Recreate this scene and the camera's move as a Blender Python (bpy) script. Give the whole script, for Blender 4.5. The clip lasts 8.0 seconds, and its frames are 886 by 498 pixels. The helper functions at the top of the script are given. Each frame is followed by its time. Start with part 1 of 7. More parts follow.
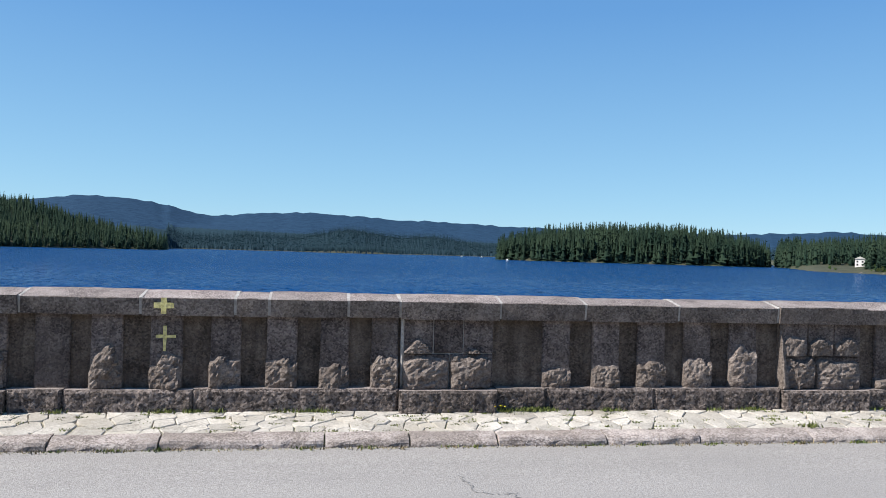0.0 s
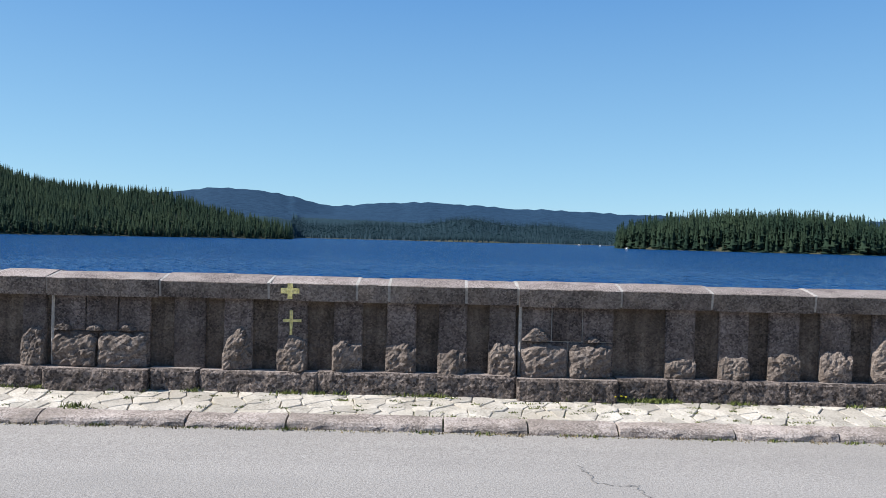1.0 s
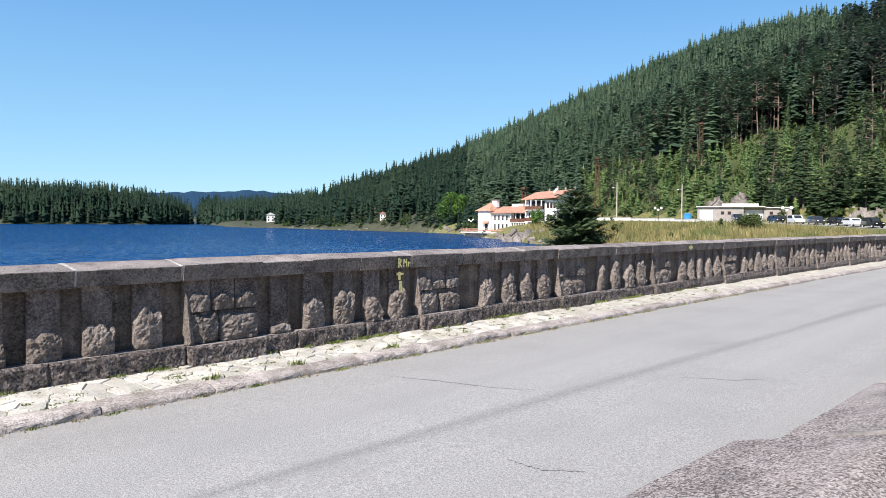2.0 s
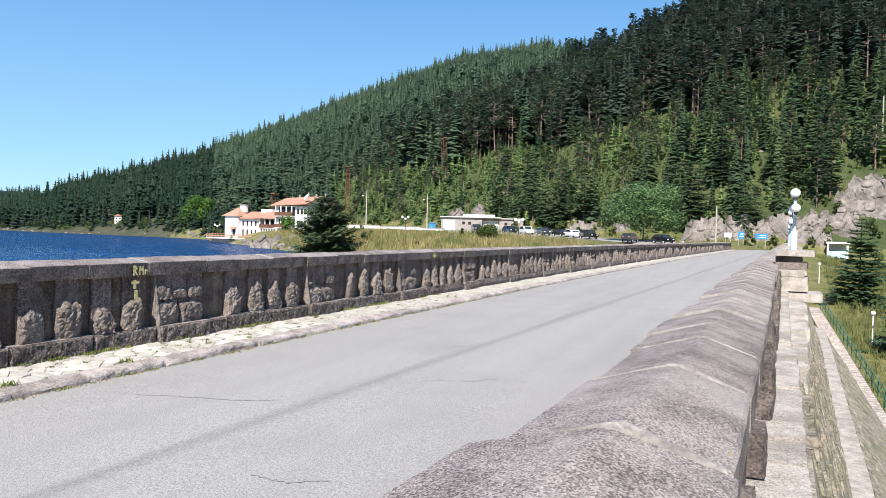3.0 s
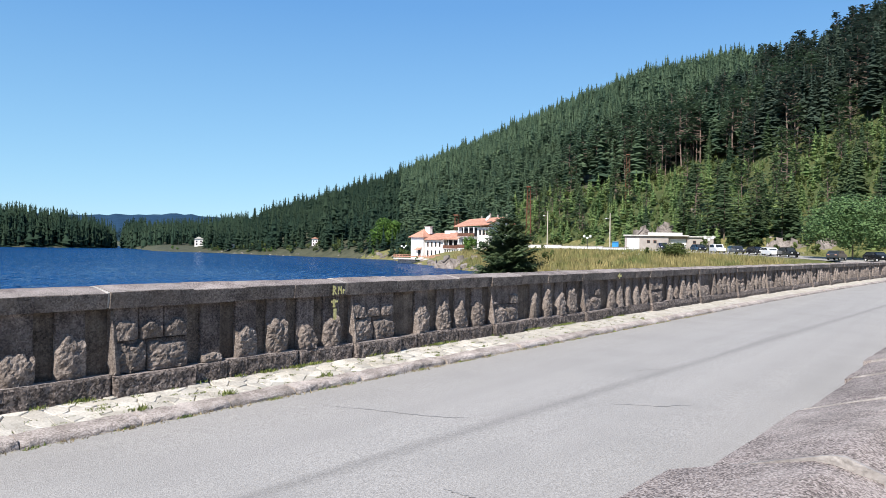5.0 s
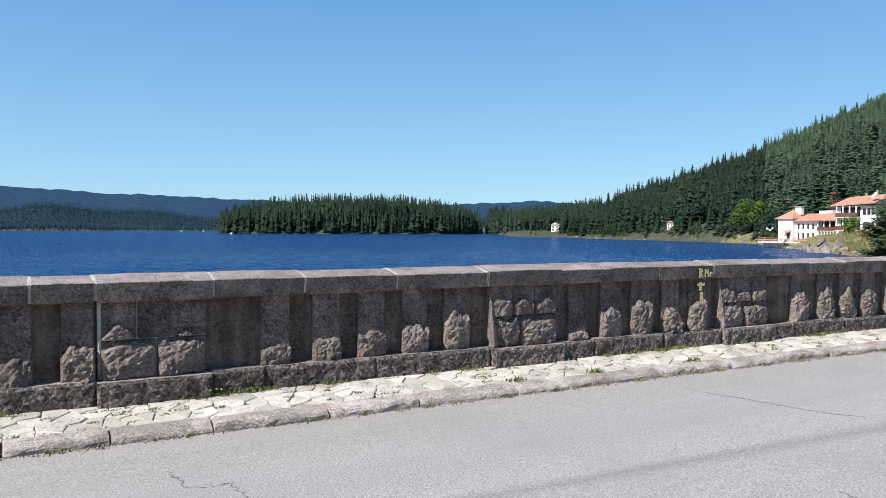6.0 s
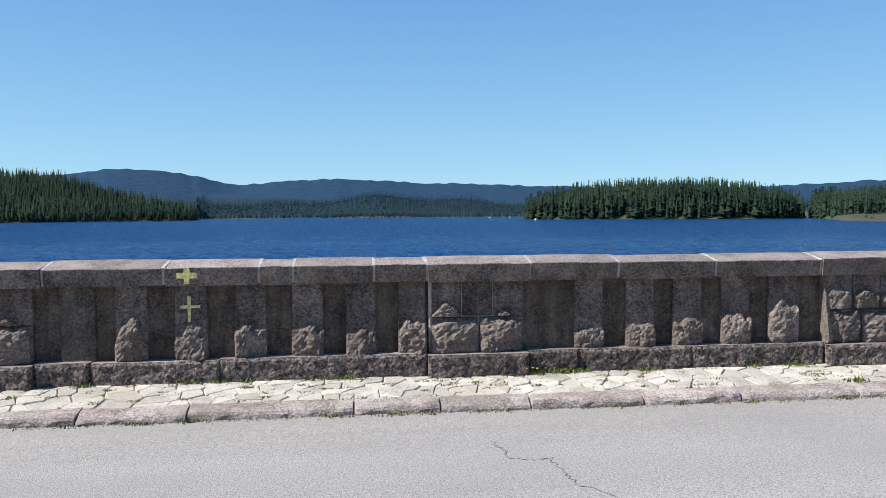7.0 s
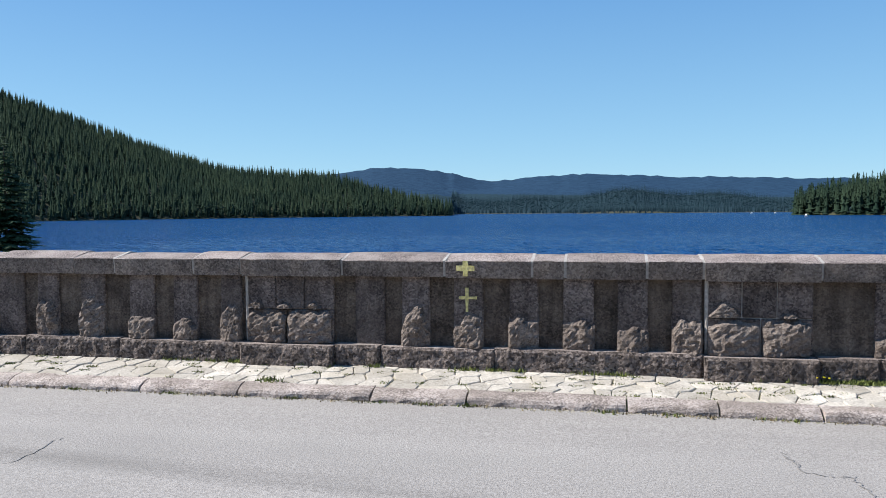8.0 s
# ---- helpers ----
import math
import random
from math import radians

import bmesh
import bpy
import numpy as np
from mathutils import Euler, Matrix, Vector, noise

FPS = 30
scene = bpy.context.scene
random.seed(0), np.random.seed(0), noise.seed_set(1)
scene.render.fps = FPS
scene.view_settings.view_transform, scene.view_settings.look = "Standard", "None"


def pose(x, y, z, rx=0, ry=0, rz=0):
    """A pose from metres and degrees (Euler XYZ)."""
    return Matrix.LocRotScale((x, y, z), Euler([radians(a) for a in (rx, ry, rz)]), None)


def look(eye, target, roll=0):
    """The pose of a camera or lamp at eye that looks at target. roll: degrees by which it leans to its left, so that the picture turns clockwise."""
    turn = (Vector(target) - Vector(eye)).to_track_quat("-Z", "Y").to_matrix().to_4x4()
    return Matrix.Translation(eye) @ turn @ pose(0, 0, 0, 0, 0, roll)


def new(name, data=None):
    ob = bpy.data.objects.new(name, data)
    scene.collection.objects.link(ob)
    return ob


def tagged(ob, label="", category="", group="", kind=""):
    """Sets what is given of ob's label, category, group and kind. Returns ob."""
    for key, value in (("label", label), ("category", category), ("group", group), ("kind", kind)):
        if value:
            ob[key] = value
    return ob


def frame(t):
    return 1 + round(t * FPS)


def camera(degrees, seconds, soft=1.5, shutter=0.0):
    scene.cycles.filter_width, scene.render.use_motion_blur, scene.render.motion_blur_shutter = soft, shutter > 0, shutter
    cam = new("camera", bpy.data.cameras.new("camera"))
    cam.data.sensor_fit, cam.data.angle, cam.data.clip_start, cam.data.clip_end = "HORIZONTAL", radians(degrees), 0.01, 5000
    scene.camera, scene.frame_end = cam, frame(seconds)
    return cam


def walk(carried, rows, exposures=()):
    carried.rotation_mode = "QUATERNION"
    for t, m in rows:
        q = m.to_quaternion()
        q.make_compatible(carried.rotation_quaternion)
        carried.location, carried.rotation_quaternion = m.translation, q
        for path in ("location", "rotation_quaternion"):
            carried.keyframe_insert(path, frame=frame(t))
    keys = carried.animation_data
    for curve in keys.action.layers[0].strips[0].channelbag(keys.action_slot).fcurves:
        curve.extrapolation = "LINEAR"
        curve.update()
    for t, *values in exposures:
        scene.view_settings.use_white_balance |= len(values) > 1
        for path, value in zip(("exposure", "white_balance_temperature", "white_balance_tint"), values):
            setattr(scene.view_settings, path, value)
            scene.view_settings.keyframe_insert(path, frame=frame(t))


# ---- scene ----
cam = camera(60.16, 8.0, soft=0.65)
ROWS = [
    (0.0, 1.234, 0.429, 1.736, -8.90, 0.31, -1.56),
    (0.5, 1.220, 0.428, 1.739, -3.75, 0.01, -1.76),
    (1.0, 1.225, 0.456, 1.718, -0.20, -0.75, -1.43),
    (1.2, 1.279, 0.478, 1.700, -5.88, -1.41, -0.60),
    (2.3, 1.605, 0.589, 1.760, -61.61, -1.72, -0.98),
    (2.5, 1.593, 0.583, 1.762, -65.13, -1.63, -1.25),
    (3.0, 1.600, 0.572, 1.758, -68.69, -1.28, -1.46),
    (3.5, 1.602, 0.571, 1.761, -69.16, -0.91, -1.30),
    (4.0, 1.554, 0.577, 1.768, -68.65, -0.67, -1.21),
    (4.2, 1.558, 0.581, 1.762, -66.85, -0.40, -1.14),
    (5.3, 1.464, 0.588, 1.769, -47.83, -0.11, -0.42),
    (5.5, 1.401, 0.567, 1.756, -41.66, -0.16, 0.05),
    (6.0, 1.402, 0.646, 1.730, -29.17, -1.49, -0.19),
    (6.5, 1.375, 0.647, 1.715, -22.46, -2.28, -0.21),
    (7.0, 1.289, 0.648, 1.721, -6.82, -2.55, 0.33),
    (7.5, 1.197, 0.627, 1.720, 3.61, -2.73, 0.32),
    (8.0, 1.069, 0.568, 1.729, 11.64, -2.79, 0.37),
]
walk(cam, [(t, pose(x, y, z, 90 + pitch, roll, yaw)) for t, x, y, z, yaw, pitch, roll in ROWS],
     exposures=[(0.0, 0.45), (1.2, 0.45), (2.3, 0.68), (4.2, 0.68), (5.5, 0.5), (8.0, 0.48)])

# ---- light ----
SUN_ELEVATION, SUN_AZIMUTH = 44.0, -96.5   # azimuth from +y, clockwise
world = bpy.data.worlds.new("sky")
scene.world = world
world.use_nodes = True
wn = world.node_tree
sky = wn.nodes.new("ShaderNodeTexSky")
sky.sky_type, sky.sun_disc = "NISHITA", False
sky.sun_elevation, sky.sun_rotation = radians(SUN_ELEVATION), radians(SUN_AZIMUTH)
sky.altitude, sky.air_density, sky.dust_density, sky.ozone_density = 1300, 1.0, 0.0, 1.0
# clear mountain air: the sky's own glow is evened out by a plain clear-sky blue, paler towards the horizon
where = wn.nodes.new("ShaderNodeTexCoord")
split_up = wn.nodes.new("ShaderNodeSeparateXYZ")
wn.links.new(where.outputs["Generated"], split_up.inputs[0])
clear = wn.nodes.new("ShaderNodeValToRGB")
clear.color_ramp.elements[0].position, clear.color_ramp.elements[0].color = 0.0, (2.6, 5.3, 7.3, 1)
clear.color_ramp.elements[1].position, clear.color_ramp.elements[1].color = 0.9, (0.5, 1.5, 3.7, 1)
mid_sky = clear.color_ramp.elements.new(0.3)
mid_sky.color = (1.0, 2.95, 6.2, 1)
wn.links.new(split_up.outputs["Z"], clear.inputs[0])
even = wn.nodes.new("ShaderNodeMix")
even.data_type = "RGBA"
even.inputs["Factor"].default_value = 0.75
wn.links.new(sky.outputs[0], even.inputs["A"])
wn.links.new(clear.outputs[0], even.inputs["B"])
wn.links.new(even.outputs["Result"], wn.nodes["Background"].inputs[0])
wn.nodes["Background"].inputs[1].default_value = 0.094
sun_data = bpy.data.lights.new("sun", "SUN")
sun_data.energy, sun_data.angle, sun_data.color = 5.0, radians(0.5), (1.0, 0.95, 0.89)
sun = new("sun", sun_data)
se, sa = radians(SUN_ELEVATION), radians(SUN_AZIMUTH)
sun.matrix_world = look((0, 0, 60), Vector((0, 0, 60)) - Vector((math.cos(se) * math.sin(sa), math.cos(se) * math.cos(sa), math.sin(se))))

# ---- materials ----


def mat(name, c1, c2, scale=3.0, rough=0.85, bump=0.3, bscale=40.0, dist=0.02, c3=None, c3scale=0.5, c3amount=0.5, island=0.0, each=0.0,
        metal=0.0, spec=0.3, detail=6.0, pits=0.0, thin=0.0):
    """A surface of two mottled colours with fine relief; c3 adds large stains; island and each vary the value by piece."""
    m = bpy.data.materials.new(name)
    m.use_nodes = True
    nt = m.node_tree
    N, L = nt.nodes, nt.links
    b = N["Principled BSDF"]
    geo = N.new("ShaderNodeNewGeometry")
    n1 = N.new("ShaderNodeTexNoise")
    n1.inputs["Scale"].default_value, n1.inputs["Detail"].default_value, n1.inputs["Roughness"].default_value = scale, detail, 0.65
    L.new(geo.outputs["Position"], n1.inputs["Vector"])
    ramp = N.new("ShaderNodeValToRGB")
    ramp.color_ramp.elements[0].position, ramp.color_ramp.elements[1].position = 0.36, 0.64
    ramp.color_ramp.elements[0].color, ramp.color_ramp.elements[1].color = (*c1, 1), (*c2, 1)
    L.new(n1.outputs["Fac"], ramp.inputs[0])
    colour = ramp.outputs[0]
    if c3:
        n3 = N.new("ShaderNodeTexNoise")
        n3.inputs["Scale"].default_value, n3.inputs["Detail"].default_value = c3scale, 5.0
        L.new(geo.outputs["Position"], n3.inputs["Vector"])
        r3 = N.new("ShaderNodeMapRange")
        r3.inputs["From Min"].default_value, r3.inputs["From Max"].default_value, r3.inputs["To Max"].default_value = 0.48, 0.68, c3amount
        L.new(n3.outputs["Fac"], r3.inputs["Value"])
        mix = N.new("ShaderNodeMix")
        mix.data_type = "RGBA"
        L.new(r3.outputs[0], mix.inputs["Factor"])
        L.new(colour, mix.inputs["A"])
        mix.inputs["B"].default_value = (*c3, 1)
        colour = mix.outputs["Result"]
    if pits:
        cells = N.new("ShaderNodeTexVoronoi")
        cells.inputs["Scale"].default_value = 55.0
        L.new(geo.outputs["Position"], cells.inputs["Vector"])
        deep = N.new("ShaderNodeMapRange")
        deep.inputs["From Min"].default_value, deep.inputs["From Max"].default_value = 0.12, 0.34
        deep.inputs["To Min"].default_value, deep.inputs["To Max"].default_value = 1 - pits, 1.0
        L.new(cells.outputs["Distance"], deep.inputs["Value"])
        pitted = N.new("ShaderNodeHueSaturation")
        L.new(deep.outputs[0], pitted.inputs["Value"])
        L.new(colour, pitted.inputs["Color"])
        colour = pitted.outputs[0]
    if island or each:
        source = geo.outputs["Random Per Island"] if island else N.new("ShaderNodeObjectInfo").outputs["Random"]
        amount = island or each
        rr = N.new("ShaderNodeMapRange")
        rr.inputs["To Min"].default_value, rr.inputs["To Max"].default_value = 1 - amount, 1 + amount
        L.new(source, rr.inputs["Value"])
        hsv = N.new("ShaderNodeHueSaturation")
        L.new(rr.outputs[0], hsv.inputs["Value"])
        L.new(colour, hsv.inputs["Color"])
        colour = hsv.outputs[0]
    L.new(colour, b.inputs["Base Color"])
    b.inputs["Roughness"].default_value, b.inputs["Metallic"].default_value = rough, metal
    b.inputs["Specular IOR Level"].default_value = spec
    if bump:
        n2 = N.new("ShaderNodeTexNoise")
        n2.inputs["Scale"].default_value, n2.inputs["Detail"].default_value = bscale, 5.0
        L.new(geo.outputs["Position"], n2.inputs["Vector"])
        bp = N.new("ShaderNodeBump")
        bp.inputs["Strength"].default_value, bp.inputs["Distance"].default_value = bump, dist
        L.new(n2.outputs["Fac"], bp.inputs["Height"])
        L.new(bp.outputs[0], b.inputs["Normal"])
    if thin:                    # leaves and needles let part of the light through
        glow = N.new("ShaderNodeBsdfTranslucent")
        L.new(colour, glow.inputs["Color"])
        both = N.new("ShaderNodeMixShader")
        both.inputs[0].default_value = thin
        L.new(b.outputs[0], both.inputs[1])
        L.new(glow.outputs[0], both.inputs[2])
        L.new(both.outputs[0], N["Material Output"].inputs["Surface"])
    return m




def granite(name, dark, mid, pale, grain=110.0, grains=0.5, mottle=5.0, blotches=0.6, stain=None, stain_scale=1.5, stain_amount=0.6, hewn=0.5, hewn_scale=26.0, hewn_depth=0.03, each=0.1, streaks=0.0):
    """Speckled granite: single grains from dark to pale, blotches, large stains, hewn relief; streaks run down the face."""
    m = bpy.data.materials.new(name)
    m.use_nodes = True
    nt = m.node_tree
    N, L = nt.nodes, nt.links
    b = N["Principled BSDF"]
    at = N.new("ShaderNodeNewGeometry").outputs["Position"]

    def noisy(scale, detail, vector=at, rough=0.6):
        n = N.new("ShaderNodeTexNoise")
        n.inputs["Scale"].default_value, n.inputs["Detail"].default_value, n.inputs["Roughness"].default_value = scale, detail, rough
        L.new(vector, n.inputs["Vector"])
        return n.outputs["Fac"]

    def maths(operation, first, second):
        n = N.new("ShaderNodeMath")
        n.operation = operation
        for k, value in enumerate((first, second)):
            if isinstance(value, float):
                n.inputs[k].default_value = value
            else:
                L.new(value, n.inputs[k])
        return n.outputs[0]

    def mapped(value, a0, a1, b0, b1):
        n = N.new("ShaderNodeMapRange")
        for k, x in (("From Min", a0), ("From Max", a1), ("To Min", b0), ("To Max", b1)):
            n.inputs[k].default_value = x
        L.new(value, n.inputs["Value"])
        return n.outputs[0]
    cells = N.new("ShaderNodeTexVoronoi")
    cells.inputs["Scale"].default_value = grain
    L.new(at, cells.inputs["Vector"])
    single = N.new("ShaderNodeSeparateColor")
    L.new(cells.outputs["Color"], single.inputs[0])
    blotch = noisy(mottle, 8.0)
    tone = maths("ADD", mapped(single.outputs[0], 0.0, 1.0, -0.5 * grains, 0.5 * grains), mapped(blotch, 0.25, 0.75, 0.5 - 0.5 * blotches, 0.5 + 0.5 * blotches))
    ramp = N.new("ShaderNodeValToRGB")
    ramp.color_ramp.elements[0].position, ramp.color_ramp.elements[1].position = 0.08, 0.95
    ramp.color_ramp.elements[0].color, ramp.color_ramp.elements[1].color = (*dark, 1), (*pale, 1)
    ramp.color_ramp.elements.new(0.5).color = (*mid, 1)
    L.new(tone, ramp.inputs[0])
    colour = ramp.outputs[0]
    if stain:
        mix = N.new("ShaderNodeMix")
        mix.data_type = "RGBA"
        L.new(mapped(noisy(stain_scale, 6.0), 0.47, 0.64, 0.0, stain_amount), mix.inputs["Factor"])
        L.new(colour, mix.inputs["A"])
        mix.inputs["B"].default_value = (*stain, 1)
        colour = mix.outputs["Result"]
    value = mapped(N.new("ShaderNodeObjectInfo").outputs["Random"], 0.0, 1.0, 1 - each, 1 + each)
    if streaks:
        run = N.new("ShaderNodeMapping")
        run.inputs["Scale"].default_value = (9.0, 9.0, 0.9)
        L.new(at, run.inputs["Vector"])
        value = maths("MULTIPLY", value, mapped(noisy(1.0, 6.0, run.outputs[0]), 0.35, 0.65, 1 - streaks, 1 + streaks))
    hsv = N.new("ShaderNodeHueSaturation")
    L.new(value, hsv.inputs["Value"])
    L.new(colour, hsv.inputs["Color"])
    L.new(hsv.outputs[0], b.inputs["Base Color"])
    b.inputs["Roughness"].default_value, b.inputs["Specular IOR Level"].default_value = 0.88, 0.25
    fine = N.new("ShaderNodeBump")
    fine.inputs["Strength"].default_value, fine.inputs["Distance"].default_value = 0.5, 0.006
    L.new(cells.outputs["Distance"], fine.inputs["Height"])
    coarse = N.new("ShaderNodeBump")
    coarse.inputs["Strength"].default_value, coarse.inputs["Distance"].default_value = hewn, hewn_depth
    L.new(noisy(hewn_scale, 6.0, rough=0.7), coarse.inputs["Height"])
    L.new(fine.outputs[0], coarse.inputs["Normal"])
    L.new(coarse.outputs[0], b.inputs["Normal"])
    return m


M_STONE = granite("dark_granite", (0.0667, 0.0545, 0.0508), (0.181, 0.147, 0.134), (0.327, 0.273, 0.241), grain=62, grains=0.65, mottle=3.5, stain=(0.109, 0.0884, 0.0751), stain_scale=1.8, stain_amount=0.5, hewn=1.0, hewn_scale=28, hewn_depth=0.04, each=0.14, streaks=0.2, blotches=0.85)
# recessed panels: streaky crust, with the recess shade put into the darker colour
M_PANEL = granite("shaded_panel_granite", (0.0531, 0.0417, 0.0338), (0.154, 0.121, 0.0972), (0.275, 0.223, 0.176), grain=62, grains=0.45, mottle=3.0, stain=(0.0972, 0.0756, 0.0604), stain_scale=1.6, stain_amount=0.6, hewn=1.0, hewn_scale=28, hewn_depth=0.04, each=0.0, streaks=0.28, blotches=0.95)
M_ROUGH = granite("split_granite", (0.106, 0.0859, 0.0741), (0.24, 0.198, 0.172), (0.381, 0.326, 0.285), grain=60, grains=0.6, mottle=12, stain=(0.141, 0.114, 0.0967), stain_scale=4.0, stain_amount=0.5, hewn=0.9, hewn_scale=45, hewn_depth=0.03, each=0.18)
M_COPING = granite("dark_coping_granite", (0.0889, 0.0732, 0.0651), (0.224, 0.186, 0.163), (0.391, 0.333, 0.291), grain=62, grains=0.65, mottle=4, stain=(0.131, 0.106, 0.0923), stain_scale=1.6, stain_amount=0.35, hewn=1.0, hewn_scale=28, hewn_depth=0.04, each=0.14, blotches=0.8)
M_CAP = granite("weathered_cap_and_sunlit_tops", (0.095, 0.078, 0.072), (0.268, 0.221, 0.2), (0.47, 0.402, 0.368), grain=170, grains=0.95, mottle=3.5, stain=(0.42, 0.37, 0.335), stain_scale=2.2, stain_amount=0.45, hewn=0.35, hewn_scale=60, hewn_depth=0.01, each=0.14, blotches=0.7)
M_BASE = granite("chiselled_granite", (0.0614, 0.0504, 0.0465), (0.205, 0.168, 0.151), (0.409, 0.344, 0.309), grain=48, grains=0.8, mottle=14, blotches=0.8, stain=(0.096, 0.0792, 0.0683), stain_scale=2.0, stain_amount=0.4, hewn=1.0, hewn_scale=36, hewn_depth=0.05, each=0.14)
M_LEDGE = granite("ledge_granite", (0.2, 0.175, 0.155), (0.46, 0.41, 0.365), (0.66, 0.6, 0.55), grain=90, grains=0.5, mottle=4, stain=(0.25, 0.215, 0.19), stain_scale=1.6, stain_amount=0.6, hewn=0.6, hewn_scale=30, hewn_depth=0.02, each=0.14)
M_MORTAR = mat("lime_mortar", (0.36, 0.333, 0.303), (0.56, 0.53, 0.49), 30, bump=0.6, c3=(0.3, 0.27, 0.24), c3scale=7, c3amount=0.8)
M_KERB = granite("kerb_granite", (0.191, 0.159, 0.139), (0.424, 0.364, 0.327), (0.649, 0.57, 0.521), grain=85, grains=0.7, mottle=4, stain=(0.246, 0.207, 0.178), stain_scale=2.2, stain_amount=0.55, hewn=0.6, hewn_scale=30, hewn_depth=0.02, each=0.12, blotches=0.8)
M_FLAG = granite("pale_flagstone", (0.3, 0.27, 0.225), (0.56, 0.519, 0.455), (0.76, 0.72, 0.655), grain=70, grains=0.35, mottle=5, stain=(0.36, 0.315, 0.24), stain_scale=2.5, stain_amount=0.55, hewn=0.5, hewn_scale=24, hewn_depth=0.02, each=0.2)
M_SOIL = mat("joint_soil", (0.2, 0.178, 0.125), (0.44, 0.4, 0.31), 14, bump=1.0, bscale=80, c3=(0.1, 0.13, 0.04), c3scale=4.0, c3amount=0.9)
M_DRYGRASS = mat("dead_grass", (0.17, 0.135, 0.08), (0.32, 0.26, 0.16), 8, rough=0.8, bump=0, island=0.3)
M_CAPJOINT = mat("weathered_mortar", (0.261, 0.236, 0.217), (0.418, 0.383, 0.356), 40, bump=0.6, c3=(0.192, 0.175, 0.166), c3scale=5, c3amount=0.7)
M_ROAD = mat("asphalt", (0.255, 0.238, 0.22), (0.455, 0.43, 0.402), 60, bump=0.6, bscale=110, dist=0.01, c3=(0.3, 0.284, 0.265), c3scale=0.7, c3amount=0.45, detail=12, pits=0.25)
# tyre-worn streaks along the asphalt
rt_ = M_ROAD.node_tree
stretch = rt_.nodes.new("ShaderNodeMapping")
stretch.inputs["Scale"].default_value = (0.06, 1.6, 1.0)
streak = rt_.nodes.new("ShaderNodeTexNoise")
streak.inputs["Scale"].default_value, streak.inputs["Detail"].default_value = 1.0, 6.0
rt_.links.new([n for n in rt_.nodes if n.bl_idname == "ShaderNodeNewGeometry"][0].outputs["Position"], stretch.inputs["Vector"])
rt_.links.new(stretch.outputs[0], streak.inputs["Vector"])
level = rt_.nodes.new("ShaderNodeMapRange")
level.inputs["From Min"].default_value, level.inputs["From Max"].default_value = 0.35, 0.65
level.inputs["To Min"].default_value, level.inputs["To Max"].default_value = 0.94, 1.03
rt_.links.new(streak.outputs["Fac"], level.inputs["Value"])
worn = rt_.nodes.new("ShaderNodeHueSaturation")
rt_.links.new(level.outputs[0], worn.inputs["Value"])
rt_.links.new(rt_.nodes["Principled BSDF"].inputs["Base Color"].links[0].from_socket, worn.inputs["Color"])
rt_.links.new(worn.outputs[0], rt_.nodes["Principled BSDF"].inputs["Base Color"])
# the darker seam between two laid lanes, slanting slowly across the road
parts_ = rt_.nodes.new("ShaderNodeSeparateXYZ")
rt_.links.new([n for n in rt_.nodes if n.bl_idname == "ShaderNodeNewGeometry"][0].outputs["Position"], parts_.inputs[0])
slant = rt_.nodes.new("ShaderNodeMath")
slant.operation = "MULTIPLY_ADD"
slant.inputs[1].default_value = 0.06
rt_.links.new(parts_.outputs["X"], slant.inputs[0])
rt_.links.new(parts_.outputs["Y"], slant.inputs[2])
wander = rt_.nodes.new("ShaderNodeMath")
wander.operation = "MULTIPLY_ADD"
wander.inputs[1].default_value = 0.35
rt_.links.new(streak.outputs["Fac"], wander.inputs[0])
rt_.links.new(slant.outputs[0], wander.inputs[2])
offset = rt_.nodes.new("ShaderNodeMath")
offset.operation = "SUBTRACT"
offset.inputs[1].default_value = 5.1
rt_.links.new(wander.outputs[0], offset.inputs[0])
apart = rt_.nodes.new("ShaderNodeMath")
apart.operation = "ABSOLUTE"
rt_.links.new(offset.outputs[0], apart.inputs[0])
seam = rt_.nodes.new("ShaderNodeMapRange")
seam.inputs["From Max"].default_value, seam.inputs["To Min"].default_value, seam.inputs["To Max"].default_value = 0.16, 0.78, 1.0
rt_.links.new(apart.outputs[0], seam.inputs["Value"])
seamed = rt_.nodes.new("ShaderNodeHueSaturation")
rt_.links.new(seam.outputs[0], seamed.inputs["Value"])
rt_.links.new(worn.outputs[0], seamed.inputs["Color"])
rt_.links.new(seamed.outputs[0], rt_.nodes["Principled BSDF"].inputs["Base Color"])
M_CRACK = mat("crack_filling", (0.19, 0.183, 0.175), (0.31, 0.3, 0.288), 40)
M_CONCRETE = mat("concrete", (0.5, 0.48, 0.44), (0.66, 0.64, 0.6), 2.0, bump=0.3, c3=(0.4, 0.38, 0.34), c3scale=0.4)
M_MASONRY = mat("dam_masonry", (0.17, 0.143, 0.11), (0.42, 0.365, 0.3), 5.0, bump=1.0, bscale=14, dist=0.08, c3=(0.17, 0.18, 0.085), c3scale=0.9, c3amount=0.7, island=0.22)
M_GRASS = mat("dry_grass", (0.12, 0.123, 0.0411), (0.246, 0.217, 0.0901), 0.6, bump=0.8, bscale=6, dist=0.2, c3=(0.0901, 0.112, 0.0262), c3scale=0.08, c3amount=0.6)
M_FLOOR = mat("forest_floor", (0.039, 0.0585, 0.0172), (0.078, 0.0975, 0.0351), 0.25, bump=0.8, bscale=2, dist=0.5, c3=(0.133, 0.129, 0.0468), c3scale=0.05, c3amount=0.5)
M_LITTER = mat("needle_litter", (0.045, 0.05, 0.028), (0.085, 0.085, 0.05), 0.3, bump=0.6, bscale=2, dist=0.3)
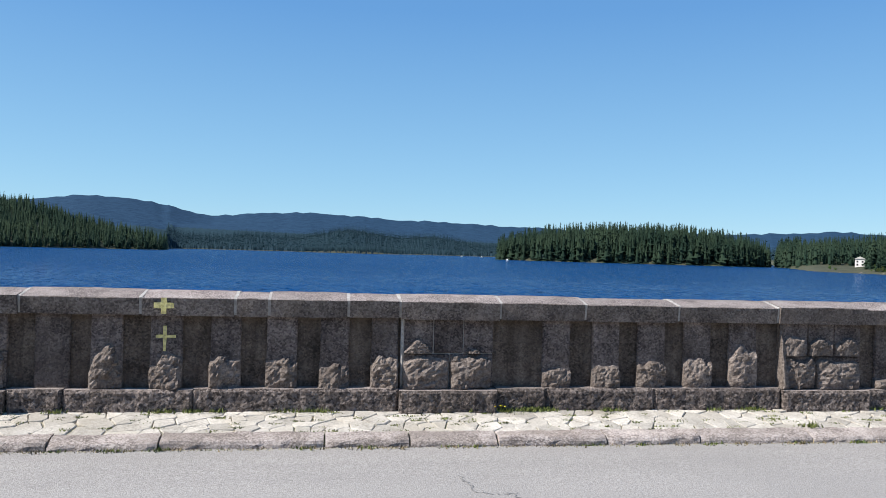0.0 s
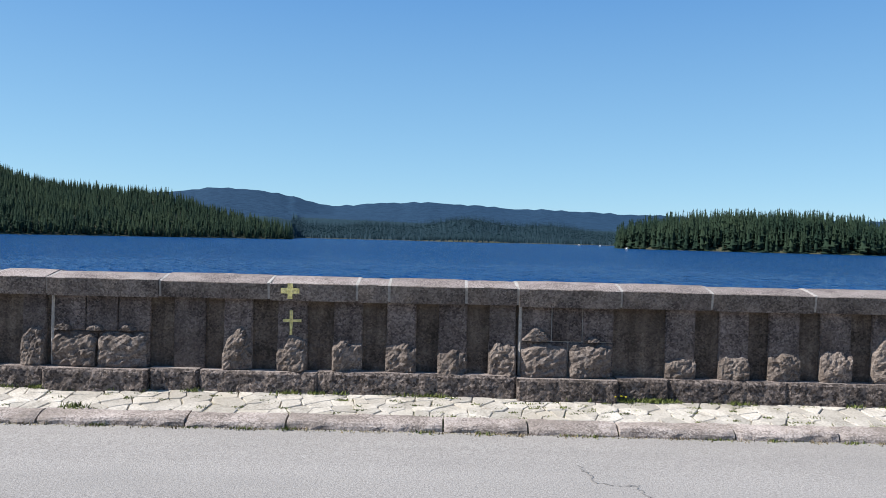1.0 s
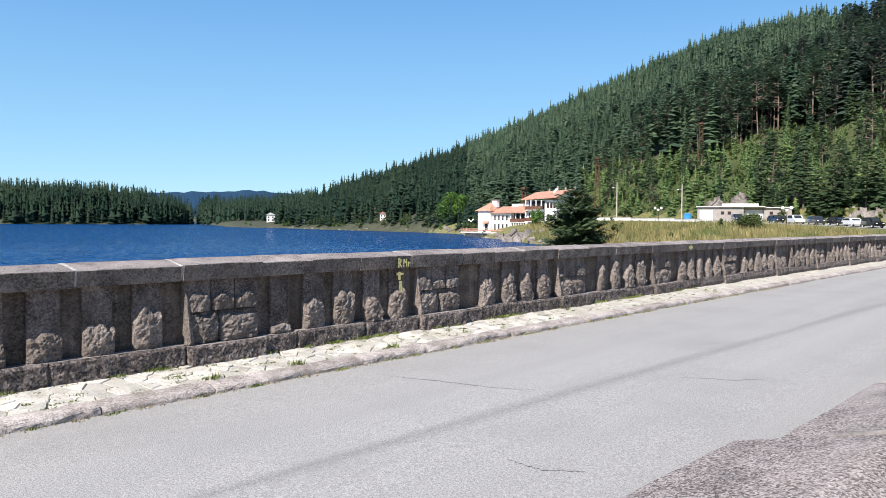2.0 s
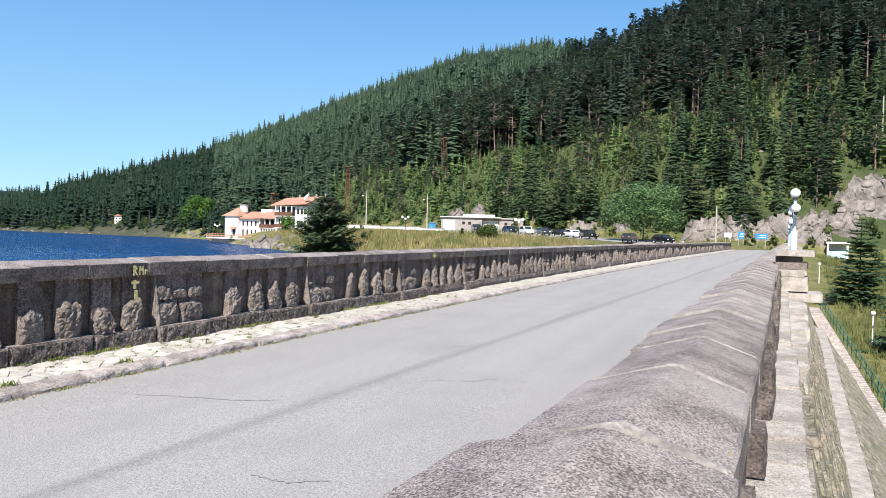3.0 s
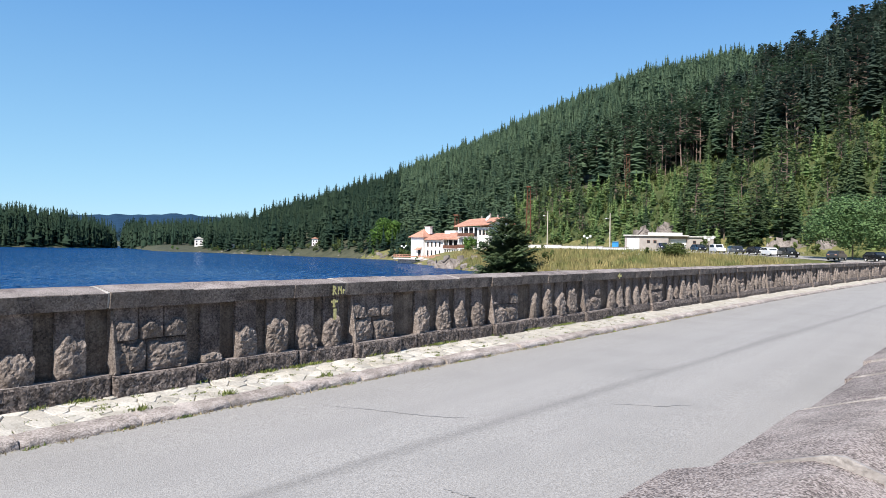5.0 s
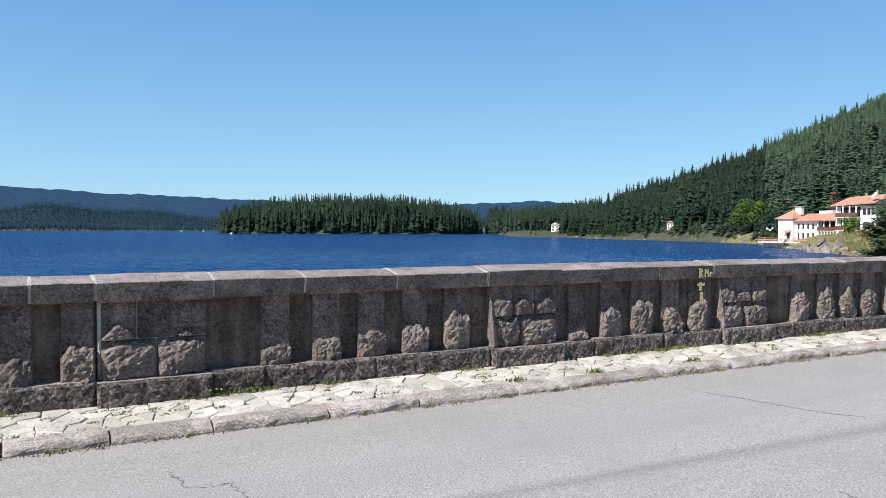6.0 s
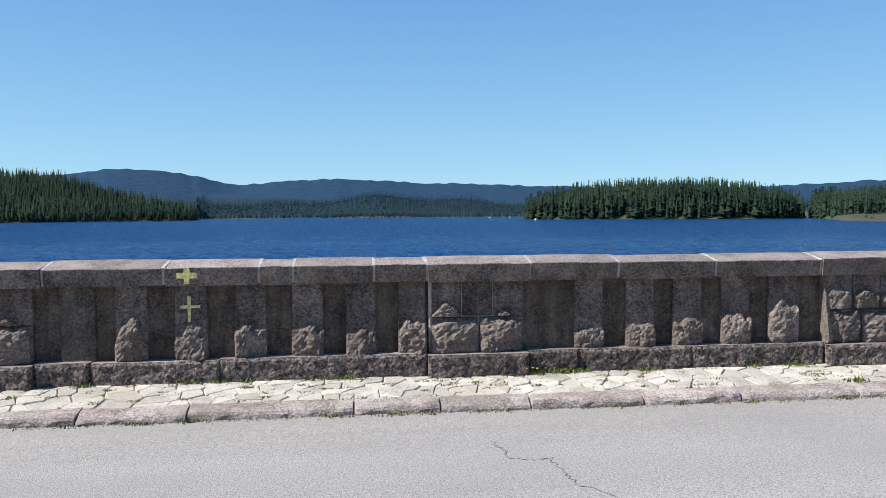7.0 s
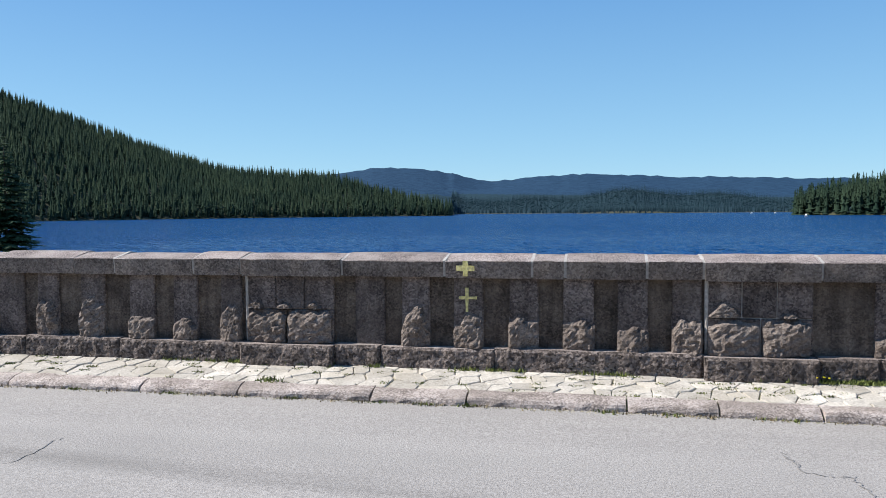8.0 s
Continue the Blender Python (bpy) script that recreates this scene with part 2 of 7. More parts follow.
# distance haze is put into both ridge colours as blue
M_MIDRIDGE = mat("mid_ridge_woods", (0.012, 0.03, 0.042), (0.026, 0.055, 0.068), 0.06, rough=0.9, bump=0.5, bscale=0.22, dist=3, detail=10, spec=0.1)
M_RIDGE = mat("hazed_ridge_needles", (0.013, 0.037, 0.072), (0.025, 0.06, 0.108), 0.05, rough=0.9, bump=0.45, bscale=0.2, dist=3, detail=10, spec=0.1)
# darker needle copy: the dense stand's dim light is put into the colour
M_PINE = mat("dim_stand_needles", (0.0343, 0.0582, 0.0462), (0.0788, 0.11, 0.0788), 0.08, rough=0.9, bump=0, island=0.16, detail=5, spec=0.1, thin=0.35)
# brighter needle copy: sunlight on the wood's edge put into the colour
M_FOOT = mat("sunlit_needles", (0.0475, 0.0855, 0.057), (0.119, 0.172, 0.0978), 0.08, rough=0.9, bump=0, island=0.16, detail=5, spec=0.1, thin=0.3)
M_YOUNG = mat("young_needles", (0.114, 0.19, 0.076), (0.242, 0.318, 0.121), 0.15, rough=0.9, bump=0, island=0.16, detail=4, spec=0.1, thin=0.35)
M_NEEDLE = mat("needles", (0.0442, 0.08, 0.0442), (0.117, 0.163, 0.0773), 0.1, rough=0.9, bump=0, island=0.16, detail=4, spec=0.1, thin=0.35)
M_NEEDLE_FAR = mat("distant_needles", (0.0211, 0.0448, 0.0323), (0.0522, 0.0823, 0.0486), 0.035, rough=0.9, bump=0, island=0.16, detail=5, spec=0.1, thin=0.35)
# far woods: air haze put into the needle colour
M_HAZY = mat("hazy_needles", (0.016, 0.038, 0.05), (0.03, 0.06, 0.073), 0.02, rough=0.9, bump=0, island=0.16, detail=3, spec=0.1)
M_PINEBARK = mat("pine_bark", (0.1, 0.07, 0.055), (0.24, 0.18, 0.145), 0.8, rough=0.9, bump=0, detail=3)
M_LEAF = mat("leaves", (0.06, 0.13, 0.02), (0.12, 0.21, 0.04), 0.4, rough=0.6, bump=0, island=0.3, detail=3, thin=0.35)
M_SHRUB = mat("shrub_leaves", (0.06, 0.09, 0.025), (0.12, 0.15, 0.045), 0.3, rough=0.7, bump=0, island=0.3, detail=3, thin=0.35)
M_WEED = mat("weeds", (0.075, 0.105, 0.022), (0.19, 0.215, 0.06), 8, rough=0.6, bump=0, island=0.35)
M_BARK = mat("bark", (0.1, 0.075, 0.055), (0.22, 0.17, 0.13), 2.0, bump=0.8, bscale=15)
M_ROCK = mat("rock_face", (0.16, 0.135, 0.12), (0.37, 0.32, 0.288), 0.9, bump=0.5, bscale=5, dist=0.1, c3=(0.0896, 0.08, 0.065), c3scale=0.45, c3amount=0.75)
# open joints of the rock
kt = M_ROCK.node_tree
joint_cells = kt.nodes.new("ShaderNodeTexVoronoi")
joint_cells.feature = "DISTANCE_TO_EDGE"
joint_cells.inputs["Scale"].default_value = 0.5
warp = kt.nodes.new("ShaderNodeTexNoise")
warp.inputs["Scale"].default_value, warp.inputs["Detail"].default_value = 0.55, 5.0
warped = kt.nodes.new("ShaderNodeVectorMath")
warped.operation = "MULTIPLY_ADD"
warped.inputs[1].default_value = (5.0, 5.0, 3.0)
kt.links.new([n for n in kt.nodes if n.bl_idname == "ShaderNodeNewGeometry"][0].outputs["Position"], warp.inputs["Vector"])
kt.links.new(warp.outputs["Color"], warped.inputs[0])
kt.links.new([n for n in kt.nodes if n.bl_idname == "ShaderNodeNewGeometry"][0].outputs["Position"], warped.inputs[2])
kt.links.new(warped.outputs[0], joint_cells.inputs["Vector"])
joint_depth = kt.nodes.new("ShaderNodeMapRange")
joint_depth.inputs["From Max"].default_value, joint_depth.inputs["To Min"].default_value = 0.035, 0.6
kt.links.new(joint_cells.outputs["Distance"], joint_depth.inputs["Value"])
jointed = kt.nodes.new("ShaderNodeHueSaturation")
kt.links.new(joint_depth.outputs[0], jointed.inputs["Value"])
kt.links.new(kt.nodes["Principled BSDF"].inputs["Base Color"].links[0].from_socket, jointed.inputs["Color"])
kt.links.new(jointed.outputs[0], kt.nodes["Principled BSDF"].inputs["Base Color"])
M_RENDER = mat("white_render", (0.74, 0.72, 0.7), (0.84, 0.83, 0.81), 0.8, bump=0.15, c3=(0.66, 0.62, 0.6), c3scale=0.25, c3amount=0.4)
M_GREYREND = mat("grey_render", (0.3, 0.265, 0.24), (0.39, 0.35, 0.32), 0.8, bump=0.2, c3=(0.34, 0.31, 0.29), c3scale=0.3)
M_TILE = mat("clay_tiles", (0.4, 0.19, 0.125), (0.55, 0.3, 0.215), 1.5, bump=0.5, bscale=5, c3=(0.33, 0.17, 0.12), c3scale=0.4)
M_WOOD = mat("brown_wood", (0.1, 0.045, 0.03), (0.19, 0.09, 0.06), 2.0, bump=0.3)
M_POLEWOOD = mat("grey_pole_wood", (0.36, 0.32, 0.26), (0.5, 0.46, 0.38), 2.0, bump=0.4)
M_RUST = mat("rusty_steel", (0.12, 0.05, 0.03), (0.22, 0.1, 0.06), 3.0, rough=0.7, metal=0.3)
# dark lamp metal; also the painted shade of the house's balconies
M_DARK = mat("dark_metal_and_shade", (0.02, 0.02, 0.022), (0.04, 0.04, 0.042), 2.0)
M_WHITE = mat("white_paint", (0.76, 0.76, 0.76), (0.84, 0.84, 0.84), 1.0, rough=0.5, bump=0.05)
M_BLUEPAINT = mat("pale_blue_paint", (0.42, 0.56, 0.64), (0.55, 0.68, 0.76), 3.0, rough=0.5, bump=0.1)
M_BLUE = mat("blue_sign_paint", (0.03, 0.22, 0.5), (0.05, 0.3, 0.62), 2.0, rough=0.5, bump=0)
M_GREENRAIL = mat("green_rail_paint", (0.03, 0.13, 0.1), (0.06, 0.2, 0.16), 4.0, rough=0.5, bump=0.1)
M_YELLOW = mat("faded_yellow_paint", (0.66, 0.57, 0.2), (0.85, 0.77, 0.36), 30, bump=0.4, c3=(0.3, 0.26, 0.16), c3scale=25, c3amount=0.7)
M_LICHEN = mat("orange_lichen", (0.5, 0.2, 0.03), (0.65, 0.3, 0.06), 40)
M_FLOWER = mat("yellow_petals", (0.75, 0.6, 0.02), (0.85, 0.7, 0.05), 10, bump=0)
M_TYRE = mat("tyre_rubber", (0.015, 0.015, 0.015), (0.03, 0.03, 0.03), 5)


def gloss(name, colour, rough, metal=0.0, coat=0.0):
    m = bpy.data.materials.new(name)
    m.use_nodes = True
    b = m.node_tree.nodes["Principled BSDF"]
    b.inputs["Base Color"].default_value = (*colour, 1)
    b.inputs["Roughness"].default_value, b.inputs["Metallic"].default_value, b.inputs["Coat Weight"].default_value = rough, metal, coat
    return m


M_WINDOW = gloss("window_glass", (0.03, 0.035, 0.04), 0.06)
M_GLOBE = gloss("opal_globe", (0.85, 0.85, 0.84), 0.25)
CAR_PAINTS = {"navy": gloss("navy_car_paint", (0.012, 0.02, 0.06), 0.25, 0.3, 1.0), "black": gloss("black_car_paint", (0.012, 0.012, 0.014), 0.25, 0.2, 1.0),
              "white": gloss("white_car_paint", (0.75, 0.75, 0.75), 0.3, 0.0, 1.0), "grey": gloss("grey_car_paint", (0.07, 0.075, 0.085), 0.3, 0.5, 1.0)}

water_mat = bpy.data.materials.new("lake_water")
water_mat.use_nodes = True
wt = water_mat.node_tree
wt.nodes.remove(wt.nodes["Principled BSDF"])
# blue scattered light from the depth, under a wind-ruffled gloss that grows towards grazing angles
depths = wt.nodes.new("ShaderNodeBsdfDiffuse")
depths.inputs["Color"].default_value = (0.003, 0.052, 0.175, 1)
sheen = wt.nodes.new("ShaderNodeBsdfGlossy")
sheen.inputs["Roughness"].default_value = 0.1
fresnel = wt.nodes.new("ShaderNodeFresnel")
fresnel.inputs["IOR"].default_value = 1.33
amount = wt.nodes.new("ShaderNodeMapRange")
amount.inputs["From Min"].default_value, amount.inputs["From Max"].default_value = 0.02, 0.75
amount.inputs["To Min"].default_value, amount.inputs["To Max"].default_value = 0.01, 0.92
wt.links.new(fresnel.outputs[0], amount.inputs["Value"])
surface = wt.nodes.new("ShaderNodeMixShader")
wt.links.new(amount.outputs[0], surface.inputs[0])
wt.links.new(depths.outputs[0], surface.inputs[1])
wt.links.new(sheen.outputs[0], surface.inputs[2])
wt.links.new(surface.outputs[0], wt.nodes["Material Output"].inputs["Surface"])
geo = wt.nodes.new("ShaderNodeNewGeometry")
mapping = wt.nodes.new("ShaderNodeMapping")
mapping.inputs["Scale"].default_value = (0.55, 1.0, 1.0)
wt.links.new(geo.outputs["Position"], mapping.inputs["Vector"])
previous = None
for wave_scale, wave_height in ((0.3, 2.0), (0.9, 1.0), (2.4, 0.4), (6.0, 0.12)):
    wave = wt.nodes.new("ShaderNodeTexNoise")
    wave.inputs["Scale"].default_value, wave.inputs["Detail"].default_value = wave_scale, 3.0
    wt.links.new(mapping.outputs[0], wave.inputs["Vector"])
    ripple = wt.nodes.new("ShaderNodeBump")
    ripple.inputs["Strength"].default_value, ripple.inputs["Distance"].default_value = 1.0, wave_height
    wt.links.new(wave.outputs["Fac"], ripple.inputs["Height"])
    if previous:
        wt.links.new(previous.outputs[0], ripple.inputs["Normal"])
    previous = ripple
for shader in (depths, sheen, fresnel):
    wt.links.new(previous.outputs[0], shader.inputs["Normal"])

# ---- building helpers ----
rng = random.Random(7)


def part(name, bm, material, parent=None, label="", smooth=False):
    me = bpy.data.meshes.new(name)
    bm.to_mesh(me)
    bm.free()
    me.materials.append(material)
    if smooth:
        me.polygons.foreach_set("use_smooth", [True] * len(me.polygons))
    ob = new(name, me)
    if parent is not None:
        ob.parent = parent
    if label:
        tagged(ob, label)
    return ob


def arrays(name, verts, tris, material, parent=None, smooth=False):
    """One mesh from arrays of corners and triangles."""
    verts, tris = np.asarray(verts, np.float32), np.asarray(tris, np.int32)
    me = bpy.data.meshes.new(name)
    me.vertices.add(len(verts))
    me.vertices.foreach_set("co", verts.ravel())
    me.loops.add(tris.size)
    me.loops.foreach_set("vertex_index", tris.ravel())
    me.polygons.add(len(tris))
    me.polygons.foreach_set("loop_start", np.arange(0, tris.size, 3, dtype=np.int32))
    me.polygons.foreach_set("loop_total", np.full(len(tris), 3, np.int32))
    me.polygons.foreach_set("use_smooth", np.full(len(tris), smooth))
    me.update(calc_edges=True)
    me.materials.append(material)
    ob = new(name, me)
    if parent is not None:
        ob.parent = parent
    return ob


def thing(name, label, category, place=(0, 0, 0), turn=0.0, group="", kind=""):
    ob = new(name)
    ob.matrix_world = pose(*place, 0, 0, turn)
    ob.empty_display_size = 0.2
    return tagged(ob, label, category, group, kind)


def box(bm, x0, x1, y0, y1, z0, z1, bevel=0.0, segments=1):
    made = bmesh.ops.create_cube(bm, size=1.0)["verts"]
    bmesh.ops.transform(bm, verts=made, matrix=Matrix.Translation(((x0 + x1) / 2, (y0 + y1) / 2, (z0 + z1) / 2)) @ Matrix.Diagonal((x1 - x0, y1 - y0, z1 - z0, 1)))
    if bevel:
        edges = list({e for v in made for e in v.link_edges})
        bmesh.ops.bevel(bm, geom=edges, offset=bevel, segments=segments, affect="EDGES", profile=0.5)
    return bm


def boxed(*size, bevel=0.0, segments=1):
    return box(bmesh.new(), *size, bevel=bevel, segments=segments)


def tube(bm, a, b, r0, r1=None, sides=8):
    a, b = Vector(a), Vector(b)
    turn = (b - a).to_track_quat("Z", "Y").to_matrix().to_4x4()
    bmesh.ops.create_cone(bm, cap_ends=True, segments=sides, radius1=r0, radius2=r0 if r1 is None else r1, depth=(b - a).length,
                          matrix=Matrix.Translation((a + b) / 2) @ turn)
    return bm


def tubed(a, b, r0, r1=None, sides=8):
    return tube(bmesh.new(), a, b, r0, r1, sides)


def ball(bm, centre, r, sub=2, squash=(1, 1, 1)):
    bmesh.ops.create_icosphere(bm, subdivisions=sub, radius=r, matrix=Matrix.Translation(centre) @ Matrix.Diagonal((*squash, 1)))
    return bm


def prism(outline, depth, axis="y"):
    """An outline in the x-z plane drawn out along y."""
    bm = bmesh.new()
    front = [bm.verts.new((x, 0, z)) for x, z in outline]
    back = [bm.verts.new((x, depth, z)) for x, z in outline]
    n = len(outline)
    bm.faces.new(front)
    bm.faces.new(back[::-1])
    for i in range(n):
        bm.faces.new((front[(i + 1) % n], front[i], back[i], back[(i + 1) % n]))
    bmesh.ops.recalc_face_normals(bm, faces=bm.faces)
    return bm


def bend(s):
    """How far the dam's lake side has curved back at the station s."""
    u = max(-90.0, min(130.0, s)) - 2
    return 0.00142 * u * u / 2 - 2.76e-6 * u ** 3


def bend_near(s):
    """The same for the parapet over the valley side."""
    s = max(-100.0, min(150.0, s))
    return -1.125 + 0.0455 * s + 0.00005 * s * s


def curve(bm, way):
    for v in bm.verts:
        v.co.y -= way(v.co.x)
    return bm


def rough_block(x0, x1, y0, y1, z0, z1, amount=0.02, step=0.09, seed=0.0, face_out=0.0, worn=0.012):
    """A block whose long face towards -y is hewn: a grid set in and out, with worn corners and flat backs."""
    nx, nz = max(2, int((x1 - x0) / step)), max(2, int((z1 - z0) / step))
    bm = bmesh.new()
    grid = []
    for j in range(nz + 1):
        row = []
        for i in range(nx + 1):
            fx, fz = i / nx, j / nz
            x, z = x0 + (x1 - x0) * fx, z0 + (z1 - z0) * fz
            edge = min(fx * nx, (1 - fx) * nx, fz * nz, (1 - fz) * nz)
            n = noise.noise(Vector((x * 9 + seed, z * 9, seed * 1.7))) + 0.6 * noise.noise(Vector((x * 23, z * 23 + seed, 3.1)))
            d = -amount * n - face_out * min(1.0, edge) + (worn if edge < 0.5 else 0)
            if 0 < i < nx:
                x += 0.2 * step * noise.noise(Vector((z * 31, x * 17, seed)))
            row.append(bm.verts.new((x, y0 + d, z)))
        grid.append(row)
    for j in range(nz):
        for i in range(nx):
            bm.faces.new((grid[j][i], grid[j][i + 1], grid[j + 1][i + 1], grid[j + 1][i]))
    back = [bm.verts.new((x, y1, z)) for x, z in ((x0, z0), (x1, z0), (x1, z1), (x0, z1))]
    bm.faces.new([back[0]] + [grid[0][i] for i in range(nx + 1)][::1] + [back[1]][::1])
    bm.faces.new([back[1]] + [grid[j][nx] for j in range(nz + 1)] + [back[2]])
    bm.faces.new([back[2]] + [grid[nz][i] for i in range(nx, -1, -1)] + [back[3]])
    bm.faces.new([back[3]] + [grid[j][0] for j in range(nz, -1, -1)] + [back[0]])
    bm.faces.new(back[::-1])
    bmesh.ops.recalc_face_normals(bm, faces=bm.faces)
    return bm


def boss(x0, x1, y, z0, height, out, seed, point=0.6):
    """The undressed lump left at the foot of a rib: proud below, with a ragged, narrowing top."""
    nx, nz = 13, max(8, int(height / 0.025))
    rb = random.Random(int(seed * 100))
    facets = [(rb.uniform(0.75, 1.15), rb.uniform(-1.1, 1.1), rb.uniform(-0.9, 0.7)) for _ in range(6)]
    bm = bmesh.new()
    grid = []
    for j in range(nz + 1):
        row = []
        for i in range(nx + 1):
            fx, fz = i / nx, j / nz
            x, z = x0 + (x1 - x0) * fx, z0 + height * fz
            side = abs(fx - 0.5 - 0.12 * noise.noise(Vector((seed, 0, 1)))) * 2
            top = 1 - point * side ** 1.5 + 0.22 * noise.noise(Vector((fx * 4 + seed, seed * 2, 0)))
            inside = max(0.0, min(1.0, (top - fz) * 9))
            n = min(c + gx * (fx - 0.5) + gz * (fz - 0.4) for c, gx, gz in facets)
            n += 0.25 * noise.noise(Vector((x * 16, z * 16, seed))) + 0.22 * noise.noise(Vector((x * 40, z * 40, seed))) + 0.16 * noise.noise(Vector((x * 85, z * 85, seed)))
            round_side = min(1.0, 9 * min(fx, 1 - fx) + 0.6)
            d = out * max(0.12, n) * inside * round_side - 0.015 * (1 - inside)
            row.append(bm.verts.new((x, y - d, z)))
        grid.append(row)
    for j in range(nz):
        for i in range(nx):
            bm.faces.new((grid[j][i], grid[j][i + 1], grid[j + 1][i + 1], grid[j + 1][i]))
    back = [[bm.verts.new((x, y + 0.03, z)) for x in (x0, x1)] for z in (z0, z0 + height)]
    bm.faces.new([back[0][0]] + grid[0] + [back[0][1]])
    bm.faces.new([back[0][1]] + [r[-1] for r in grid] + [back[1][1]])
    bm.faces.new([back[1][1]] + grid[-1][::-1] + [back[1][0]])
    bm.faces.new([back[1][0]] + [r[0] for r in grid[::-1]] + [back[0][0]])
    bmesh.ops.recalc_face_normals(bm, faces=bm.faces)
    return bm


def polar(az, r, z=0.0):
    return (r * math.sin(radians(az)), r * math.cos(radians(az)), z)


# ---- terrain ----
WATER = -2.27
# azimuth, shore, start of the hill, level at its foot, distance and height of the crest
LAND = [(-180, 60, 120, -9, 420, 70), (-130, 60, 120, -6, 420, 80), (-100, 100, 140, 2, 500, 100), (-90, 150, 170, 2, 700, 125), (-60, 340, 352, 0, 850, 140),
        (-50, 410, 420, 0, 880, 138), (-41.5, 480, 490, 0, 900, 120), (-38, 505, 515, 0, 900, 102), (-34, 540, 550, 0, 900, 79), (-30.5, 570, 580, 0, 890, 59),
        (-27.4, 600, 610, 0, 880, 44), (-23, 640, 650, 0, 860, 39), (-19.7, 665, 675, 0, 850, 37), (-17, 690, 700, 0, 840, 24), (-15, 712, 722, 0, 830, 16),
        (-12.5, 735, 745, -0.5, 800, 9), (-11, 750, 758, -1.5, 790, 3), (-10.6, 1250, 1300, -1, 2500, 82), (32, 1250, 1300, -1, 2500, 30), (32.6, 640, 655, -1, 800, 6),
        (34.6, 425, 445, -1, 780, 7), (36, 401, 420, -1, 780, 8), (38.2, 387, 402, -0.5, 700, 9), (40.3, 345, 360, -0.2, 650, 11), (42.3, 322, 338, 0, 672, 23),
        (45.6, 291, 308, 1.5, 696, 37), (48.5, 268, 286, 1.5, 720, 50.5), (51.4, 246, 268, 1.5, 718, 62.5), (52.6, 200, 262, 1.5, 720, 69.5), (57, 142, 240, 2.5, 712, 92),
        (60, 122, 228, 2.6, 703, 107), (63.3, 110, 215, 2.6, 702, 125), (69.5, 100, 192, 2.4, 690, 151.8), (76.2, 100, 175.6, 2.25, 690, 165),
        (77.8, 100, 172, 2.2, 332, 66), (80.5, 103, 166, 1.9, 328, 67), (84, 108, 158, 1.4, 322, 74), (90, 122, 150, 0.8, 318, 88), (96, 120, 150, -1.5, 318, 96), (105, 100, 150, -5, 320, 96),
        (120, 60, 150, -9, 340, 90), (180, 60, 120, -9, 420, 70)]
LAND_T = np.array(LAND, float)
FAR = np.array([(-60, 60), (-27, 80), (-21, 112), (-18.6, 125), (-16.2, 139), (-14.5, 138), (-13, 132), (-11, 121), (-9, 97), (-8.2, 92), (-4.5, 106), (-1.8, 113), (2, 108), (5.4, 98), (9, 96), (12.8, 88), (20, 80), (28, 74), (33, 80), (36, 87), (38, 82), (45, 66)], float)


